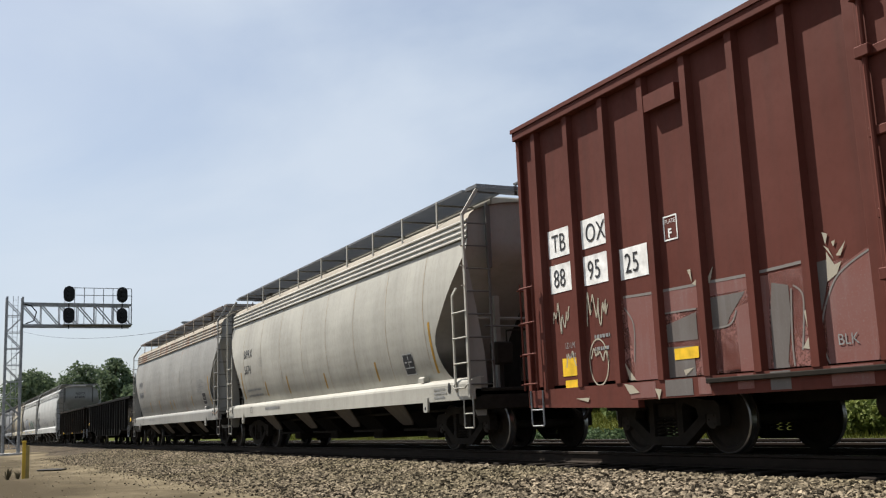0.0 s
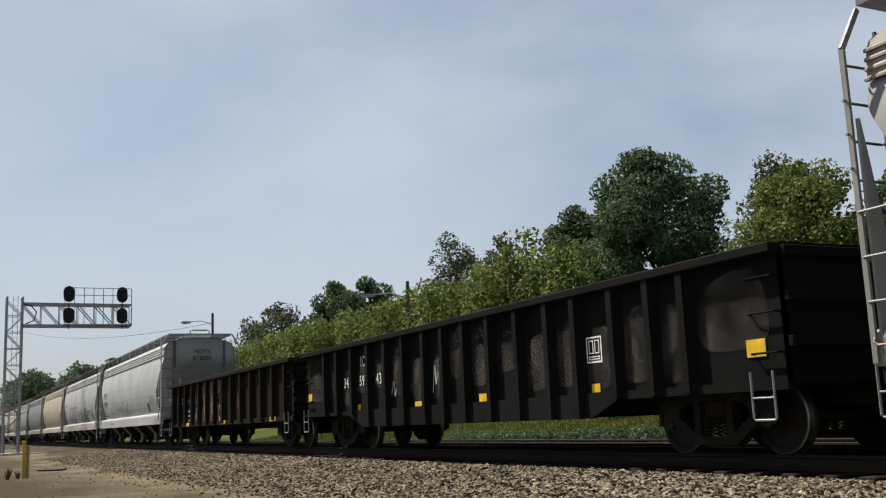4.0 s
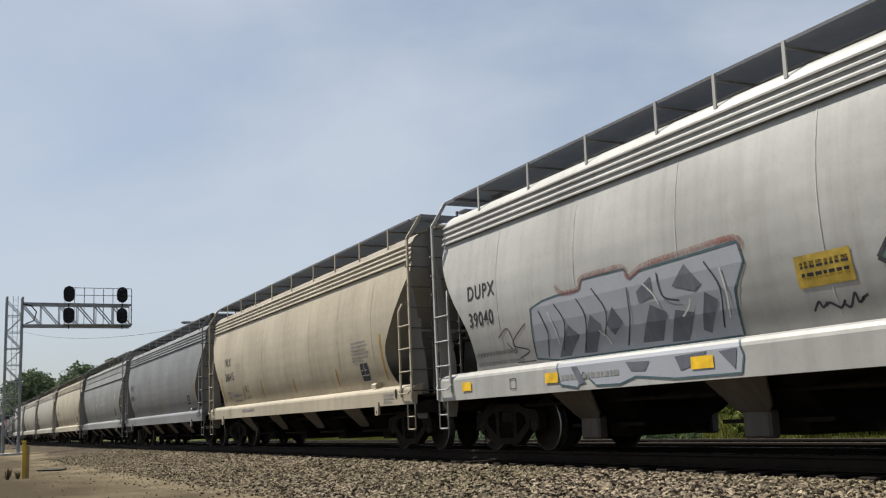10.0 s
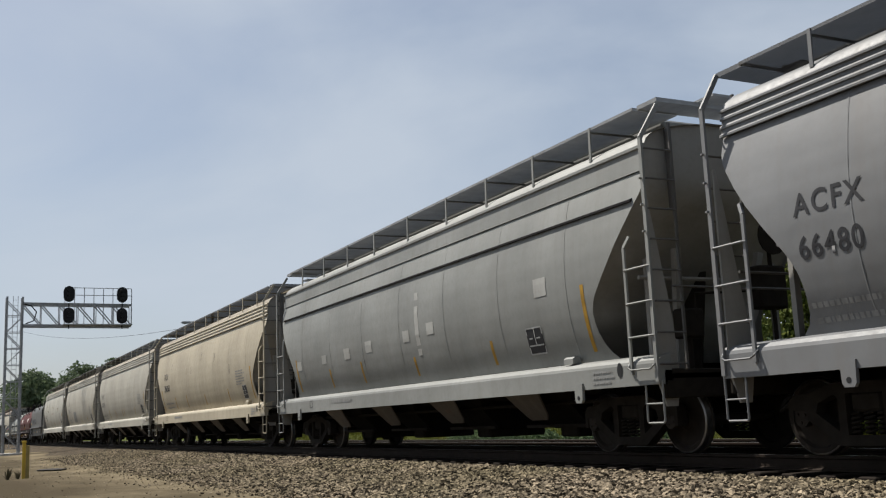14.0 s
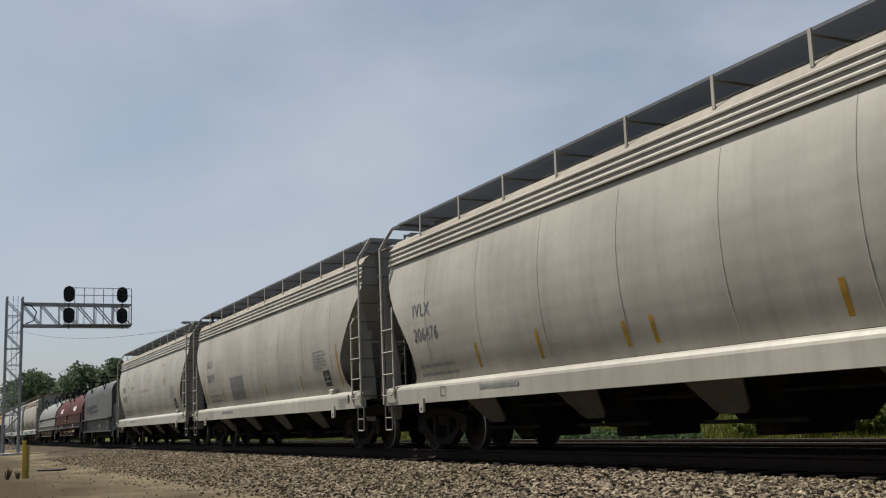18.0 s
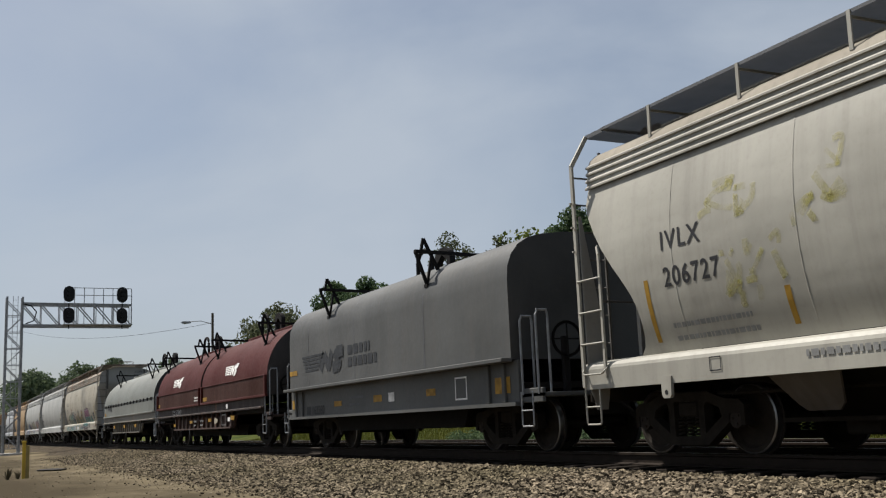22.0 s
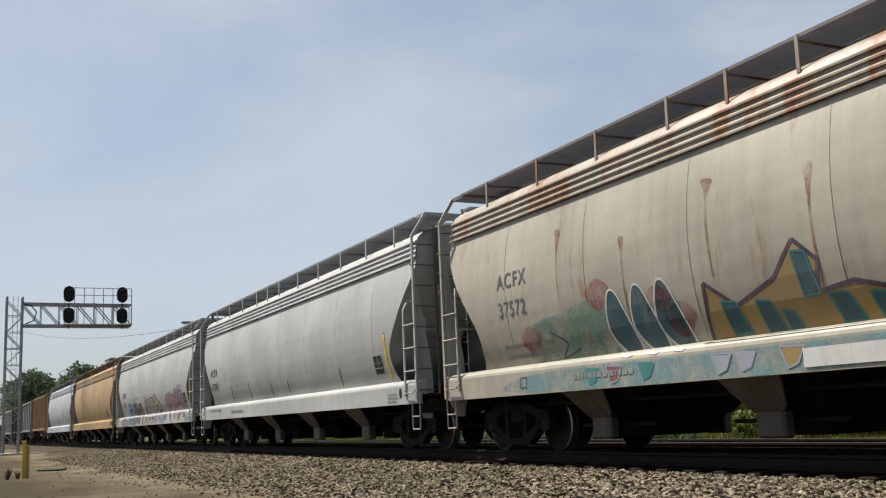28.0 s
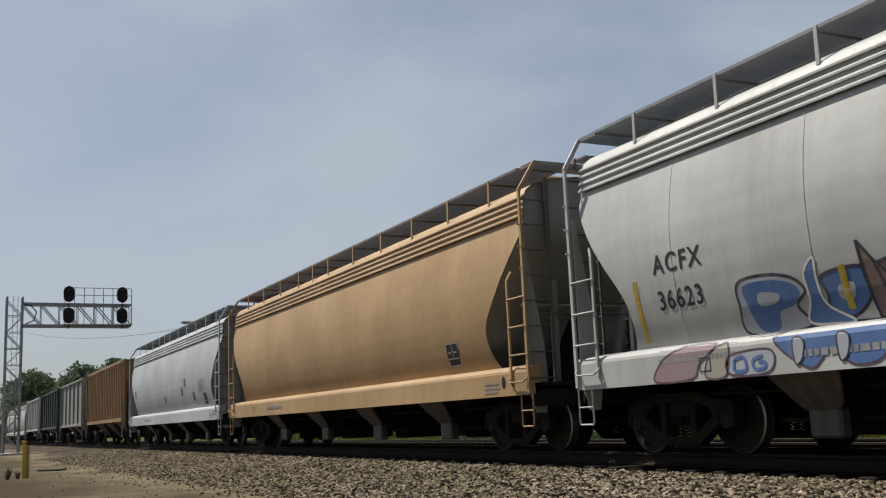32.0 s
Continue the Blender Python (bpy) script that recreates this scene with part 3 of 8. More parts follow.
def covered_hopper(label, s0, length, mat, board_mat=None, ribbed=True, seams=7, trim=None, seam_mat=None, bays=4, bay_mat=None, lift=0.03, end_mat=None, roof_mat=None, tank=False):
    car = start_car("covered_hopper_car", label, "hopper car", s0)
    trim = trim or mat
    board_mat = board_mat or BOARD_GREY
    part("shell", shell_kit(length, (fine_rows(SIDE),)), mat, car, smooth=True)
    part("eave", shell_kit(length, (EAVE,)), trim, car, smooth=True)
    part("roof", shell_kit(length, (ROOF,)), roof_mat or (ROOF_DUST if length < 17 else mat), car, smooth=True)
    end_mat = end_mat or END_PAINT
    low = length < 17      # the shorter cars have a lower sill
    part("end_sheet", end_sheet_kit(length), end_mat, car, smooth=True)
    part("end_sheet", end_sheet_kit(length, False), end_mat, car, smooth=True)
    # horizontal eave ribs
    if ribbed:
        for z in (3.745, 3.85, 3.955, 4.055):
            for s in (-1, 1):
                x = side_x(z) * s
                d = s * (0.030 if z < 3.8 or z > 4.0 else 0.022)
                part("eave_rib", Kit().prism([(x, z - 0.014), (x + d, z - 0.012), (x + d, z + 0.012), (x, z + 0.036)], 0.19, length - 0.14), trim, car)
    else:
        for s in (-1, 1):
            part("eave_rib", Kit().prism([(s * 1.54, 3.33), (s * 1.58, 3.33), (s * 1.58, 3.36), (s * 1.53, 3.38)], 0.4, length - 0.4), seam_mat or STEEL_DARK, car)
            part("eave_rib", Kit().prism([(s * 1.43, 4.03), (s * 1.475, 4.04), (s * 1.475, 4.08), (s * 1.42, 4.10)], 0.19, length - 0.14), trim, car)
    # weld seams on the near side
    for i in range(seams):
        y = length * (i + 1) / (seams + 1)
        k = Kit()
        zs = [1.42 + 0.085 * j for j in range(28)]
        rows = [[(-(side_x(z) + 0.003), y - 0.010, z), (-(side_x(z) + 0.005), y, z), (-(side_x(z) + 0.003), y + 0.010, z)] for z in zs]
        for a, b in zip(rows, rows[1:]):
            k.add(a + b, [(0, 1, 4, 3), (1, 2, 5, 4)])
        part("weld_seam", k, seam_mat or mat, car)
    # side sills
    for s in (-1, 1):
        top = 1.17 if low else 1.25
        prof = [(s * 1.62, 0.90), (s * 1.62, top), (s * 1.608, top + 0.04), (s * 1.57, top + 0.085), (s * 1.425, top + 0.12), (s * 1.36, top + 0.12), (s * 1.36, top + 0.1), (s * 1.42, top + 0.1), (s * 1.42, 0.94), (s * 1.50, 0.94), (s * 1.50, 0.90)]
        part("side_sill", Kit().prism(prof, 0.0, length), mat, car)
    part("center_sill", Kit().box(-0.4, 0.4, 0.3, length - 0.3, 0.72, 0.98, 0.02), UNDER, car)
    part("pipe_run", Kit().tube([(-1.0, 2.0, 0.75), (-1.0, length - 2.0, 0.75)], 0.03, 6), UNDER, car)
    # end platforms with posts and webs
    for y, d in ((0.0, 1), (length, -1)):
        part("end_platform", Kit().box(-1.5, 1.5, min(y, y + d * 1.9), max(y, y + d * 1.9), 0.97, 1.03).box(-1.55, 1.55, min(y, y + d * 0.08), max(y, y + d * 0.08), 0.72, 1.09, 0.015), UNDER, car)
        for s in (-1, 1):
            plate = [(1.60, 0.97), (1.60, 3.36), (1.565, 3.36), (1.29, 1.7), (1.25, 0.97), (1.31, 0.62), (1.48, 0.62)]
            part("corner_panel", Kit().prism([(s * a, b) for a, b in plate], y + d * 0.06, y + d * 0.09), end_mat, car)
            part("end_post", Kit().box(min(s * 1.0, s * 1.08), max(s * 1.0, s * 1.08), min(y + d * 0.14, y + d * 0.22), max(y + d * 0.14, y + d * 0.22), 3.2, 4.33, 0.01), END_SHADE, car)
            if low:
                lug = part("jacking_lug", Kit().prism([(y + d * 1.70, 0.99), (y + d * 1.90, 0.99), (y + d * 1.89, 0.76), (y + d * 1.86, 0.72), (y + d * 1.74, 0.72), (y + d * 1.71, 0.76)], s * 1.60, s * 1.645, "x"), mat, car)
                part("lug_hole", Kit().tube([(s * 1.64, y + d * 1.8, 0.79), (s * 1.648, y + d * 1.8, 0.79)], 0.032, 10), BLACK, lug)
            if low and d > 0:
                top = 1.29
                part("rope_lug", Kit().prism([(s * 1.42, top), (s * 1.57, top - 0.01), (s * 1.57, top + 0.07), (s * 1.53, top + 0.1), (s * 1.45, top + 0.1)], y + d * 2.0, y + d * 2.24), mat, car)
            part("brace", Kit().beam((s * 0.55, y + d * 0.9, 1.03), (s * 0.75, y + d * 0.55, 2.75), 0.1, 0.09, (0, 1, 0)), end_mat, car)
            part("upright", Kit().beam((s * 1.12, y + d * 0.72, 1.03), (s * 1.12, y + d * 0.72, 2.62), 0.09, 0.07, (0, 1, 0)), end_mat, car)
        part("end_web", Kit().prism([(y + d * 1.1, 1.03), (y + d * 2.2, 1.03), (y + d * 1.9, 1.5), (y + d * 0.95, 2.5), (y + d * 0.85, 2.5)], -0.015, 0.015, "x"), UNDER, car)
        part("cross_rail", Kit().tube([(-1.28, y + d * 0.03, 2.15), (1.28, y + d * 0.03, 2.15)], 0.018, 6), END_SHADE, car)
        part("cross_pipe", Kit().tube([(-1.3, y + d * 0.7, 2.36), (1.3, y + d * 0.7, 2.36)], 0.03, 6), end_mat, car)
    if tank:
        part("air_tank", tank_kit(), mat, car, smooth=True)
    # the hand brake stands at the front of the shorter cars and at the rear of the longer ones
    y, d = (0.0, 1) if low else (length, -1)
    part("brake_gear", Kit().box(0.35, 0.85, min(y + d * 0.15, y + d * 0.4), max(y + d * 0.15, y + d * 0.4), 1.9, 2.5, 0.03).tube([(0.6, y + d * 0.12, 2.9), (0.6, y + d * 0.1, 2.9)], 0.26, 16).tube([(0.6, y + d * 0.2, 1.2), (0.6, y + d * 0.2, 2.9)], 0.03, 6), UNDER, car)
    part("brake_valve", Kit().box(-0.95, -0.6, min(y + d * 0.25, y + d * 0.5), max(y + d * 0.25, y + d * 0.5), 1.5, 1.9, 0.03).tube([(-0.8, y + d * 0.35, 1.1), (-0.8, y + d * 0.35, 1.5)], 0.04, 8).tube([(-0.7, y + d * 0.3, 1.9), (-0.7, y + d * 0.3, 2.1), (0.2, y + d * 0.3, 2.15)], 0.02, 6), UNDER, car)
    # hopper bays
    # Dark filler added between the bays for the shade there.
    part("belly_filler", Kit().prism([(-1.38, 1.30), (-1.30, 1.0), (-0.9, 0.86), (0.9, 0.86), (1.30, 1.0), (1.38, 1.30)], 2.2, length - 2.2), BELLY_SHADE, car)
    span = (length - 4.6) / bays
    for i in range(bays):
        c = 2.3 + span * (i + 0.5)
        g = span * 0.49
        rim = [(-1.40, c - g, 1.02), (1.40, c - g, 1.02), (1.40, c + g, 1.02), (-1.40, c + g, 1.02)]
        low_ring = [(-0.55, c - 0.6, 0.36), (0.55, c - 0.6, 0.36), (0.55, c + 0.45, 0.36), (-0.55, c + 0.45, 0.36)]
        waist = [(-0.95, c - 0.66, 0.74), (0.95, c - 0.66, 0.74), (0.95, c + 0.5, 0.74), (-0.95, c + 0.5, 0.74)]
        k = Kit().add(rim + waist + low_ring, [(r + j, r + (j + 1) % 4, r + 4 + (j + 1) % 4, r + 4 + j) for r in (0, 4) for j in range(4)] + [(8, 9, 10, 11)])
        bay = part("hopper_bay", k, BELLY_SHADE, car)
        for s in (-1, 1):
            face = [(s * 1.52, c - 0.62, 0.93), (s * 1.52, c + 0.42, 0.93), (s * 1.16, c + 0.30, 0.56), (s * 1.12, c + 0.22, 0.50), (s * 1.12, c - 0.22, 0.50), (s * 1.18, c - 0.34, 0.58)]
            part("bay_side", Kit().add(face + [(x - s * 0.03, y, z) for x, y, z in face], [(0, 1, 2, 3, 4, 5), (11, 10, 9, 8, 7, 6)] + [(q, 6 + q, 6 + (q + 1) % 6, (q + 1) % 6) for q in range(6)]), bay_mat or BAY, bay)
        part("outlet_gate", Kit().box(-0.6, 0.6, c - 0.3, c + 0.22, 0.22, 0.42, 0.03), UNDER, bay)
        if not low:
            for s in (-1, 1):
                part("outlet_spout", Kit().box(min(s * 0.96, s * 1.13), max(s * 0.96, s * 1.13), c - 0.24, c + 0.22, 0.2, 0.53, 0.03), bay_mat or BAY, bay)
        part("gate_rack", Kit().beam((-0.8, c - 0.9, 0.4), (-0.8, c + 0.9, 0.4), 0.05, 0.05), UNDER, bay)
    # running boards
    for s in (-1, 1):
        a, b = sorted((s * 1.39, s * 0.62))
        part("running_board", Kit().box(a, b, 0.45, length - 0.45, 4.52 + lift, 4.56 + lift), board_mat, car)
    if low:
        spots = [q * length / 16.4 for q in (1.5, 3.12, 4.7, 6.28, 8.07, 9.87, 11.52, 13.17, 14.85)]
    else:
        spots = [q * length / 18.03 for q in (1.4, 2.97, 4.57, 6.17, 7.8, 9.46, 10.6, 11.72, 13.33, 14.95, 16.6)]
    for y in spots:
        for s in (-1, 1):
            part("bracket", Kit().beam((s * 1.40, y, 4.15), (s * 1.39, y, 4.56 + lift), 0.05, 0.02, (1, 0, 0)).beam((s * 1.38, y, 4.49 + lift), (s * 0.6, y, 4.50 + lift), 0.03, 0.02, (0, 1, 0)), trim, car)
    part("hatch_trough", Kit().box(-0.6, 0.6, 0.8, length - 0.8, 4.40, 4.58 + lift, 0.03), mat, car)
    for y, d in ((0.0, 1), (length, -1)):
        a, b = sorted((y, y + d * 0.42))
        part("end_walkway", Kit().box(-1.33, 1.33, a, b, 4.52 + lift, 4.58 + lift).box(-0.32, 0.32, a + 0.02, b, 4.72 + lift, 4.75 + lift).beam((-0.4, (a + b) / 2, 4.57), (-0.4, (a + b) / 2, 4.76), 0.04, 0.04).beam((0.4, (a + b) / 2, 4.57), (0.4, (a + b) / 2, 4.76), 0.04, 0.04), board_mat, car)
        part("corner_bar", Kit().beam((1.635, y + d * 0.02, 0.93), (1.635, y + d * 0.02, 4.12), 0.06, 0.035, (1, 0, 0)).beam((1.635, y + d * 0.02, 4.1), (1.33, y, 4.58), 0.06, 0.035, (0, 1, 0)), mat, car)
        add_ladder(car, mat, y + d * 0.02, d)
        add_end_ladder(car, END_SHADE, y + d * 0.03, -d)
        add_step(car, mat, y + d * 0.15)
        add_step(car, mat, y + d * 0.15, 1)
        part("grab_iron", Kit().tube([(-1.62, y + d * 0.03, 1.2), (-1.68, y + d * 0.05, 1.13), (-1.68, y + d * 0.1, 1.1), (-1.68, y + d * 0.5, 1.1), (-1.68, y + d * 0.56, 1.13), (-1.62, y + d * 0.58, 1.2)], 0.014, 6), trim, car)
    add_trucks(car, s0, (1.45, length - 1.45))
    add_couplers(car, length)
    return car


def hopper_marks(car, length, mark, number, ink, seed, y_left=None, size=0.34, z=2.62, end_words=True, stripes=True, block=(3.3, 2.3), panel=(2.72, 1.45), dated=0, end_at=(-0.22, 3.8, 0.24)):
    """Reporting marks, small print and stencils on the near side and the end."""
    rng = random.Random(seed)
    y = length - 2.0 if y_left is None else y_left
    if mark:
        part("lettering", text_mesh(mark, size, on_side(y, z), ink, 0.005, 0.95, 1.18), None, car, "reporting mark")
        part("lettering", text_mesh(number, size, on_side(y, z - 0.46), ink, 0.005, 0.9, 1.15), None, car, "car number")
        part("small_print", bars_kit([1.4 - 0.5 * dated, 1.45 - 0.55 * dated], on_side(y - 0.62 * dated, z - 0.98), 0, 0, 0.06, 0.1, rng), FAINT_INK, car)["kind"] = "stuff"
        if end_words:
            part("lettering", text_mesh(mark, end_at[2], on_end(0.245, end_at[0], end_at[1]), ink, 0.003, 0.95, 1.2), None, car)
            part("lettering", text_mesh(number, end_at[2], on_end(0.245, end_at[0] - 0.05, end_at[1] - 1.2 * end_at[2]), ink, 0.003, 0.95, 1.2), None, car)
    if block:
        part("small_print", bars_kit([0.85, 0.95, 0.8, 0.95, 0.9, 0.6], on_side(*block), 0, 0, 0.035, 0.045, rng), FAINT_INK, car)["kind"] = "stuff"
    stencil = part("stencil_panel", patch(on_side(*panel), 0, 0, 0.46, 0.42), BLACK_INK, car, "black panel with white lines")
    k = outline_box(on_side(*panel, 0.010), 0.0, 0.0, 0.46, 0.42, 0.022)
    patch(on_side(*panel, 0.010), 0.225, 0.14, 0.247, 0.40, k)
    patch(on_side(*panel, 0.010), 0.02, 0.13, 0.44, 0.152, k)
    for i in range(2):
        patch(on_side(*panel, 0.010), 0.07 + 0.2 * i, 0.24, 0.16 + 0.22 * i, 0.262, k)
    part("stencil_line", k, BAND_INK, stencil)
    part("small_print", bars_kit([0.45, 0.5, 0.4], on_flat(-1.628, 1.45, 1.10), 0, 0, 0.035, 0.035, rng), FAINT_INK, car)["kind"] = "stuff"
    part("small_print", bars_kit([1.3], on_flat(-1.628, length - 4.1, 1.06), 0, 0, 0.075, 0.04, rng), FAINT_INK, car)["kind"] = "stuff"
    part("stencil_panel", outline_box(on_flat(-1.628, length - 2.6, 1.0), 0, 0, 0.2, 0.17, 0.014), BLACK_INK, car)
    k = Kit()
    for s in range(14):
        a0, a1 = math.tau * s / 14, math.tau * (s + 1) / 14
        k.add([(-1.626, 0.82, 1.12), (-1.626, 0.82 + 0.06 * math.cos(a0), 1.12 + 0.1 * math.sin(a0)), (-1.626, 0.82 + 0.06 * math.cos(a1), 1.12 + 0.1 * math.sin(a1))], [(0, 1, 2)])
    part("jacking_hole", k, BLACK, car)
    if stripes:
        for yy, h in ((1.66, 0.95), (length - 1.45 if y < length - 1.7 else length - 8.0, 0.8 if y < length - 1.7 else 0.35), (4.5, 0.4), (length * 0.47, 0.36), (length - 3.8, 0.42), (length - 5.8, 0.46)):
            part("rub_stripe", patch(on_side(yy, 1.43, 0.004), 0, 0, 0.085, h, None, 0, 8), OCHRE if stripes is True else stripes, car)

# ------------------------------------------------------------------ other cars


def boxcar(label, rear, length, mat):
    s0 = rear - length
    car = start_car("boxcar", label, "boxcar", s0)
    X, top = 1.52, 5.06
    part("side_wall", Kit().box(-X, -X + 0.06, 0.05, length - 0.05, 0.95, top - 0.04), mat, car)
    part("side_wall", Kit().box(X - 0.06, X, 0.05, length - 0.05, 0.95, top - 0.04), mat, car)
    for a, b in ((0.0, 0.07), (length - 0.07, length)):
        part("end_wall", Kit().box(-X, X, a, b, 0.95, top), mat, car)
    for i in range(7):
        z = 1.3 + 0.5 * i
        part("end_corrugation", Kit().prism([(length, z), (length + 0.06, z + 0.08), (length + 0.06, z + 0.17), (length, z + 0.25)], -X + 0.1, X - 0.1, "x"), mat, car)
    part("roof", Kit().prism([(-X - 0.15, top - 0.02), (-X - 0.15, top + 0.04), (-0.7, top + 0.11), (0, top + 0.13), (0.7, top + 0.11), (X + 0.15, top + 0.04), (X + 0.15, top - 0.02)], -0.02, length + 0.02), mat, car)
    part("eave", Kit().box(-X - 0.13, -X, 0, length, top - 0.15, top - 0.02, 0.01), mat, car)
    part("floor", Kit().box(-X, X, 0.1, length - 0.1, 0.9, 1.0), UNDER, car)
    # posts along the side
    rel = [0.53, 1.43, 2.33, 3.23, 4.09, 4.93, 5.76]
    for r in rel + [length - q for q in rel]:
        part("side_post", Kit().prism([(-X, length - r - 0.09), (-X - 0.085, length - r - 0.06), (-X - 0.085, length - r + 0.05), (-X, length - r + 0.09)], 0.95, top - 0.1, "z"), mat, car)
    part("corner_post", Kit().box(-X - 0.07, -X + 0.02, length - 0.1, length, 0.72, top - 0.02, 0.01), mat, car)
    # sill with its deeper stretch
    part("side_sill", Kit().prism([(0.1, 0.95), (0.1, 0.72), (length - 2.72, 0.72), (length - 2.72, 0.62), (length, 0.70), (length, 0.95)], -X - 0.07, -X + 0.03, "x"), mat, car)
    part("side_sill", Kit().box(X - 0.03, X + 0.07, 0.1, length, 0.7, 0.95), mat, car)
    part("sill_rail", Kit().box(-X - 0.12, -X - 0.05, 0.3, length - 4.1, 0.86, 0.92, 0.01), UNDER, car)
    # plug door with its rods
    d0, d1 = length - 10.1, length - 6.75
    door = part("door", Kit().box(-X - 0.13, -X - 0.02, d0, d1, 0.98, top - 0.32, 0.015), mat, car)
    for y in (d1 - 0.12, d1 - 0.62, d1 - 1.3, d1 - 2.2):
        part("lock_rod", Kit().tube([(-X - 0.17, y, 1.0), (-X - 0.17, y, top - 0.4)], 0.028, 8), mat, door)
    for z in (1.5, 2.3, 3.1, 3.9, 4.5):
        part("door_rib", Kit().box(-X - 0.165, -X - 0.12, d0 + 0.05, d1 - 0.05, z, z + 0.1, 0.01), mat, door)
    for y, z in ((d1 - 0.12, 1.7), (d1 - 0.12, 3.9), (d1 - 0.12, 4.5)):
        part("rod_bracket", Kit().box(-X - 0.22, -X - 0.12, y - 0.09, y + 0.09, z, z + 0.12, 0.01), mat, door)
    part("door_post", Kit().box(-X - 0.1, -X - 0.02, d1, d1 + 0.16, 0.95, top - 0.1, 0.01), mat, car)
    part("tackboard", Kit().prism([(length - 3.34, 4.40), (length - 3.96, 4.40), (length - 3.96, 4.62), (length - 3.34, 4.62)], -X - 0.11, -X - 0.01, "x"), mat, car)
    # corner ladders
    lad = part("ladder", Kit().tube([(-X - 0.16, length - 0.42, 0.95), (-X - 0.16, length - 0.42, 2.6)], 0.018, 6).tube([(-X - 0.16, length - 0.05, 0.95), (-X - 0.16, length - 0.05, 2.6)], 0.018, 6), mat, car)
    for z in (1.05, 1.5, 1.98, 2.52):
        part("rung", Kit().tube([(-X - 0.16, length - 0.44, z), (-X - 0.16, length - 0.03, z)], 0.016, 6), mat, lad)
    lad = part("end_ladder", Kit().tube([(-X + 0.1, length + 0.14, 0.95), (-X + 0.1, length + 0.14, 2.6)], 0.018, 6), mat, car)
    for z in (1.05, 1.5, 1.98, 2.52):
        part("rung", Kit().tube([(-X - 0.1, length + 0.14, z), (-X + 0.35, length + 0.14, z)], 0.016, 6), mat, lad)
    add_step(car, GALV, length - 0.25)
    part("center_sill", Kit().box(-0.3, 0.3, 0.2, length - 0.2, 0.6, 0.9), UNDER, car)
    part("brake_rigging", Kit().tube([(-0.9, length - 6.0, 0.55), (-0.9, length - 8.5, 0.55)], 0.16, 12).box(-1.2, -0.6, length - 9.6, length - 9.0, 0.45, 0.9, 0.03), UNDER, car)
    # number panels
    xf = -X - 0.006
    for words, u, z0, w, h in (("TB", 0.7, 2.89, 0.56, 0.42), ("OX", 1.59, 2.89, 0.58, 0.42), ("88", 0.7, 2.36, 0.56, 0.42), ("95", 1.59, 2.36, 0.58, 0.42), ("25", 2.46, 2.32, 0.6, 0.42)):
        p = part("number_panel", patch(on_flat(xf, length - u, z0), 0, 0, w, h, None, 0, 1), WHITE_INK, car, "white panel with black characters")
        part("lettering", text_mesh(words, 0.38, on_flat(xf - 0.005, length - u - 0.10, z0 + 0.08), BLACK_INK, 0.0, 0.82, 1.05), None, p)
    part("plate_mark", outline_box(on_flat(xf, length - 3.42, 2.68), 0, 0, 0.27, 0.32, 0.02), WHITE_INK, car)
    part("lettering", text_mesh("PLATE", 0.075, on_flat(xf, length - 3.45, 2.90), WHITE_INK), None, car)
    part("lettering", text_mesh("F", 0.16, on_flat(xf, length - 3.50, 2.72), WHITE_INK, 0.004), None, car)
    part("reflector", patch(on_flat(xf, length - 0.9, 1.12), 0, 0, 0.38, 0.26, None, 0, 1), YELLOW_INK, car)
    part("reflector", patch(on_flat(xf, length - 0.95, 0.84), 0, 0, 0.4, 0.22, None, 0, 1), YELLOW_INK, car)
    part("reflector", patch(on_flat(xf - 0.004, length - 3.45, 1.18), 0, 0, 0.45, 0.14, None, 0, 1), YELLOW_INK, car)
    rng = random.Random(3)
    for words, z in (("LD LMT", 1.52), ("LT WT", 1.36)):
        part("lettering", text_mesh(words, 0.12, on_flat(xf, length - 1.0, z), FAINT_INK, 0.0, 0.75), None, car)
    part("small_print", bars_kit([0.36, 0.3], on_flat(xf, length - 1.75, 1.6), 0, 0, 0.05, 0.12, rng), FAINT_INK, car)["kind"] = "stuff"
    part("lettering", text_mesh("BLK", 0.16, on_flat(xf - 0.006, length - 6.02, 1.15), FAINT_INK), None, car)
    add_trucks(car, s0, (2.6, length - 2.6))
    add_couplers(car, length)
    return car, length


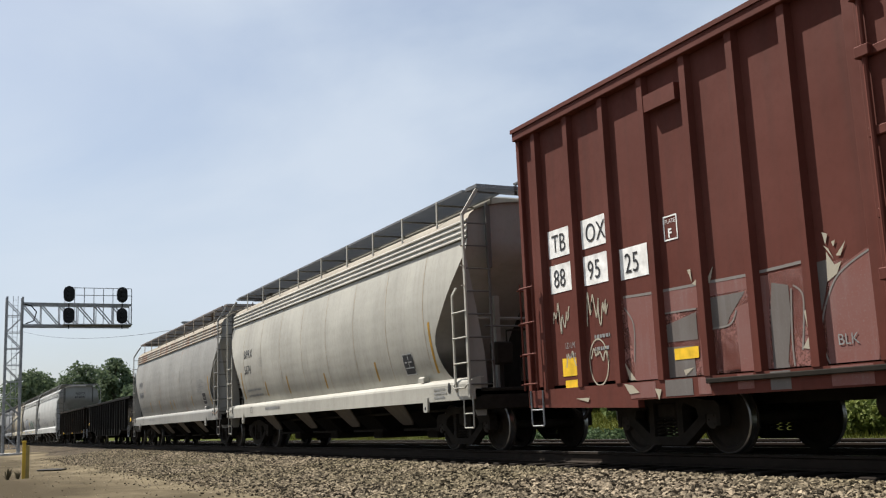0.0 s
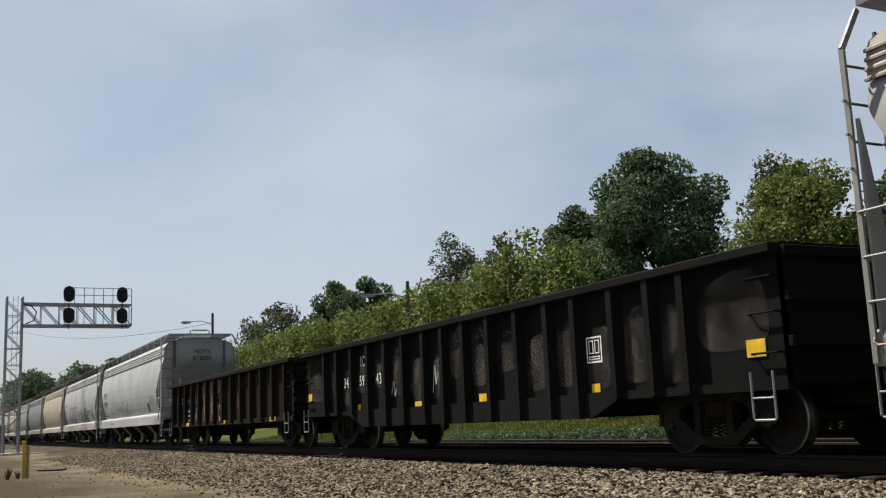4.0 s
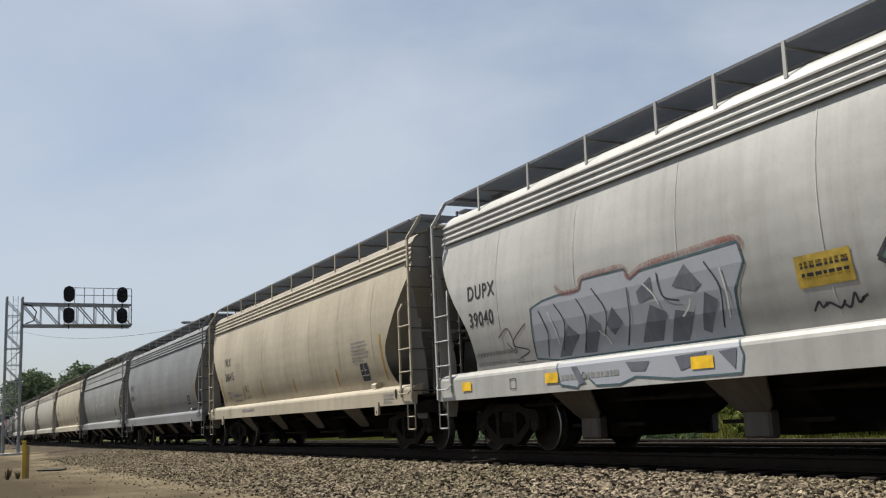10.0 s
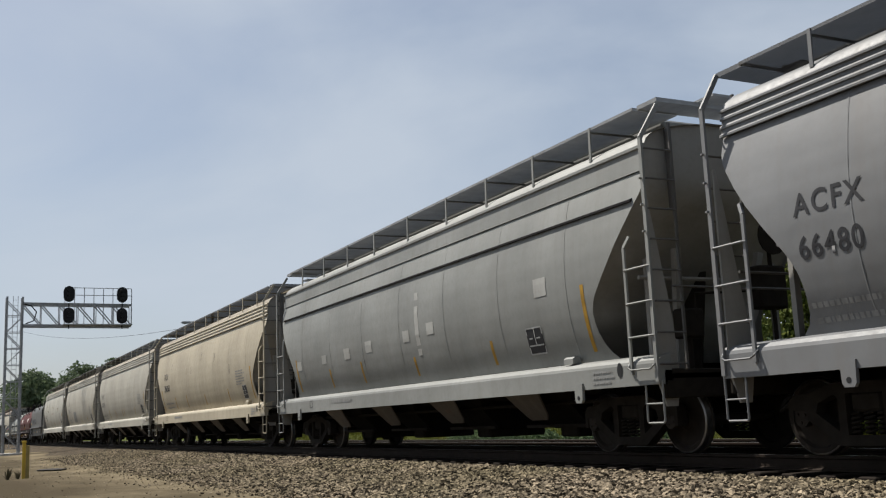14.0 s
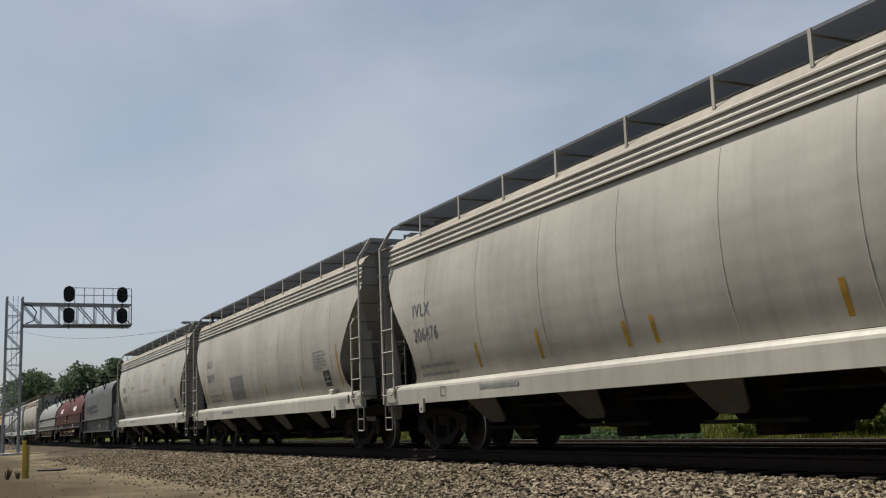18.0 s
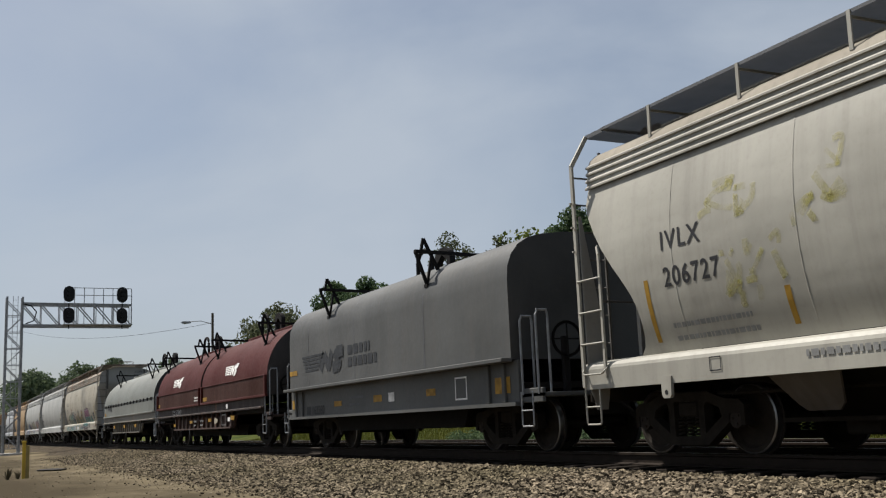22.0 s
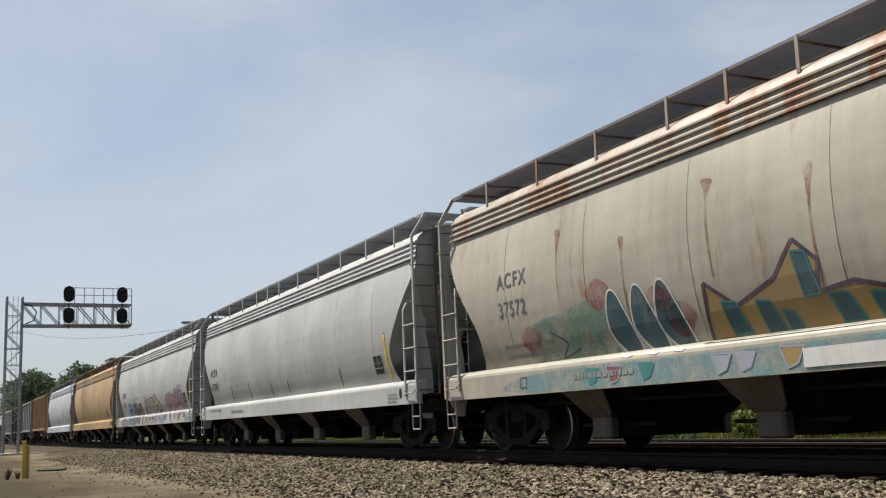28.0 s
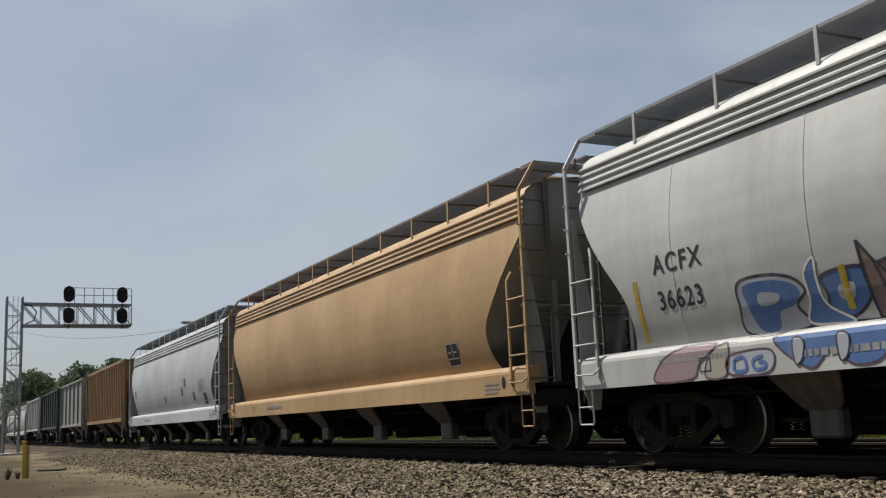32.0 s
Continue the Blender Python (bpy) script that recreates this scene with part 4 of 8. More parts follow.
def gondola(label, s0, length, mat, posts, drop=True, top=2.36, lip=None):
    car = start_car("gondola_car", label, "gondola car", s0)
    X = 1.46
    for s in (-1, 1):
        a, b = sorted((s * X, s * (X - 0.03)))
        part("side_wall", Kit().box(a, b, 0, length, 0.85, top - 0.05), mat, car)
        part("top_chord", Kit().box(min(s * (X - 0.1), s * (X + 0.16)), max(s * (X - 0.1), s * (X + 0.16)), 0, length, top - 0.12, top, 0.015), lip or mat, car)
        if drop:
            prof = [(0, 0.85), (0, 0.74), (3.1, 0.74), (3.75, 0.5), (length - 3.9, 0.5), (length - 3.0, 0.76), (length, 0.78), (length, 0.85)]
        else:
            prof = [(0, 0.85), (0, 0.72), (length, 0.72), (length, 0.85)]
        part("side_sill", Kit().prism(prof, s * (X - 0.03), s * (X + 0.06), "x"), mat, car)
        for y in posts:
            low = 0.52 if drop and 3.8 < y < length - 4.0 else 0.76
            part("side_stake", Kit().prism([(s * X, y - 0.12), (s * (X + 0.14), y - 0.06), (s * (X + 0.14), y + 0.06), (s * X, y + 0.12)], low, top - 0.1, "z"), mat, car)
    for y in (0.0, length - 0.06):
        part("end_wall", Kit().box(-X, X, y, y + 0.06, 0.8, top), mat, car)
    for z in (1.2, 1.7, 2.2):
        part("end_rib", Kit().box(-X, X, -0.08, 0.0, z, z + 0.12, 0.01), mat, car)
        part("end_rib", Kit().box(-X, X, length, length + 0.08, z, z + 0.12, 0.01), mat, car)
    part("floor", Kit().box(-X + 0.02, X - 0.02, 0.05, length - 0.05, 0.9, 1.0), UNDER, car)
    part("center_sill", Kit().box(-0.3, 0.3, 0.2, length - 0.2, 0.55, 0.9), UNDER, car)
    for y, d in ((0.0, 1), (length, -1)):
        add_step(car, GALV, y + d * 0.3)
        for z in (1.15, 1.6, 2.0):
            part("grab_iron", Kit().tube([(-X, y + d * 0.08, z), (-X - 0.07, y + d * 0.1, z), (-X - 0.07, y + d * 0.5, z), (-X, y + d * 0.52, z)], 0.014, 6), mat, car)
    add_trucks(car, s0, (1.75, length - 1.75))
    add_couplers(car, length)
    return car


def hood_profile(flat):
    if flat:
        half = [(1.62, 1.47), (1.62, 2.75), (1.60, 2.98), (1.52, 3.18), (1.38, 3.35), (1.18, 3.47), (0.9, 3.54), (0.45, 3.59), (0, 3.60)]
    else:
        half = [(1.55, 1.47)] + [(1.55 * math.cos(math.radians(a)), 2.02 + 1.52 * math.sin(math.radians(a))) for a in range(0, 91, 9)]
    return half


def hood_x(half, z):
    return lookup([(b, a) for a, b in half], z)


def add_hood(car, mat, end_mat, y0, y1, flat, end_black=True):
    half = hood_profile(flat)
    prof = [(-x, z) for x, z in half] + [(x, z) for x, z in reversed(half[:-1])]
    k = Kit()
    n = len(prof)
    vs = [(x, y, z) for y in (y0, y1) for x, z in prof]
    k.add(vs, [(j, j + 1, n + j + 1, n + j) for j in range(n - 1)])
    hood = part("hood", k, mat, car, smooth=True)
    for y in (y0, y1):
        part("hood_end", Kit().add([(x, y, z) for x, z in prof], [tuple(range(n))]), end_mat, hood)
    part("hood_lip", Kit().box(-half[0][0] - (0.19 if flat else 0.07), -half[0][0] + 0.01, y0 - 0.02, y1 + 0.02, 1.43, 1.50, 0.01), mat, hood)
    return hood, half


def lifting_stand(k, y, half):
    """A guide stand on the hood's shoulder: a V and a peak tied by a long bar."""
    z0 = half[-4][1] - 0.38
    x0 = hood_x(half, z0)
    top = z0 + 0.62
    k.beam((-x0 - 0.24, y, top + 0.02), (0.05, y, top - 0.02), 0.085, 0.06)
    k.beam((-x0, y, z0), (-x0 - 0.22, y, top), 0.06, 0.05)
    k.beam((-x0, y, z0), (-x0 + 0.12, y, top), 0.045, 0.04)
    k.beam((-x0 - 0.04, y + 0.03, top + 0.28), (-x0 - 0.10, y + 0.03, top), 0.045, 0.05)
    k.beam((-x0 - 0.04, y + 0.03, top + 0.28), (-x0 + 0.28, y + 0.03, z0 + 0.26), 0.06, 0.05)
    return k.box(-x0 - 0.04, -x0 + 0.05, y - 0.07, y + 0.07, z0 - 0.04, z0 + 0.015)


def lifting_loop(k, y, top, x=-0.25):
    top += 0.14
    pts = [(x, y - 0.36, top - 0.19), (x, y - 0.36, top + 0.24)] + [(x, y - 0.36 * math.cos(math.pi * i / 8), top + 0.30 + 0.24 * math.sin(math.pi * i / 8)) for i in range(9)] + [(x, y + 0.36, top + 0.24), (x, y + 0.36, top - 0.19)]
    k.tube(pts, 0.05, 8)
    plate = [(y - 0.38, top - 0.19)] + [(y - 0.38 * math.cos(math.pi * i / 10), top + 0.36 + 0.26 * math.sin(math.pi * i / 10)) for i in range(11)] + [(y + 0.38, top - 0.19), (y + 0.24, top - 0.19), (y + 0.24, top + 0.3), (y, top + 0.46), (y - 0.24, top + 0.3), (y - 0.24, top - 0.19)]
    return k.prism(plate, x + 0.42, x + 0.56, "x")


def coil_car(label, s0, length, mat, hoods, flat, end_mat, side_mat, low_mat=None, stands=(), loops=(), slots=0):
    car = start_car("coil_car", label, "coil car", s0)
    for y0, y1 in hoods:
        add_hood(car, mat, end_mat, y0, y1, flat)
    half = hood_profile(flat)
    for y in stands:
        part("guide_stand", lifting_stand(Kit(), y, half), STEEL_DARK, car)
    for y in loops:
        part("lifting_loop", lifting_loop(Kit(), y, half[-1][1]), STEEL_DARK, car)
    if flat:
        part("side_sill", Kit().box(-1.56, -1.48, 0.0, length, 0.78, 1.46, 0.01), side_mat, car)
        part("side_sill", Kit().box(1.48, 1.56, 0.0, length, 0.78, 1.46, 0.01), side_mat, car)
        part("sill_flange", Kit().box(-1.64, -1.48, 0.0, length, 0.74, 0.80), side_mat, car)
        for y in (0.42, 0.95, length - 0.95, length - 0.45):
            part("side_stake", Kit().box(-1.61, -1.55, y - 0.05, y + 0.05, 0.8, 1.42, 0.01), side_mat, car)
    else:
        part("side_sill", Kit().prism([(-1.50, 1.12), (-1.62, 1.12), (-1.62, 1.16), (-1.53, 1.18), (-1.53, 1.42), (-1.6, 1.44), (-1.5, 1.46)], 0.0, length), side_mat, car)
        part("side_sill", Kit().box(1.48, 1.56, 0.0, length, 1.12, 1.44), side_mat, car)
        a, b = 3.0, length - 3.2
        part("trough_side", Kit().prism([(a + 0.5, 0.62), (b - 0.3, 0.62), (b, 1.12), (a, 1.12)], -1.5, -1.44, "x"), low_mat, car)
        part("trough_flange", Kit().box(-1.6, -1.45, a + 0.5, b - 0.3, 0.60, 0.65), low_mat, car)
        for i in range(slots):
            y = a + 0.5 + (b - a - 1.0) * i / (slots - 1)
            part("stiffener", Kit().box(-1.575, -1.49, y - 0.02, y + 0.02, 0.64, 1.12), low_mat, car)
    if flat:
        part("belly", Kit().prism([(2.3, 1.0), (2.6, 0.42), (length - 2.6, 0.42), (length - 2.3, 1.0)], -1.2, 1.2, "x"), BELLY_SHADE, car)
    part("deck", Kit().box(-1.5, 1.5, 0.0, length, 1.0, 1.1), UNDER, car)
    part("center_sill", Kit().box(-0.35, 0.35, -0.3, length + 0.3, 0.55, 1.0, 0.02), UNDER, car)
    part("brake_rigging", Kit().box(-1.1, -0.3, length * 0.45, length * 0.6, 0.5, 1.0, 0.03).tube([(-0.9, length * 0.3, 0.65), (-0.9, length * 0.42, 0.65)], 0.17, 12), UNDER, car)
    for y, d in ((0.0, 1), (length, -1)):
        a, b = sorted((y, y - d * 0.6))
        part("end_platform", Kit().box(-1.5, 1.5, a, b, 0.86, 0.93, 0.01).box(-1.5, -1.44, a, b, 0.78, 1.0, 0.01), side_mat, car)
        for dy, h in ((0.02, 2.15), (0.5, 2.2)):
            part("handrail", Kit().tube([(-1.5, y - d * dy, 0.9), (-1.5, y - d * dy, h - 0.08), (-1.47, y - d * dy, h), (-1.3, y - d * dy, h), (-1.28, y - d * dy, h - 0.08), (-1.28, y - d * dy, 0.93)], 0.022, 6), GALV, car)
        add_step(car, GALV, y - d * 0.3)
    part("brake_wheel", Kit().lathe([(0, 0.24), (0.03, 0.25), (0.03, 0.28), (0, 0.29)], 0, 0, 0, 18).tube([(0, -0.26, 0), (0, 0.26, 0)], 0.014, 6).tube([(0, 0, -0.26), (0, 0, 0.26)], 0.014, 6), STEEL_DARK, car, m=pose(-0.9, -0.45, 1.75, 0, 0, 90))
    part("brake_stand", Kit().box(-0.95, -0.85, -0.42, -0.32, 0.93, 1.8, 0.01), STEEL_DARK, car)
    add_trucks(car, s0, (1.35, length - 1.35))
    add_couplers(car, length)
    return car


def ribbed_hopper(label, s0, length, mat, ribs, top=4.25, bay_mat=None):
    """A straight-sided hopper with outside stakes and sloping ends."""
    car = start_car("ribbed_hopper_car", label, "hopper car", s0)
    X = 1.48
    for s in (-1, 1):
        a, b = sorted((s * X, s * (X - 0.04)))
        part("side_wall", Kit().box(a, b, 0.9, length - 0.9, 1.35, top), mat, car)
        part("top_chord", Kit().box(min(s * (X - 0.06), s * (X + 0.1)), max(s * (X - 0.06), s * (X + 0.1)), 0.0, length, top - 0.1, top + 0.04, 0.01), mat, car)
        part("side_sill", Kit().box(min(s * (X - 0.06), s * (X + 0.1)), max(s * (X - 0.06), s * (X + 0.1)), 0.0, length, 1.18, 1.36, 0.01), mat, car)
        for i in range(ribs):
            y = 0.95 + (length - 1.9) * i / (ribs - 1)
            part("side_stake", Kit().prism([(s * X, y - 0.07), (s * (X + 0.1), y - 0.05), (s * (X + 0.1), y + 0.05), (s * X, y + 0.07)], 1.3, top - 0.06, "z"), mat, car)
        for y in (0.1, length - 0.1):
            part("corner_post", Kit().box(min(s * (X - 0.02), s * (X + 0.1)), max(s * (X - 0.02), s * (X + 0.1)), y - 0.09, y + 0.09, 0.95, top, 0.01), mat, car)
    part("roof", Kit().prism([(-X, top), (-0.8, top + 0.12), (0.8, top + 0.12), (X, top)], 0.3, length - 0.3), mat, car)
    for y, d in ((0.0, 1), (length, -1)):
        part("end_sheet", Kit().add([(-X, y + d * 0.35, top), (X, y + d * 0.35, top), (X, y + d * 0.35, 3.2), (-X, y + d * 0.35, 3.2), (X, y + d * 2.6, 1.3), (-X, y + d * 2.6, 1.3)], [(0, 1, 2, 3), (3, 2, 4, 5)]), mat, car)
        add_step(car, GALV, y + d * 0.28)
        lad = part("ladder", Kit().tube([(-X - 0.13, y + d * 0.1, 1.0), (-X - 0.13, y + d * 0.1, top)], 0.02, 6).tube([(-X - 0.13, y + d * 0.55, 1.0), (-X - 0.13, y + d * 0.55, top)], 0.02, 6), mat, car)
        for i in range(7):
            part("rung", Kit().tube([(-X - 0.14, y + d * 0.08, 1.2 + 0.42 * i), (-X - 0.14, y + d * 0.57, 1.2 + 0.42 * i)], 0.015, 6), mat, lad)
    for i in range(3):
        c = length * (i + 1) / 4
        t = length / 9
        k = Kit().add([(-1.4, c - t, 1.35), (1.4, c - t, 1.35), (1.4, c + t, 1.35), (-1.4, c + t, 1.35), (-0.6, c - 0.3, 0.45), (0.6, c - 0.3, 0.45), (0.6, c + 0.3, 0.45), (-0.6, c + 0.3, 0.45)], [(j, (j + 1) % 4, 4 + (j + 1) % 4, 4 + j) for j in range(4)] + [(4, 5, 6, 7)])
        part("hopper_bay", k, bay_mat or BAY, car)
    part("center_sill", Kit().box(-0.3, 0.3, 0.2, length - 0.2, 0.62, 0.98), UNDER, car)
    add_trucks(car, s0, (1.6, length - 1.6))
    add_couplers(car, length)
    return car

# ------------------------------------------------------------------ spray paint


def ink(name, colour, rough=0.6, worn=0.5):
    """Sprayed paint, unevenly faded towards the dusty car side."""
    m, nt, b = base_mat(name)
    wide, streak, fine = noise_node(nt, 2.2, 6), noise_node(nt, 1.0, 6, (6, 9, 0.9), 0.6), noise_node(nt, 40, 4)
    dull = tuple(0.62 * c + 0.38 * 0.21 for c in colour)
    col = mix_node(nt, scaled(nt, ramp_node(nt, wide.outputs["Fac"], 0.35, 0.65).outputs[0], worn), colour, dull)
    col = mix_node(nt, scaled(nt, ramp_node(nt, streak.outputs["Fac"], 0.52, 0.72).outputs[0], worn), col, tuple(0.5 * c + 0.12 for c in colour))
    col = mix_node(nt, scaled(nt, ramp_node(nt, fine.outputs["Fac"], 0.55, 0.7).outputs[0], 0.25), col, (0.2, 0.185, 0.16))
    nt.links.new(col, b.inputs["Base Color"])
    b.inputs["Roughness"].default_value = rough
    b.inputs["Specular IOR Level"].default_value = 0.25
    return m


def mist(name, colour, cover=0.6):
    """A thin cloud of spray through which the car side shows."""
    m, nt, b = base_mat(name)
    b.inputs["Base Color"].default_value = (*colour, 1)
    b.inputs["Roughness"].default_value = 0.7
    wide, fine = noise_node(nt, 2.5, 6), noise_node(nt, 26, 5)
    a = ramp_node(nt, wide.outputs["Fac"], 0.32, 0.62).outputs[0]
    a = mix_node(nt, ramp_node(nt, fine.outputs["Fac"], 0.45, 0.7).outputs[0], a, (0.15, 0.15, 0.15))
    clear, mx = nt.nodes.new("ShaderNodeBsdfTransparent"), nt.nodes.new("ShaderNodeMixShader")
    nt.links.new(scaled(nt, a, cover), mx.inputs[0])
    nt.links.new(clear.outputs[0], mx.inputs[1])
    nt.links.new(b.outputs[0], mx.inputs[2])
    nt.links.new(mx.outputs[0], nt.nodes["Material Output"].inputs["Surface"])
    return m


SPRAY = {
    "pink": ink("pink spray paint", (0.30, 0.10, 0.13)), "teal": ink("teal spray paint", (0.03, 0.16, 0.15)), "green": ink("green spray paint", (0.10, 0.28, 0.20)),
    "blue": ink("blue spray paint", (0.03, 0.10, 0.32)), "pale_blue": ink("pale blue spray paint", (0.30, 0.38, 0.46)), "yellow": ink("yellow spray paint", (0.42, 0.26, 0.03)),
    "red": ink("red spray paint", (0.26, 0.03, 0.03)), "dark": ink("near-black spray paint", (0.02, 0.018, 0.03)), "white": ink("white spray paint", (0.55, 0.54, 0.52)),
    "cream": ink("cream spray paint", (0.36, 0.32, 0.24)), "silver": ink("grey silver spray paint", (0.17, 0.165, 0.16)), "plum": ink("plum spray paint", (0.06, 0.03, 0.05)),
    "rose": ink("faded rose spray paint", (0.21, 0.085, 0.07)), "grey_blue": ink("grey-blue spray paint", (0.27, 0.29, 0.33)), "lime": ink("faint lime spray paint", (0.40, 0.385, 0.20)),
    "orange": ink("orange spray paint", (0.45, 0.17, 0.03)), "gold": ink("dull gold spray paint", (0.27, 0.18, 0.06)), "deep_teal": ink("deep teal spray paint", (0.03, 0.075, 0.09)),
    "mauve": ink("faded mauve spray paint", (0.235, 0.160, 0.172)), "magenta": ink("magenta spray paint", (0.20, 0.055, 0.12)), "brown": ink("dusty brown spray paint", (0.135, 0.095, 0.08)),
    "chrome": ink("pale silver spray paint", (0.30, 0.315, 0.35)), "mid_blue": ink("mid blue spray paint", (0.055, 0.115, 0.265), 0.6, 0.3), "sea_green": ink("sea green spray paint", (0.075, 0.165, 0.125)),
    "scrawl_blue": ink("dull violet-blue spray line", (0.10, 0.11, 0.17)), "slate": ink("slate blue spray paint", (0.085, 0.095, 0.12)), "pale_green": ink("pale green spray paint", (0.21, 0.29, 0.25)), "bone": ink("bone spray paint", (0.285, 0.265, 0.20)),
    "deep_red": ink("dark red spray paint", (0.095, 0.012, 0.012), 0.6, 0.12), "amber": ink("amber spray paint", (0.16, 0.075, 0.008), 0.6, 0.12),
    "dull_rose": ink("dull rose spray paint", (0.165, 0.062, 0.050), 0.65, 0.3), "pale_silver": ink("pale silver spray line", (0.17, 0.15, 0.135), 0.6, 0.4), "dull_silver": ink("dull silver spray paint", (0.105, 0.088, 0.078), 0.6, 0.4),
    "dark_mist": mist("thin dark film", (0.010, 0.006, 0.005), 0.9), "lime_mist": mist("thin lime spray", (0.36, 0.33, 0.10), 0.5), "gold_mist": mist("thin gold spray", (0.33, 0.17, 0.03), 0.9), "dust_mist": mist("brown dust", (0.058, 0.046, 0.033), 0.6), "rust_mist": mist("rust stain", (0.20, 0.085, 0.03), 0.95), "blue_mist": mist("thin blue spray", (0.16, 0.24, 0.36), 0.75), "green_mist": mist("thin green spray", (0.12, 0.24, 0.19), 0.85), "red_mist": mist("thin red spray", (0.28, 0.06, 0.06), 0.85),
    "teal_mist": mist("thin teal spray", (0.12, 0.27, 0.30), 0.8), "rose_mist": mist("thin rose spray", (0.21, 0.085, 0.07), 0.95), "plum_mist": mist("thin plum spray", (0.06, 0.03, 0.07), 0.9),
}




def side_spot(y0, z0):
    return lambda lift: on_side(y0, z0, 0.002 + 0.4 * lift)


def flat_spot(x, y0, z0):
    return lambda lift: on_flat(x, y0, z0, 0.002 + 0.4 * lift)


def hood_spot(half, y0, z0):
    return lambda lift: (lambda u, v: Vector((-(hood_x(half, z0 + v) + lift), y0 - u, z0 + v)))


def smooth_line(pts, closed=False, per=6):
    n, out = len(pts), []
    for i in range(n if closed else n - 1):
        p = [Vector((*(pts[(i + d) % n] if closed else pts[min(max(i + d, 0), n - 1)]), 0)) for d in (-1, 0, 1, 2)]
        for j in range(per):
            t = j / per
            q = 0.5 * (2 * p[1] + (p[2] - p[0]) * t + (2 * p[0] - 5 * p[1] + 4 * p[2] - p[3]) * t * t + (3 * p[1] - p[0] - 3 * p[2] + p[3]) * t ** 3)
            out.append((q.x, q.y))
    if not closed:
        out.append(tuple(pts[-1]))
    return out


def ribbon(k, place, pts, w, closed=False):
    """A painted line of even width."""
    pts = smooth_line(pts, closed)
    n = len(pts)
    base = place(0, 0).z
    edge = []
    for i, (u, v) in enumerate(pts):
        a, b = (pts[i - 1] if closed or i else pts[0]), (pts[(i + 1) % n] if closed or i < n - 1 else pts[-1])
        d = Vector((b[0] - a[0], b[1] - a[1], 0))
        d = d.normalized() if d.length > 1e-6 else Vector((1, 0, 0))
        edge.append(((u - d.y * w / 2, v + d.x * w / 2), (u + d.y * w / 2, v - d.x * w / 2)))
    for i in range(n if closed else n - 1):
        (a, b), (d, c) = edge[i], edge[(i + 1) % n]
        for poly in split_levels([a, b, c, d], base):
            k.add([place(*p) for p in poly], [tuple(range(len(poly)))])
    return k


KINKS = (1.25, 1.30, 1.37, 1.425, 1.52, 1.70, 1.95, 2.2)


def clip_level(poly, v, keep):
    """The part of a flat polygon above (keep=1) or below (keep=-1) a level."""
    out = []
    for p, q in zip(poly, poly[1:] + poly[:1]):
        a, b = keep * (p[1] - v), keep * (q[1] - v)
        if a >= 0:
            out.append(p)
        if (a > 0) != (b > 0) and abs(a - b) > 1e-9:
            t = a / (a - b)
            out.append((p[0] + (q[0] - p[0]) * t, p[1] + (q[1] - p[1]) * t))
    return out if len(out) > 2 else []


def split_levels(poly, base):
    """Cuts a polygon where the car side bends."""
    done = []
    for z in KINKS:
        v = z - base
        if min(p[1] for p in poly) < v < max(p[1] for p in poly):
            low = clip_level(poly, v, -1)
            if low:
                done.append(low)
            poly = clip_level(poly, v, 1)
            if not poly:
                return done
    return done + [poly]


def fill_shape(place, pts, mat, above=None):
    """A flat painted shape of any outline, bent over the car side."""
    bm = bmesh.new()
    bm.faces.new([bm.verts.new((u, v, 0)) for u, v in pts])
    bmesh.ops.triangulate(bm, faces=bm.faces[:])
    tris = [[(q.co.x, q.co.y) for q in f.verts] for f in bm.faces]
    bm.free()
    k, base = Kit(), place(0, 0).z
    for tri in tris:
        if above is not None:
            tri = clip_level(tri, above, 1)
        if tri:
            for poly in split_levels(tri, base):
                k.add([place(*p) for p in poly], [tuple(range(len(poly)))])
    me = k.mesh("painted_shape", mat)
    return me


def shape(car, pts, fill, line=None, weight=0.04, sharp=False, level=0, upper=None, cut=1.72, label="", name="spray_letter", spot=None):
    """One painted shape on the side, its outline in (distance along the car, height)."""
    flat = [(-y, z) for y, z in pts]
    fine = flat if sharp else smooth_line(flat, True, 5)
    spot = spot or side_spot(0, 0)
    piece = part(name, fill_shape(spot(0.006 + 0.006 * level), fine, SPRAY[fill]), None, car, label)
    if upper:
        part("upper_fill", fill_shape(spot(0.009 + 0.006 * level), fine, SPRAY[upper], cut), None, piece)
    if line:
        if sharp:
            n = len(flat)
            k = Kit()
            for i in range(n):
                ribbon(k, spot(0.0105 + 0.0006 * i + 0.006 * level), [flat[i], flat[(i + 1) % n]], weight)
            part("outline", k, SPRAY[line], piece)
        else:
            part("outline", ribbon(Kit(), spot(0.0105 + 0.006 * level), flat, weight, True), SPRAY[line], piece)
    return piece


def stroke(car, pts, colour, weight=0.03, level=2, name="spray_stroke", spot=None):
    spot = spot or side_spot(0, 0)
    part(name, ribbon(Kit(), spot(0.006 + 0.006 * level), [(-y, z) for y, z in pts], weight), SPRAY[colour], car)


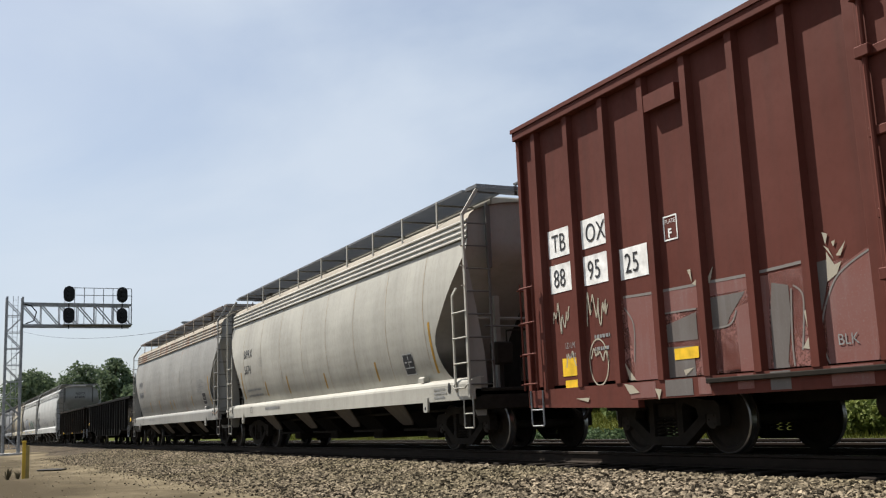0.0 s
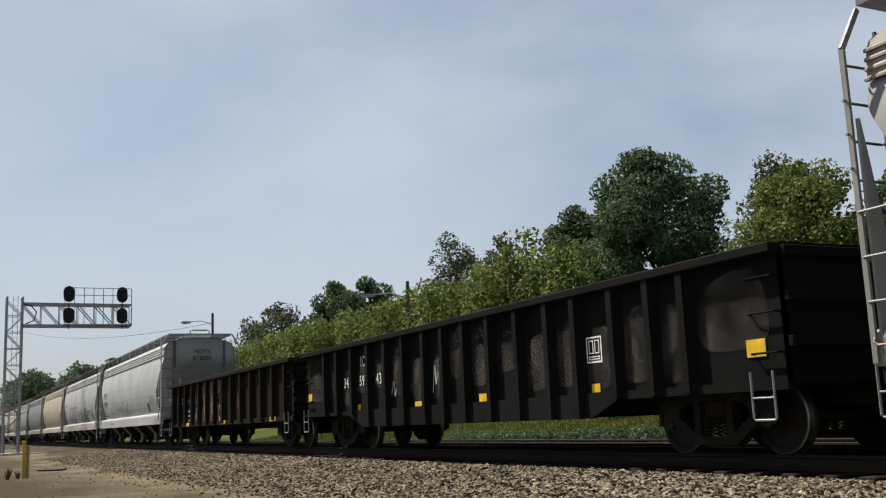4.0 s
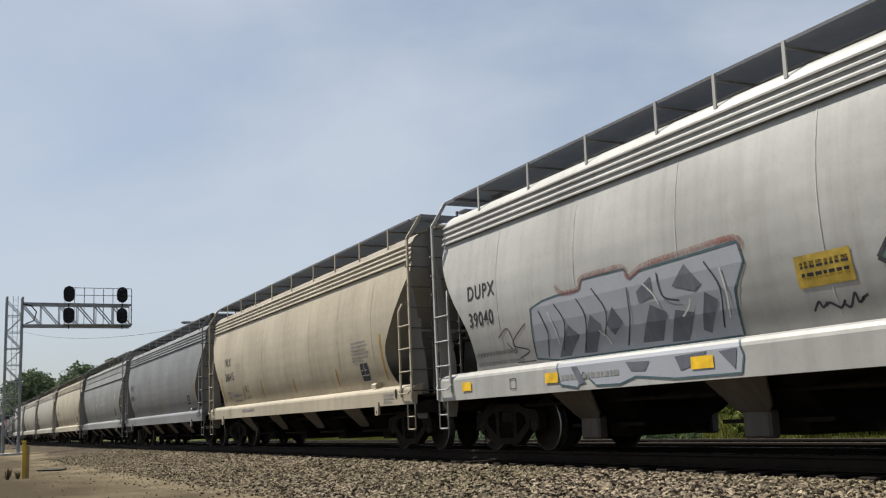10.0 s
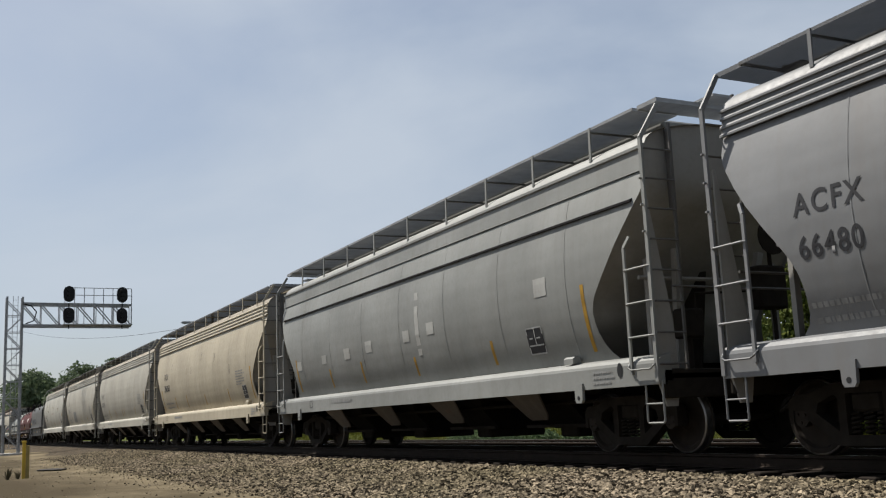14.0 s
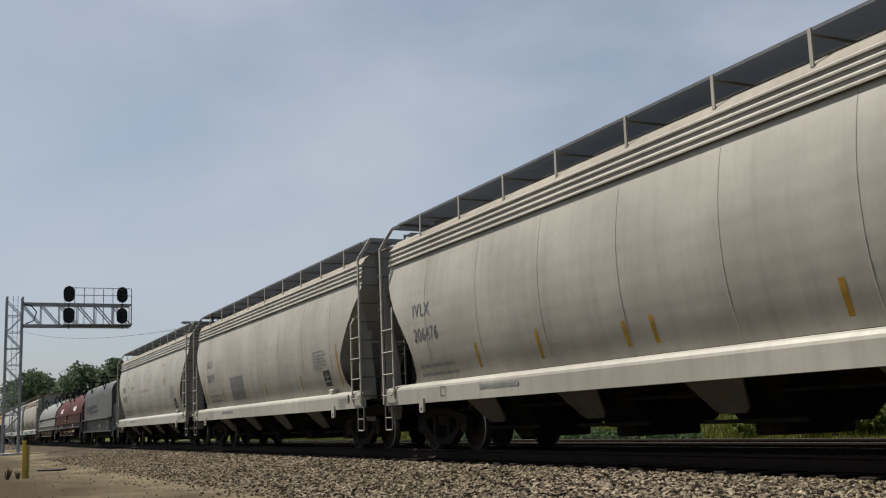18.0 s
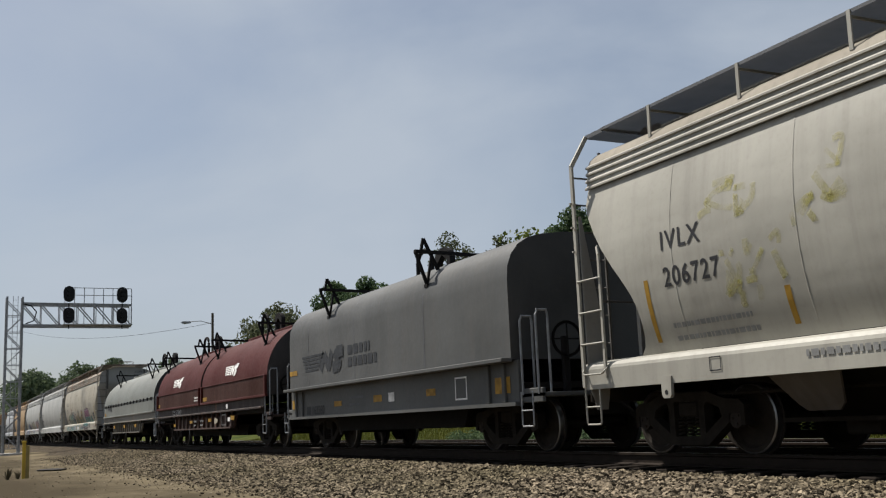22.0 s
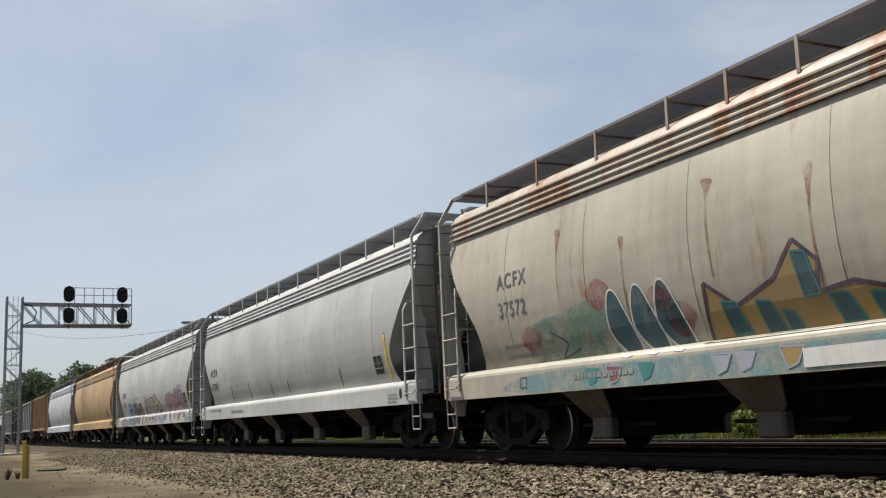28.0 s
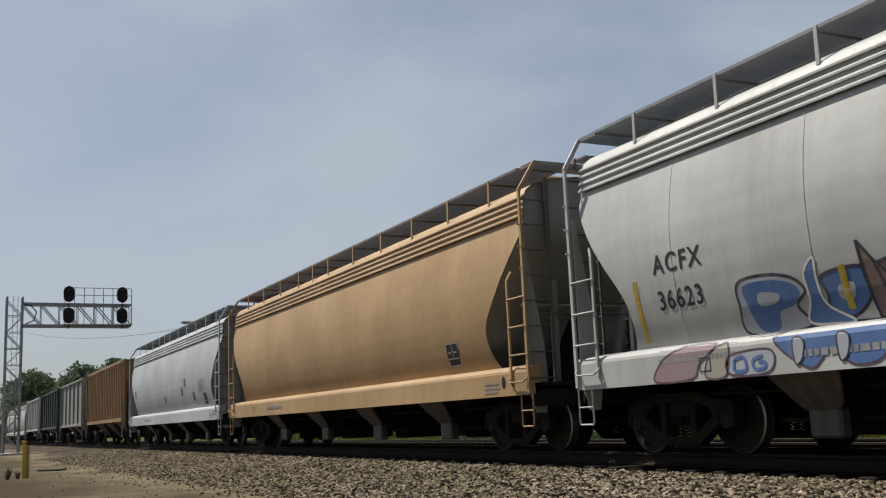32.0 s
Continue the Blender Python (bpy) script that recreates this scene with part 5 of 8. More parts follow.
def blob(k, place, pts, step=0.06, cuts=()):
    """A filled shape, laid on in level strips."""
    pts = smooth_line(pts, True, 4)
    lo, hi = min(p[1] for p in pts), max(p[1] for p in pts)
    n = max(3, int((hi - lo) / step))
    rows = sorted([lo + (hi - lo) * (i + 0.02) / (n + 0.04) for i in range(n + 1)] + [c for c in cuts if lo < c < hi])
    spans = []
    for v in rows:
        hit = []
        for a, b in zip(pts, pts[1:] + pts[:1]):
            if (a[1] <= v) != (b[1] <= v):
                hit.append(a[0] + (b[0] - a[0]) * (v - a[1]) / (b[1] - a[1]))
        if len(hit) >= 2:
            spans.append((min(hit), max(hit), v))
    vs = [place(u, v) for a, b, v in spans for u in (a, b)]
    k.add(vs, [(2 * i, 2 * i + 1, 2 * i + 3, 2 * i + 2) for i in range(len(spans) - 1)])
    return k


def scribble(car, spot, width, height, n, colour, seed, weight=0.03, label=""):
    """A quick looping handwritten squiggle."""
    rng = random.Random(seed)
    pts = []
    for i in range(n + 1):
        u = width * i / n
        if i % 3 == 2:
            pts += [(u - 0.5 * width / n, height * rng.uniform(0.2, 0.5)), (u + 0.4 * width / n, height * rng.uniform(0.5, 0.8)), (u + 0.1 * width / n, height * rng.uniform(0.3, 0.6))]
        else:
            pts.append((u + rng.uniform(-0.3, 0.3) * width / n, height * (rng.uniform(0.55, 1.0) if i % 2 else rng.uniform(0.0, 0.4))))
    part("scribble", ribbon(Kit(), spot(0.012), pts, weight * 0.8), SPRAY[colour], car, label)


def swoosh_logo(car, spot, u, v, w, h, mat):
    """Five slanted speed stripes and two heavy slanted shapes."""
    for i in range(5):
        b = v + h * (0.08 + 0.2 * i)
        a, c = u + 0.02 * w * (4 - i), u + w * (0.40 + 0.035 * i)
        part("logo_stripe", Kit().add([spot(0.006)(p, q) for p, q in ((a, b), (c, b), (c + 0.02 * w, b + 0.13 * h), (a + 0.01 * w, b + 0.13 * h))], [(0, 1, 2, 3)]), mat, car)
    for i, (pts, thick) in enumerate((([(0.47, 0.02), (0.56, 0.98)], 0.07), ([(0.56, 0.9), (0.66, 0.1)], 0.07), ([(0.65, 0.02), (0.74, 0.98)], 0.07),
                       ([(0.75, 0.1), (0.86, 0.1)], 0.075), ([(0.86, 0.1), (0.90, 0.22), (0.90, 0.42)], 0.07), ([(0.90, 0.46), (0.81, 0.56)], 0.07), ([(0.81, 0.56), (0.82, 0.76), (0.86, 0.9)], 0.06), ([(0.85, 0.9), (0.99, 0.9)], 0.075))):
        part("logo_shape", ribbon(Kit(), spot(0.006 + 0.0015 * i), [(u + a * w, v + b * h) for a, b in pts], thick * w * 1.2), mat, car)

# ------------------------------------------------------------------ the train, from its head

WHITE_CREAM = paint("cream white hopper paint", (0.325, 0.311, 0.268), 0.3)
GREY_RUSTY = paint("grey white paint with rust", (0.208, 0.202, 0.184), 0.35, 0.12)
LIGHT_GREY = paint("light grey hopper paint", (0.353, 0.353, 0.336), 0.2)
MID_GREY_WHITE = paint("dusty white hopper paint", (0.328, 0.324, 0.303), 0.3)
CREAM = paint("cream hopper paint", (0.344, 0.299, 0.217), 0.3, 0.0)
CREAM_GREY = paint("grey cream hopper paint", (0.307, 0.287, 0.238), 0.3)
DULL_GREY = paint("dull grey hopper paint", (0.143, 0.146, 0.149), 0.3)
GREY_GREEN = paint("grey hopper paint with primer patches", (0.189, 0.192, 0.180), 0.3)
ORANGE = paint("orange tan hopper paint", (0.333, 0.212, 0.098), 0.3)
BLUE_WHITE = paint("cool white hopper paint", (0.344, 0.356, 0.367), 0.2)
RUST_STREAKED = paint("off-white paint with rust stains", (0.328, 0.299, 0.238), 0.3, 0.22)
EAVE_RUST = paint("rusty eave paint", (0.275, 0.240, 0.188), 0.4, 0.88)
BOX_RED = paint("oxide red boxcar paint", (0.094, 0.0235, 0.0150), 0.3, 0.0, 0.65, (0.034, 0.017, 0.013), gloss=0.12, bleach=0.010)
GON_BLACK = paint("worn black gondola paint", (0.005, 0.005, 0.0045), 0.5, 0.0, 0.8, (0.015, 0.013, 0.011), gloss=0.05, bleach=0.004)
GON_BROWN = paint("worn brown-black gondola paint", (0.009, 0.007, 0.005), 0.5, 0.15, 0.8, (0.018, 0.013, 0.010), gloss=0.05, bleach=0.005)
SILVER = paint("silver grey coil car paint", (0.078, 0.079, 0.077), 0.3, 0.0, 0.5, gloss=0.15)
COIL_RED = paint("oxide red hood paint", (0.060, 0.0085, 0.006), 0.3, 0.0, 0.55, (0.020, 0.009, 0.007), gloss=0.08)
COIL_SKIRT = paint("dirt-browned red hood side", (0.042, 0.0125, 0.0075), 0.4, 0.05, 0.65, (0.018, 0.010, 0.007), gloss=0.08)
COIL_BROWN = paint("rusty brown trough", (0.036, 0.0135, 0.0075), 0.4, 0.3, 0.7)
COIL_WHITE = paint("pale grey hood paint", (0.155, 0.162, 0.146), 0.35, 0.05, 0.5)
# Hood ends: their shade is put into darker copies of the hood paint.
END_DARK = paint("grey hood end darkened for shade", (0.034, 0.034, 0.034), 0.3)
END_BLACK = paint("red hood end darkened for shade", (0.016, 0.012, 0.011), 0.3)
COIL_SILL = paint("sooty red-brown sill", (0.022, 0.010, 0.008), 0.5, 0.2, 0.7)
COIL_CREAM = paint("dirty cream trough", (0.13, 0.118, 0.096), 0.5, 0.25)
TAN = paint("tan ribbed hopper paint", (0.241, 0.143, 0.063), 0.3, 0.1)
DARK_GREEN = paint("dark green hopper paint", (0.011, 0.023, 0.024), 0.3)
SEAM_TAN = plain("stained weld seam", (0.34, 0.27, 0.19), 0.6)
SEAM_GREY = plain("grey weld seam", (0.36, 0.355, 0.34), 0.6)

boxcar("tall oxide-red boxcar with white number panels and spray paint", 13.41, 20.6, BOX_RED)

hop_a = covered_hopper("cream-white covered hopper with tan weld seams", 15.25, 16.4, WHITE_CREAM, seams=8, seam_mat=SEAM_TAN, lift=0.10)
hopper_marks(hop_a, 16.4, "BPRX", "5674", BLACK_INK, 11, y_left=14.5, block=None, panel=(3.0, 1.46))
hop_c = covered_hopper("grey-white covered hopper with rust along its eaves", 32.87, 16.4, GREY_RUSTY, board_mat=BOARD_BROWN, trim=EAVE_RUST, lift=0.10, end_mat=END_PALE)
hopper_marks(hop_c, 16.4, "BPRX", "206682", GREY_INK, 12, y_left=14.9, z=2.58)
GON_POSTS = [1.58, 2.26, 3.06, 3.98, 4.72, 5.63, 6.56, 7.47, 8.3, 9.11, 10.08, 10.98, 11.92, 12.88, 13.82, 14.66]
gon_1 = gondola("worn black gondola with scuffed grey panels", 50.53, 16.24, GON_BLACK, GON_POSTS)
gon_2 = gondola("brown-black gondola with red and yellow spray paint", 67.8, 15.6, GON_BROWN, [0.55 + 14.5 * i / 13 for i in range(14)], drop=False)
hop_5 = covered_hopper("light grey covered hopper with a clean side", 84.95, 18.03, LIGHT_GREY, board_mat=BOARD_PALE, end_mat=END_PALE, tank=True)
hopper_marks(hop_5, 18.03, "NDYX", "878001", BLACK_INK, 13, stripes=FAINT_INK, y_left=16.5, size=0.40, z=2.5, block=(3.0, 2.1), panel=(3.68, 1.45))
hop_d = covered_hopper("dusty white covered hopper with green and grey spray paint", 104.25, 18.27, MID_GREY_WHITE, seam_mat=SEAM_GREY)
hopper_marks(hop_d, 18.27, "DUPX", "39040", BLACK_INK, 14, stripes=False, y_left=17.0, z=2.57)
hop_e = covered_hopper("cream covered hopper with yellow rub stripes", 123.62, 16.45, CREAM)
hopper_marks(hop_e, 16.45, "IVLX", "206415", BLACK_INK, 15, z=2.53, panel=(2.95, 1.45), dated=1)
hop_8 = covered_hopper("dull grey covered hopper with orange rub stripes", 141.1, 16.3, DULL_GREY, trim=DULL_GREY, roof_mat=DULL_GREY)
hopper_marks(hop_8, 16.3, "ACFX", "66480", BLACK_INK, 16, y_left=15.02, z=2.54, block=(4.1, 1.85), panel=(3.0, 1.5))
hop_9 = covered_hopper("grey-green covered hopper with pale primer patches", 158.57, 16.13, GREY_GREEN, ribbed=False, board_mat=BOARD_PALE, lift=0.10, roof_mat=GREY_GREEN)
hopper_marks(hop_9, 16.13, "", "", BLACK_INK, 17, block=None, panel=(3.3, 1.5))
hop_10 = covered_hopper("cream tan covered hopper with dark drips", 175.95, 16.4, CREAM)
hopper_marks(hop_10, 16.4, "IVLX", "206563", BLACK_INK, 18)
hop_11 = covered_hopper("grey-cream covered hopper with yellow rub stripes", 193.6, 16.23, CREAM_GREY)
hopper_marks(hop_11, 16.23, "IVLX", "206476", GREY_INK, 19, y_left=14.75, z=2.53)
hop_f = covered_hopper("cream covered hopper with a grey patch of repaint", 211.05, 16.26, CREAM_GREY, seam_mat=SEAM_TAN)
hopper_marks(hop_f, 16.26, "IVLX", "206391", GREY_INK, 20)
hop_g = covered_hopper("off-white covered hopper with faint yellow spray paint", 228.53, 16.5, WHITE_CREAM)
hopper_marks(hop_g, 16.5, "IVLX", "206727", BLACK_INK, 21, y_left=14.65, z=2.56)
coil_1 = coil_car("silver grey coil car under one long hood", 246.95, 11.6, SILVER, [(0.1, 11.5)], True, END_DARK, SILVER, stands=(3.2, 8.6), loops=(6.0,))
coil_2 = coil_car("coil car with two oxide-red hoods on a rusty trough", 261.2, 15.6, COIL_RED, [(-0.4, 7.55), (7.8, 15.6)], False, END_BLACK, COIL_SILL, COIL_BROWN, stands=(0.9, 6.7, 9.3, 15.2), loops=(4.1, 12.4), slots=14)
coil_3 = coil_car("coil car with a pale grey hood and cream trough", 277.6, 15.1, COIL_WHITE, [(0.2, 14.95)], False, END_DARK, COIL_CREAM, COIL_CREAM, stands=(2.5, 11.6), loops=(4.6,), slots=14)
hop_17 = covered_hopper("off-white covered hopper with rust streaks and spray paint", 295, 18, RUST_STREAKED, board_mat=BOARD_BROWN, trim=EAVE_RUST, end_mat=END_PALE, roof_mat=EAVE_RUST)
hopper_marks(hop_17, 18, "ACFX", "37572", GREY_INK, 22, stripes=False, panel=(2.53, 1.53), block=(4.1, 2.5), end_at=(0.5, 4.12, 0.17))
hop_18 = covered_hopper("light grey covered hopper with smooth sides", 314.2, 17.97, LIGHT_GREY, board_mat=BOARD_PALE, end_mat=END_PALE)
hopper_marks(hop_18, 17.97, "ACFX", "67395", BLACK_INK, 23, y_left=16.6, z=2.3, stripes=GREY_INK, panel=(2.35, 1.55), block=None)
hop_19 = covered_hopper("light grey covered hopper with blue and pink spray paint", 333.41, 17.8, LIGHT_GREY, board_mat=BOARD_PALE, end_mat=END_PALE, tank=True)
hopper_marks(hop_19, 17.8, "ACFX", "36623", BLACK_INK, 24, y_left=15.95, z=2.28, stripes=False, panel=(2.1, 1.6), block=(3.1, 2.3))
hop_20 = covered_hopper("orange-tan covered hopper with plain sides", 352.5, 18.15, ORANGE, board_mat=BOARD_BROWN, seams=0)
hopper_marks(hop_20, 18.15, "", "", BLACK_INK, 25, stripes=False, block=None, panel=(3.0, 1.5))
hop_21 = covered_hopper("cool white covered hopper with dark patches", 371.9, 17.7, BLUE_WHITE)
hopper_marks(hop_21, 17.7, "", "", BLACK_INK, 26, stripes=False)
ribbed_hopper("tan hopper with close vertical ribs", 391.7, 14.8, TAN, 22)
ribbed_hopper("grey straight-sided hopper with sloping bays", 408.0, 14.0, GREY_GREEN, 6)
ribbed_hopper("dark green straight-sided hopper", 424.0, 15.0, DARK_GREEN, 8)
ribbed_hopper("pale grey straight-sided hopper", 441.0, 15.5, LIGHT_GREY, 8)
covered_hopper("pale grey covered hopper at the train's tail", 458.0, 16.5, LIGHT_GREY)
covered_hopper("dusty white covered hopper at the train's tail", 476.0, 16.5, MID_GREY_WHITE)

# ------------------------------------------------------------------ markings of single cars

def mark_boxcar(car, length):
    xf = -1.52
    wall = flat_spot(xf, length, 0)
    # faded rose and silver letters, drawn as (distance from the rear, height)
    rose = ([(2.47, 2.07), (3.11, 2.04), (3.11, 1.48), (3.11, 0.97), (2.6, 0.97), (2.62, 1.37), (2.5, 1.83)], [(3.25, 2.07), (3.96, 2.06), (3.95, 1.78), (3.19, 1.77)], [(4.12, 2.04), (4.81, 2.04), (4.85, 1.89), (4.11, 1.89)],
            [(4.57, 1.7), (4.85, 1.75), (4.85, 0.97), (4.59, 0.97)], [(4.95, 2.01), (5.16, 2.0), (5.1, 1.55), (5.06, 0.97), (4.91, 0.97)], [(3.94, 1.4), (4.16, 1.38), (4.14, 0.97), (3.92, 0.97)], [(6.17, 1.95), (6.47, 2.07), (6.67, 2.08), (6.5, 0.97), (5.88, 0.97), (5.89, 1.46), (6.0, 1.8)])
    silver = ([(3.3, 1.35), (3.81, 1.33), (3.82, 0.97), (3.3, 0.97)], [(4.1, 1.87), (4.76, 1.87), (4.48, 1.61), (4.41, 1.49), (4.1, 1.5)], [(5.18, 1.91), (5.42, 1.85), (5.42, 1.51), (5.32, 1.03), (5.34, 0.97), (5.1, 0.97), (5.12, 1.54)],
              [(5.82, 2.03), (6.03, 2.04), (5.92, 1.69), (5.83, 1.47), (5.76, 1.59)], [(3.33, 1.63), (3.9, 1.73), (3.9, 1.4), (3.33, 1.41)])
    shape(car, [(-2.3, 0.97), (-6.66, 0.97), (-6.66, 2.0), (-2.4, 2.05)], "rose_mist", None, 0, True, -0.6, name="spray_cloud", spot=wall)
    for i, pts in enumerate(rose):
        shape(car, [(-y, z) for y, z in pts], "dull_rose", None, 0, True, 0, None, 0, "faded rose spray letter edged in silver" if i == 0 else "", spot=wall)
    for pts in silver:
        shape(car, [(-y, z) for y, z in pts], "dull_silver", None, 0, True, 0.5, name="spray_patch", spot=wall)
    for i, pts in enumerate(([(2.47, 2.09), (3.11, 2.07), (3.96, 2.06), (4.84, 2.05), (5.69, 2.07)], [(5.49, 1.84), (5.61, 1.73), (5.6, 1.49), (5.54, 1.14)], [(6.57, 2.07), (6.24, 1.94), (6.04, 1.79), (5.86, 1.46), (5.82, 1.17), (5.89, 0.97)],
                             [(3.14, 1.78), (3.91, 1.77)], [(4.6, 1.67), (4.47, 1.52), (4.11, 1.5)], [(2.48, 1.95), (2.66, 1.7), (2.63, 1.22)], [(5.46, 1.81), (5.41, 1.27), (5.41, 0.98)], [(3.13, 2.05), (3.14, 1.5), (3.13, 0.98)], [(4.87, 1.8), (4.88, 0.98)])):
        stroke(car, [(-y, z) for y, z in pts], "pale_silver", 0.022 if i else 0.034, 1 + 0.1 * i, spot=wall)
    # the paint runs on over the sill
    low = flat_spot(xf - 0.07, length, 0)
    for u0, u1, z0, colour in ((2.58, 3.11, 0.74, "dull_rose"), (3.3, 3.82, 0.74, "dull_silver"), (3.92, 4.14, 0.74, "dull_rose"), (4.59, 4.85, 0.77, "dull_rose"), (5.1, 5.4, 0.74, "dull_silver"), (5.95, 6.48, 0.74, "dull_rose")):
        shape(car, [(-u0, z0), (-u1, z0), (-u1, 0.94), (-u0, 0.94)], colour, None, 0, True, 0, name="sill_fill", spot=low)
    # flakes of pale filler where the paint has burst
    for pts in ([(3.88, 2.1), (3.81, 2.26), (3.87, 2.26)], [(3.88, 2.08), (4.0, 2.15), (3.94, 2.05)], [(4.11, 2.05), (4.28, 2.24), (4.2, 2.05)], [(5.99, 2.12), (6.08, 1.97), (6.17, 1.99), (6.1, 1.87), (5.97, 1.81)], [(5.96, 2.33), (6.03, 2.3), (5.99, 2.19)], [(5.96, 2.19), (6.02, 2.15), (6.08, 2.03)],
                [(6.07, 2.21), (6.12, 2.22), (6.09, 2.15)], [(6.11, 2.06), (6.25, 2.19), (6.17, 2.05)], [(5.61, 1.55), (5.71, 1.55), (5.71, 1.3), (5.65, 1.28)], [(5.65, 1.28), (5.71, 1.3), (5.64, 1.14), (5.55, 1.16)], [(2.4, 1.24), (2.48, 1.14), (2.64, 0.98), (2.5, 0.98)], [(3.6, 1.05), (3.79, 1.07), (3.63, 0.98)]):
        part("paint_chip", Kit().add([wall(0.02)(u, v) for u, v in pts], [tuple(range(len(pts)))]), SPRAY["cream"], car)
    for pts in ([(2.46, 0.94), (2.64, 0.91), (2.78, 0.81), (2.57, 0.8)], [(3.1, 0.85), (3.23, 0.83), (3.17, 0.7)], [(1.3, 0.79), (1.64, 0.79), (1.61, 0.73)]):
        part("paint_chip", Kit().add([low(0.02)(u, v) for u, v in pts], [tuple(range(len(pts)))]), SPRAY["cream"], car)
    for j, (u, w, h, n) in enumerate(((0.72, 0.45, 0.5, 9), (1.6, 0.5, 0.55, 9), (1.0, 0.4, 0.3, 6), (1.66, 0.4, 0.3, 6))):
        scribble(car, flat_spot(xf, length - u, 1.74 - 0.5 * (j > 1)), w, h, n, "cream", 40 + j, 0.028, "thin pale scribble" if j == 0 else "")
    k = ribbon(Kit(), flat_spot(xf, length - 1.62, 1.0)(0.012), [(0.2 + 0.22 * math.cos(math.tau * i / 10), 0.27 + 0.32 * math.sin(math.tau * i / 10)) for i in range(10)], 0.022, True)
    part("scribble", k, SPRAY["cream"], car)


BOXCAR = CARS[0][0]
mark_boxcar(BOXCAR, 20.6)


def mark_gondola_1(car, length):
    x = -1.466
    for u, z, w, h in ((0.63, 1.12, 0.3, 0.2), (3.75, 0.86, 0.2, 0.12), (7.12, 0.85, 0.5, 0.13), (9.74, 0.82, 0.5, 0.12), (13.0, 0.86, 0.4, 0.12), (16.1, 1.14, 0.25, 0.2)):
        part("reflector", patch(flat_spot(x, u, z)(0.012), 0, 0, w, h, None, 0, 1), YELLOW_INK, car)
    stencil = outline_box(on_flat(x - 0.01, 3.82, 1.27), 0, 0, 0.37, 0.37, 0.025)
    panel = part("stencil_panel", stencil, WHITE_INK, car, "white square with smaller squares inside")
    for a, b, c, d in ((0.06, 0.13, 0.17, 0.32), (0.20, 0.13, 0.31, 0.32), (0.05, 0.045, 0.32, 0.095)):
        part("stencil_line", outline_box(on_flat(x - 0.01, 3.82, 1.27), a, b, c, d, 0.016), WHITE_INK, panel)
    rng = random.Random(5)
    part("lettering", text_mesh("IC", 0.32, on_flat(x - 0.01, 12.55, 1.8), WHITE_INK, 0.0, 0.8, 1.2), None, car)
    for words, u in (("24", 13.58), ("59", 12.62), ("43", 11.66)):
        part("lettering", text_mesh(words, 0.32, on_flat(x - 0.01, u, 1.38), WHITE_INK, 0.0, 0.8, 1.25), None, car)
    edges = [0.1] + GON_POSTS + [length - 0.1]
    for a, b in zip(edges, edges[1:]):
        y, w, h = (a + b) / 2, (b - a) * rng.uniform(0.33, 0.4), rng.uniform(0.35, 0.75)
        z = 1.15 + rng.uniform(-0.1, 0.3)
        pts = [(y + w, z), (y + 0.3 * w, z - 0.15), (y - w, z - 0.02), (y - 0.9 * w, z + h), (y - 0.2 * w, z + h * 1.2), (y + 0.8 * w, z + h * 0.9)]
        shape(car, pts, "dust_mist", None, 0, False, 0, name="dust_smudge", spot=flat_spot(x, 0, 0))
        if rng.random() < 0.7:
            y2 = y + rng.uniform(-0.15, 0.15)
            shape(car, [(y2 + 0.2, z + 0.3), (y2, z + 0.1), (y2 - 0.2, z + 0.35), (y2, z + 0.6)], "dust_mist", None, 0, False, 1, name="dust_smudge", spot=flat_spot(x, 0, 0))
    for u, z, n in ((8.9, 0.9, 3), (10.9, 0.75, 2)):
        scribble(car, flat_spot(x, u, z), 0.25, 0.9, n, "white", 70 + n, 0.03)


mark_gondola_1(gon_1, 16.24)


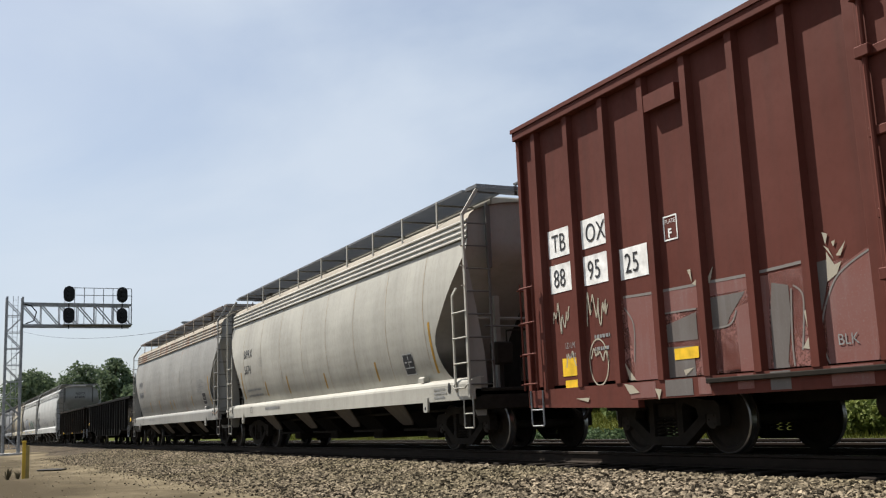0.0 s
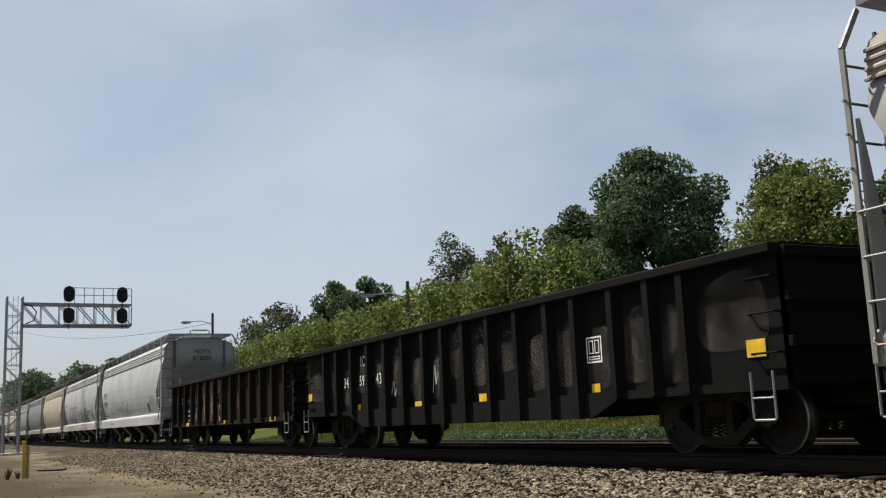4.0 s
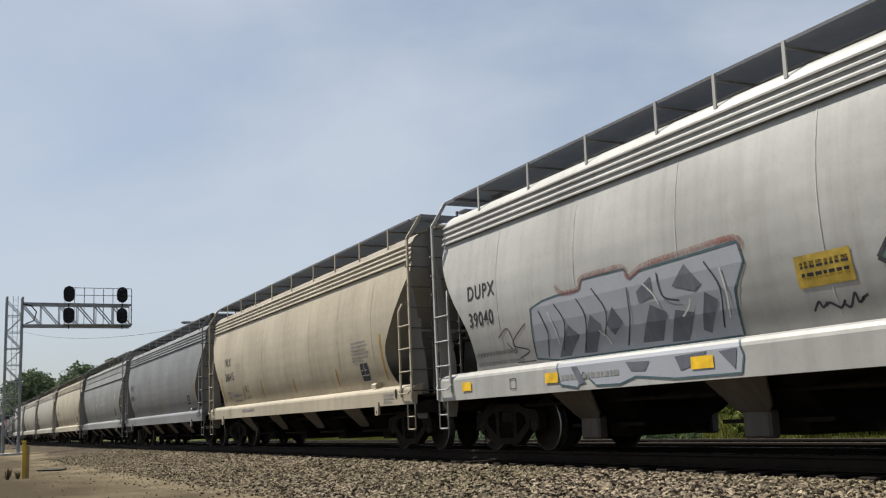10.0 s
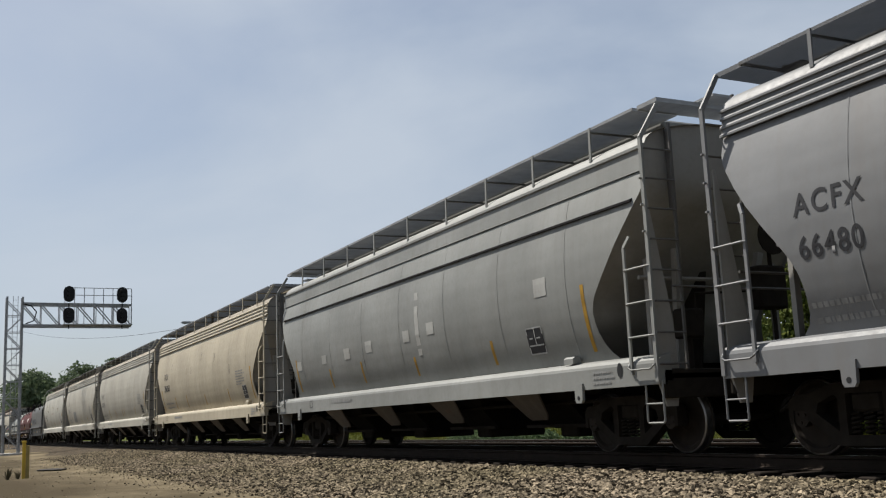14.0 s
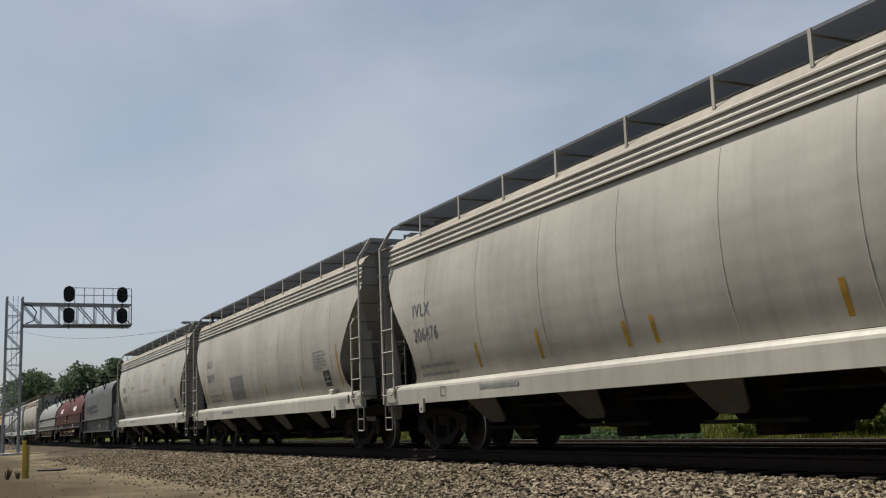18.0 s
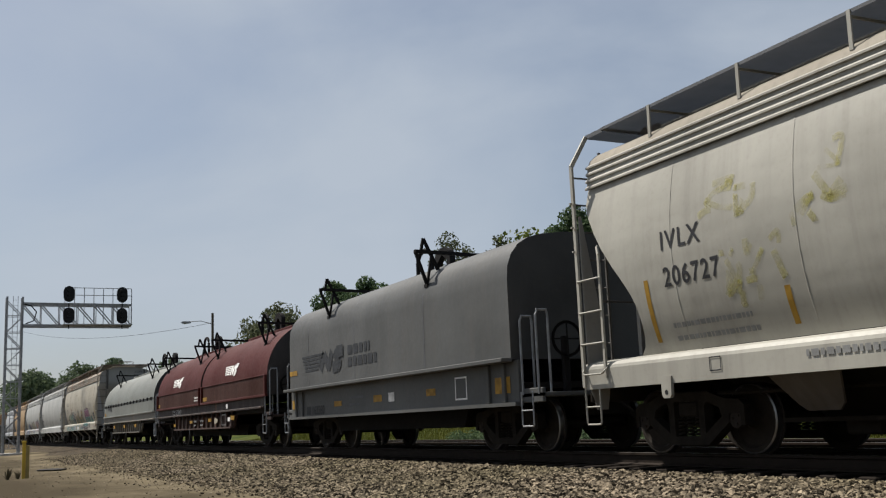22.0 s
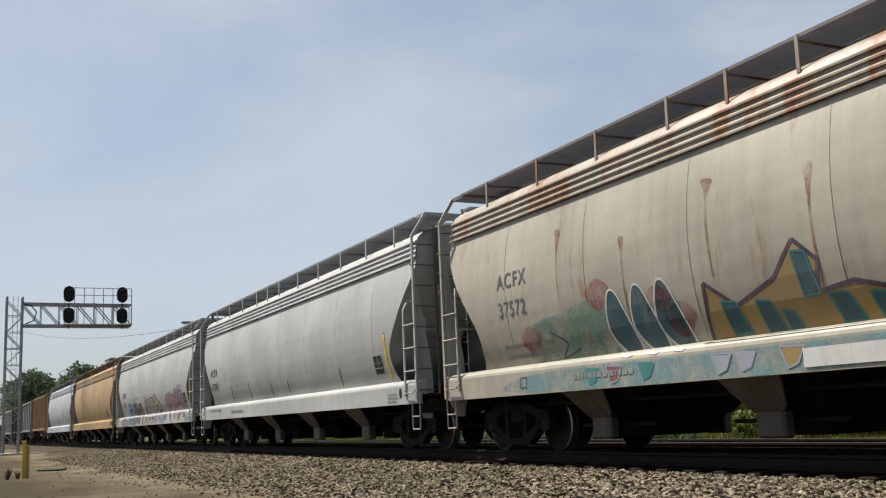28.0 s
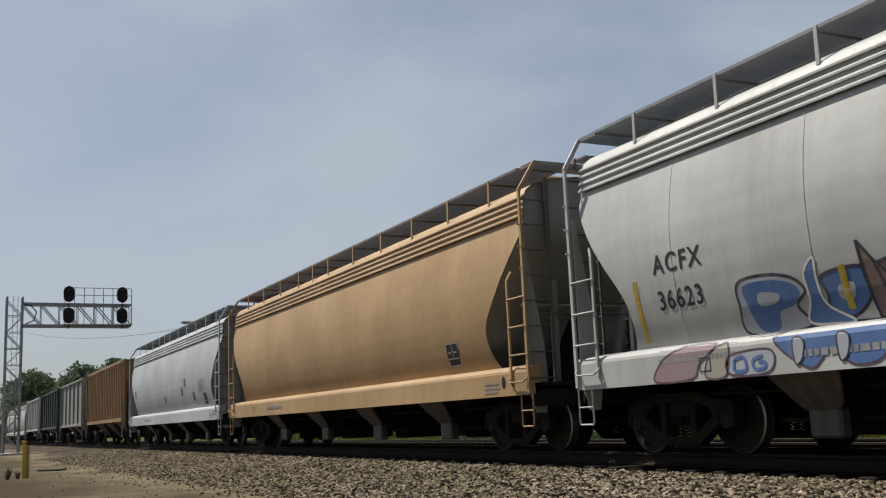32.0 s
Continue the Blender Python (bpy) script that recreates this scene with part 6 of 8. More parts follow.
def mark_gondola_2(car, length):
    x = -1.466
    for ch, u in (("ICG", 14.58), ("2", 13.76), ("4", 13.32), ("6", 12.66), ("5", 12.26), ("3", 11.54), ("5", 11.22)):
        part("lettering", text_mesh(ch, 0.34, on_flat(x - 0.01, u, 1.55), WHITE_INK, 0.0, 0.72), None, car)
    spot = flat_spot(x, 0, 0)
    shape(car, [(13.2, 0.95), (13.0, 1.4), (11.5, 1.5), (9.8, 1.65), (8.0, 1.75), (7.6, 0.95), (10.5, 0.88)], "dark_mist", None, 0, False, -0.5, name="spray_cloud", spot=spot)
    letters = ([(11.05, 2.15), (10.7, 2.27), (10.36, 1.95), (10.5, 1.5), (10.28, 0.92), (10.5, 0.9), (10.72, 1.4), (10.8, 0.9), (11.15, 0.88)],
               [(10.2, 2.27), (10.0, 2.1), (9.95, 1.3), (9.8, 1.2), (9.68, 2.1), (9.5, 2.2), (9.45, 1.05), (9.75, 0.88), (10.12, 0.95)],
               [(9.35, 0.85), (9.32, 2.22), (9.1, 2.2), (8.95, 1.5), (8.85, 2.1), (8.66, 2.1), (8.72, 1.0), (8.9, 0.92), (9.08, 1.5), (9.12, 0.9)],
               [(8.55, 2.1), (8.1, 2.2), (7.9, 2.0), (8.0, 1.8), (8.3, 1.75), (8.2, 1.4), (7.95, 1.35), (8.1, 1.05), (7.85, 0.92), (8.5, 0.88)])
    for i, pts in enumerate(letters):
        shape(car, pts, "amber", "cream", 0.025, False, i % 2, "deep_red", 1.5, "tall spray letters fading from red to gold" if i == 0 else "", spot=spot)
    for y, z in ((10.7, 1.9), (9.2, 1.7), (8.3, 1.6)):
        shape(car, [(y + 0.08, z - 0.12), (y + 0.02, z + 0.14), (y - 0.1, z + 0.02)], "plum", None, 0, False, 2.5, name="shade_fill", spot=spot)
    scribble(car, flat_spot(x, 11.8, 0.85), 0.5, 0.6, 9, "white", 52, 0.025)
    scribble(car, flat_spot(x, 11.65, 1.75), 0.3, 0.4, 6, "rose", 53, 0.025)
    part("reflector", patch(on_flat(x - 0.01, length - 0.1, 1.05), 0, 0, 0.1, 1.05, None, 0, 1), YELLOW_INK, car)
    for u in (12.8, 7.5, 2.0):
        part("reflector", patch(on_flat(x - 0.08, u, 0.74), 0, 0, 0.55, 0.12, None, 0, 1), YELLOW_INK, car)
    part("small_print", bars_kit([0.5, 0.5, 0.5], on_flat(x - 0.01, 13.0, 1.25), 0, 0, 0.07, 0.1, random.Random(9)), WHITE_INK, car)["kind"] = "stuff"


mark_gondola_2(gon_2, 15.6)


def mark_hopper_d(car):
    shape(car, [(14.97, 2.2), (14.6, 2.28), (14.2, 2.31), (13.62, 2.31), (13.5, 2.45), (12.52, 2.45), (12.41, 2.3), (12.2, 2.38), (10.36, 2.44), (10.3, 2.2), (10.52, 1.9), (10.58, 1.38), (12.6, 1.38), (14.5, 1.38), (15.1, 1.44)],
          "chrome", "deep_teal", 0.03, True, 0, label="pale silver spray letters with a reddish upper edge")
    for a, b, c, d in (((14.03, 1.86), (13.8, 1.69), (14.16, 1.42), (14.47, 1.42)), ((13.43, 1.94), (13.22, 1.78), (13.51, 1.42), (13.82, 1.43)), ((12.89, 1.99), (12.72, 1.76), (12.97, 1.61), (13.1, 1.76)), ((12.31, 2.12), (11.98, 2.27), (11.99, 2.01), (12.3, 1.97)),
                       ((12.08, 1.92), (11.79, 1.79), (12.01, 1.45), (12.43, 1.46)), ((11.59, 2.09), (11.31, 2.33), (11.06, 2.05), (11.19, 1.98)), ((11.62, 1.8), (11.28, 1.73), (11.53, 1.41), (11.85, 1.42)), ((11.03, 1.95), (10.83, 1.83), (11.09, 1.46), (11.22, 1.51))):
        shape(car, [a, b, c, d], "slate", None, 0, True, 2, name="shade_fill")
    for pts in (((14.75, 2.15), (14.6, 1.8), (14.75, 1.45)), ((14.3, 2.2), (14.1, 1.9), (14.3, 1.5)), ((13.7, 2.2), (13.55, 1.9), (13.75, 1.45)), ((13.3, 2.3), (13.05, 1.95), (13.2, 1.6)), ((12.5, 2.2), (12.55, 1.8), (12.75, 1.45)), ((11.85, 2.3), (11.8, 2.0), (11.5, 1.9)), ((10.95, 2.3), (10.75, 1.95), (10.85, 1.5))):
        stroke(car, pts, "dark", 0.024, 3)
    for pts in (((14.5, 2.1), (14.35, 1.6)), ((13.3, 1.7), (13.1, 1.5)), ((12.15, 2.2), (11.9, 1.9)), ((11.5, 1.7), (11.3, 1.9)), ((10.7, 2.2), (10.7, 1.6))):
        stroke(car, [pts[0], ((pts[0][0] + pts[1][0]) / 2 - 0.04, (pts[0][1] + pts[1][1]) / 2), pts[1]], "white", 0.025, 4)
    stroke(car, [(14.22, 2.47), (14.05, 2.33), (13.62, 2.33), (13.52, 2.47), (12.98, 2.49), (12.54, 2.48), (12.43, 2.33), (12.08, 2.43), (11.26, 2.47), (10.4, 2.49), (10.31, 2.32)], "rose_mist", 0.075)
    for pts in ([(16.1, 1.85), (15.75, 1.97), (15.65, 1.58), (15.85, 1.75)], [(15.2, 2.0), (15.7, 1.72), (15.25, 1.58), (15.75, 1.44), (15.15, 1.42)]):
        stroke(car, pts, "plum", 0.022, 0, "scribble")
    shape(car, [(14.3, 1.36), (10.5, 1.36), (10.4, 1.15), (10.45, 0.95), (11.6, 0.95), (12.4, 1.02), (12.75, 0.94), (13.3, 0.95), (13.6, 1.15), (13.75, 0.94), (14.2, 1.0)], "chrome", "deep_teal", 0.025, True, 0)
    for pts in ([(13.9, 1.24), (13.75, 1.24), (13.55, 1.0), (13.7, 0.98)], [(12.6, 1.22), (12.1, 1.2), (12.2, 1.08), (12.5, 1.1)], [(11.6, 1.22), (11.0, 1.24), (11.2, 1.1), (11.5, 1.04)], [(10.8, 1.22), (10.5, 1.24), (10.55, 1.0)]):
        shape(car, pts, "slate", None, 0, True, 2, name="sill_fill")
    shape(car, [(8.5, 1.95), (8.2, 2.28), (7.82, 2.25), (7.56, 2.06), (7.7, 1.85), (7.37, 1.39), (7.75, 1.36), (7.9, 1.55), (8.05, 1.36), (8.35, 1.37), (8.2, 1.75)], "sea_green", "dark", 0.05, True, 0, "pale_green", 2.08, "angular green spray letters outlined in black")
    shape(car, [(7.75, 2.08), (7.5, 2.08), (7.5, 1.85), (7.7, 1.85)], "pale_green", "dark", 0.03, True, 1)
    shape(car, [(7.15, 1.95), (6.85, 1.95), (6.74, 1.38), (7.11, 1.35)], "sea_green", "dark", 0.05, True, 0, "pale_green", 1.75)
    shape(car, [(7.08, 2.15), (6.95, 2.28), (6.82, 2.15), (6.95, 2.02)], "white", "dark", 0.035, False, 1)
    shape(car, [(6.65, 1.95), (6.22, 2.25), (5.81, 2.2), (5.86, 1.48), (6.1, 1.45), (6.15, 1.8), (6.4, 1.4), (6.6, 1.42), (6.35, 1.9)], "sea_green", "dark", 0.055, True, 1)
    shape(car, [(5.78, 2.25), (5.47, 2.24), (5.44, 2.04), (4.86, 2.01), (4.85, 1.75), (5.2, 1.78), (5.2, 1.6), (4.85, 1.58), (4.67, 1.36), (5.7, 1.38)], "sea_green", "dark", 0.055, True, 0, "pale_green", 1.9)
    shape(car, [(4.9, 1.62), (4.68, 1.64), (4.39, 1.46), (4.75, 1.38)], "pale_green", "dark", 0.04, True, 1)
    shape(car, [(8.4, 1.24), (7.3, 1.22), (7.4, 0.94), (7.8, 1.08), (8.3, 0.94)], "white", "dark", 0.035, True)
    shape(car, [(6.7, 1.24), (5.9, 1.22), (5.8, 0.94), (6.3, 1.08), (6.6, 0.92)], "white", "dark", 0.035, True, 0, "pale_green", 1.15)
    shape(car, [(5.7, 1.26), (4.85, 1.22), (4.95, 0.98), (5.3, 1.1), (5.42, 0.93)], "white", "dark", 0.035, True)
    for a, b in (((8.15, 2.1), (7.95, 1.5)), ((6.2, 2.1), (6.05, 1.6)), ((5.6, 2.1), (5.5, 1.5)), ((7.0, 1.85), (6.95, 1.45))):
        stroke(car, [a, ((a[0] + b[0]) / 2 - 0.05, (a[1] + b[1]) / 2), b], "white", 0.03)
    stroke(car, [(4.8, 2.1), (4.4, 1.95), (4.1, 1.8)], "teal_mist", 0.2, 0)
    for i, y in enumerate((4.5, 4.28, 4.06, 3.84)):
        stroke(car, [(y, 1.92), (y - 0.03, 2.08), (y - 0.14, 2.06), (y - 0.15, 1.92)], "dark", 0.03)
    scribble(car, side_spot(3.7, 1.45), 1.1, 0.75, 9, "dark", 72, 0.028)
    scribble(car, side_spot(9.45, 1.5), 0.7, 0.16, 9, "dark", 73, 0.035)
    part("yellow_panel", patch(on_side(9.57, 1.78), 0, 0, 0.75, 0.34), DULL_YELLOW, car)
    part("small_print", bars_kit([0.6, 0.62], on_side(9.5, 1.98, 0.006), 0, 0, 0.07, 0.05, random.Random(31)), BLACK_INK, car)["kind"] = "stuff"
    for u, w in ((1.55, 0.52), (8.0, 0.42), (4.3, 0.5), (11.3, 0.4), (14.6, 0.35), (17.3, 0.33)):
        part("reflector", patch(on_flat(-1.633, u, 1.04), 0, 0, w, 0.15, None, 0, 1), YELLOW_INK, car)
    part("torn_sticker", blob(Kit(), side_spot(2.0, 1.5)(0.012), [(0, 0.1), (0.3, 0), (0.42, 0.2), (0.3, 0.45), (0.05, 0.42)]), SPRAY["white"], car)


mark_hopper_d(hop_d)


def mark_hopper_17(car):
    # thin clouds and sharp letters over the rear half
    shape(car, [(15.3, 1.5), (15.0, 1.95), (14.2, 2.05), (13.5, 2.15), (13.1, 2.0), (13.0, 1.35), (14.0, 1.3), (15.1, 1.32)], "green_mist", label="washed-out cloud of green spray", name="spray_cloud")
    for y, z in ((15.15, 1.75), (13.25, 2.22), (12.0, 1.95), (11.6, 1.7)):
        shape(car, [(y + 0.3, z), (y, z + 0.2), (y - 0.3, z + 0.02), (y, z - 0.25)], "red_mist", name="spray_cloud", level=1)
    for y in (13.0, 12.45, 11.95):
        shape(car, [(y, 2.18), (y - 0.22, 2.1), (y - 0.5, 1.36), (y - 0.15, 1.36), (y + 0.1, 1.7)], "deep_teal", "white", 0.03, False, 1)
    stroke(car, [(14.6, 1.8), (14.2, 1.6), (14.4, 1.4), (13.9, 1.5)], "dark", 0.025)
    shape(car, [(11.08, 2.05), (10.6, 1.72), (9.95, 1.95), (9.6, 2.32), (9.3, 2.05), (9.4, 1.72), (8.9, 1.78), (8.55, 1.68), (8.25, 1.8), (8.15, 2.08), (7.9, 2.17), (7.6, 2.12), (7.72, 1.6), (7.65, 1.38), (8.3, 1.35), (9.5, 1.35), (10.4, 1.35), (11.15, 1.36)],
          "gold", "plum", 0.05, True, 0, label="angular gold and teal spray letters with plum edges")
    for y, z, w, h in ((10.85, 1.8, 0.3, 0.4), (10.3, 1.75, 0.28, 0.38), (9.65, 2.2, 0.24, 0.5), (9.25, 1.7, 0.3, 0.32), (8.75, 1.65, 0.28, 0.28), (8.1, 2.0, 0.2, 0.5), (7.95, 1.62, 0.22, 0.24), (9.95, 1.6, 0.2, 0.24)):
        shape(car, [(y, z), (y - w * 0.8, z - 0.03), (y - w * 1.25, z - h), (y - w * 0.3, z - h)], "deep_teal", "teal", 0.025, True, 1, name="shade_fill")
    shape(car, [(7.62, 1.75), (7.2, 1.6), (6.9, 1.4), (7.65, 1.36)], "plum_mist", None, 0, False, 0)
    for y, z in ((7.4, 1.98), (7.3, 1.82), (7.5, 1.9), (7.42, 1.72)):
        shape(car, [(y + 0.05, z), (y, z + 0.06), (y - 0.05, z), (y, z - 0.06)], "plum", name="paint_dot")
    shape(car, [(15.3, 0.93), (7.0, 0.95), (7.3, 1.2), (11.0, 1.22), (15.0, 1.2)], "teal_mist", name="spray_cloud")
    for i, (y, c) in enumerate(((13.6, "teal"), (13.1, "red_mist"), (12.4, "teal"), (11.0, "grey_blue"), (10.6, "grey_blue"), (9.9, "gold"), (8.2, "gold"), (7.5, "rose"))):
        shape(car, [(y, 1.2), (y - 0.35, 1.18), (y - 0.25, 1.0), (y - 0.1, 0.96)], c, "grey_blue" if i % 2 else None, 0.02, True, 1, name="sill_fill")
    part("white_panel", patch(on_flat(-1.634, 9.57, 0.95), 0, 0, 1.1, 0.2, None, 0, 1), SPRAY["white"], car)
    # three round letters, magenta over teal
    shape(car, [(6.55, 1.7), (6.4, 2.14), (6.0, 2.22), (5.6, 2.2), (5.25, 2.28), (4.85, 2.2), (4.4, 2.17), (4.12, 1.8), (3.95, 1.39), (4.2, 0.98), (5.0, 0.97), (5.8, 0.96), (6.38, 1.2)], "plum_mist", "plum", 0.05, label="three round spray letters in magenta over teal")
    shape(car, [(6.38, 1.75), (6.2, 2.1), (5.85, 2.15), (5.52, 2.0), (5.5, 1.78), (5.75, 1.62), (5.8, 1.2), (6.1, 1.12), (6.28, 1.4)], "teal", "white", 0.022, False, 1, "magenta")
    shape(car, [(5.6, 1.95), (5.4, 2.16), (5.05, 2.17), (4.84, 1.95), (4.9, 1.72), (5.22, 1.6), (4.98, 1.42), (5.0, 1.16), (5.5, 1.13), (5.62, 1.5)], "teal", "white", 0.022, False, 2, "magenta")
    shape(car, [(4.86, 2.0), (4.65, 2.15), (4.38, 2.08), (4.2, 1.75), (4.08, 1.4), (4.3, 1.14), (4.72, 1.12), (4.92, 1.42)], "teal", "white", 0.022, False, 1, "magenta")
    for y, z in ((5.9, 1.85), (5.25, 1.9), (4.6, 1.5), (4.55, 1.95)):
        stroke(car, [(y + 0.05, z - 0.1), (y, z + 0.1), (y - 0.05, z + 0.02), (y - 0.02, z - 0.1)], "plum", 0.025, 3)
    for y in (6.3, 6.05, 5.8, 5.6, 5.1, 4.9, 4.5, 4.3):
        stroke(car, [(y, 1.14), (y - 0.01, 1.06), (y - 0.01, 0.97)], "plum", 0.07, 0, "drip")
    shape(car, [(3.77, 1.52), (3.52, 1.78), (3.15, 1.66), (3.0, 1.45), (3.05, 1.3), (3.4, 1.28), (3.7, 1.34)], "teal", "plum", 0.035, False, 0, label="one small teal spray letter")
    shape(car, [(3.75, 1.28), (3.12, 1.26), (3.3, 0.97), (3.5, 1.0)], "plum_mist", "white", 0.02, False, 1, name="sill_fill")
    stroke(car, [(3.45, 1.6), (3.3, 1.5), (3.25, 1.6)], "magenta", 0.04)
    for y, z in ((3.9, 1.8), (2.98, 1.85), (2.9, 1.66), (3.7, 1.1), (1.75, 1.15), (6.85, 1.1)):
        stroke(car, [(y + 0.03, z - 0.12), (y, z + 0.1), (y - 0.06, z + 0.06), (y + 0.01, z), (y - 0.08, z - 0.1)], "dark", 0.02, 0, "scribble")
    part("rub_stripe", patch(on_side(1.68, 1.44, 0.007), 0, 0, 0.09, 0.95, None, 0, 8), DULL_YELLOW, car)
    # rust runs
    for y, z, h, w in ((5.53, 3.42, 0.3, 0.08), (1.93, 3.38, 0.7, 0.06), (9.3, 3.1, 0.5, 0.07), (12.6, 2.9, 0.4, 0.06), (7.4, 2.4, 0.35, 0.1), (14.2, 3.3, 0.4, 0.08), (10.9, 3.3, 0.3, 0.1), (3.9, 3.45, 0.25, 0.07)):
        shape(car, [(y + w, z), (y - w, z - 0.03), (y - 0.6 * w, z - 0.5 * h), (y, z - h), (y + 0.5 * w, z - 0.4 * h)], "rust_mist", name="rust_run")
        stroke(car, [(y, z - h * 0.8), (y, z - h - 0.4), (y - 0.02, z - h - 0.9)], "rust_mist", 0.035, 0, "rust_run")


mark_hopper_17(hop_17)


def mark_hopper_19(car):
    shape(car, [(14.5, 1.97), (14.06, 2.0), (13.7, 1.92), (13.55, 1.76), (13.7, 1.62), (13.62, 1.38), (14.5, 1.38), (14.55, 1.7)], "chrome", "dark", 0.035, False, 0, label="sharp blue and brown spray letters outlined in black")
    shape(car, [(14.43, 1.92), (14.06, 1.94), (13.74, 1.87), (13.63, 1.76), (13.74, 1.63), (13.97, 1.58), (14.05, 1.4), (14.3, 1.4), (14.4, 1.59), (14.43, 1.73)], "mid_blue", None, 0, False, 1)
    shape(car, [(14.21, 1.82), (13.92, 1.77), (13.99, 1.68), (14.23, 1.68)], "chrome", None, 0, False, 2, name="shade_fill")
    shape(car, [(13.51, 1.94), (13.35, 2.08), (13.36, 1.83), (13.3, 1.58), (13.02, 1.39), (13.26, 1.38), (13.6, 1.43), (13.51, 1.66)], "mid_blue", "white", 0.03, False, 1)
    shape(car, [(13.29, 1.88), (12.79, 1.91), (12.66, 1.75), (12.81, 1.53), (13.05, 1.42), (13.3, 1.42), (13.26, 1.67)], "mid_blue", "dark", 0.035, False, 0)
    shape(car, [(13.1, 1.75), (12.9, 1.76), (12.95, 1.6), (13.1, 1.62)], "chrome", None, 0, False, 2, name="shade_fill")
    shape(car, [(12.77, 2.16), (12.6, 1.92), (12.4, 1.72), (12.38, 1.38), (12.7, 1.38), (12.72, 1.56), (12.75, 1.83)], "brown", "dark", 0.035, True, 1)
    part("rub_stripe", patch(on_side(13.05, 1.5, 0.012), 0, 0, 0.09, 0.45), DULL_YELLOW, car)
    part("rub_stripe", patch(on_side(16.4, 1.44, 0.004), 0, 0, 0.085, 0.8, None, 0, 8), DULL_YELLOW, car)
    for pts, c in (([(16.05, 0.93), (15.85, 1.2), (15.4, 1.33), (14.9, 1.31), (15.2, 1.1), (15.35, 0.93)], "mauve"), ([(15.1, 0.94), (15.0, 1.2), (14.7, 1.3), (14.75, 0.94)], "bone"), ([(14.68, 1.15), (14.04, 1.18), (14.07, 0.94), (14.67, 0.94)], "chrome"), ([(13.95, 1.34), (12.5, 1.34), (12.55, 1.0), (12.9, 0.94), (13.2, 1.1), (13.5, 0.94)], "mid_blue"), ([(12.4, 1.34), (10.9, 1.34), (11.0, 0.98), (11.6, 1.08), (12.2, 0.94)], "brown")):
        shape(car, pts, c, "plum", 0.025, False, 0, name="sill_fill")
    stroke(car, [(14.6, 1.1), (14.45, 1.12), (14.42, 0.98), (14.6, 0.98), (14.6, 1.1)], "mid_blue", 0.04, 2)
    stroke(car, [(14.15, 1.12), (14.3, 1.08), (14.28, 0.98), (14.13, 0.99), (14.13, 1.05), (14.22, 1.05)], "mid_blue", 0.04, 2)
    for y in (13.7, 13.1, 12.0, 11.4):
        shape(car, [(y, 1.26), (y - 0.15, 1.24), (y - 0.12, 1.05), (y - 0.02, 1.0)], "chrome", "dark", 0.02, False, 2, name="drip")
    shape(car, [(12.6, 1.9), (12.23, 1.97), (12.0, 1.6), (11.77, 1.9), (11.5, 1.36), (12.45, 1.36)], "brown", "dark", 0.04, True, 0)
    shape(car, [(11.7, 1.88), (11.1, 1.9), (10.9, 1.63), (10.86, 1.36), (11.1, 1.36), (11.2, 1.62), (11.4, 1.62), (11.42, 1.36), (11.65, 1.36)], "brown", "dark", 0.04, True, 1)
    scribble(car, side_spot(12.4, 2.05), 0.75, 0.22, 8, "dark", 90, 0.02)
    # bone-coloured letters
    shape(car, [(10.14, 1.84), (9.92, 2.06), (9.71, 2.1), (9.6, 1.9), (9.75, 1.5), (9.55, 1.36), (10.02, 1.35)], "bone", "plum", 0.05, False, 0, label="bone-coloured spray letters outlined in plum")
    shape(car, [(9.55, 1.95), (9.3, 2.03), (8.95, 1.95), (8.92, 1.6), (9.1, 1.42), (9.5, 1.36)], "bone", "plum", 0.045, False, 1)
    shape(car, [(8.95, 1.98), (8.6, 2.07), (8.3, 1.95), (8.2, 1.55), (8.4, 1.37), (8.95, 1.37)], "bone", "plum", 0.045, False, 0)
    shape(car, [(8.35, 2.05), (8.1, 2.1), (7.98, 1.78), (7.9, 2.0), (7.75, 2.16), (7.58, 2.15), (7.2, 1.93), (6.55, 1.74), (6.53, 1.38), (7.1, 1.42), (7.3, 1.37), (7.6, 1.52), (7.9, 1.37), (8.2, 1.37)], "bone", "plum", 0.055, True, 1)
    shape(car, [(10.16, 1.84), (10.0, 1.7), (9.95, 1.36), (10.2, 0.96), (10.35, 0.97), (10.2, 1.36)], "plum", None, 0, False, 1, name="shade_fill")
    shape(car, [(7.45, 1.72), (7.22, 1.7), (7.25, 1.52), (7.45, 1.5)], "plum", None, 0, True, 2, name="shade_fill")
    shape(car, [(7.05, 1.54), (6.53, 1.5), (6.53, 1.38), (7.05, 1.38)], "plum", None, 0, True, 2, name="shade_fill")
    shape(car, [(9.6, 1.24), (7.0, 1.24), (7.2, 0.97), (9.9, 0.95)], "bone", None, 0, True, 0, name="sill_fill")
    for y in (9.3, 8.4, 7.72):
        shape(car, [(y + 0.2, 1.24), (y - 0.15, 1.24), (y - 0.12, 1.08), (y + 0.05, 1.02)], "plum", "white", 0.02, False, 1, name="drip")
    shape(car, [(7.2, 1.36), (6.55, 1.36), (6.7, 1.15), (6.95, 1.05), (7.15, 1.1)], "chrome", "plum", 0.04, False, 0, name="sill_fill")
    part("rub_stripe", patch(on_side(7.1, 1.44, 0.012), 0, 0, 0.09, 0.55), YELLOW_INK, car)
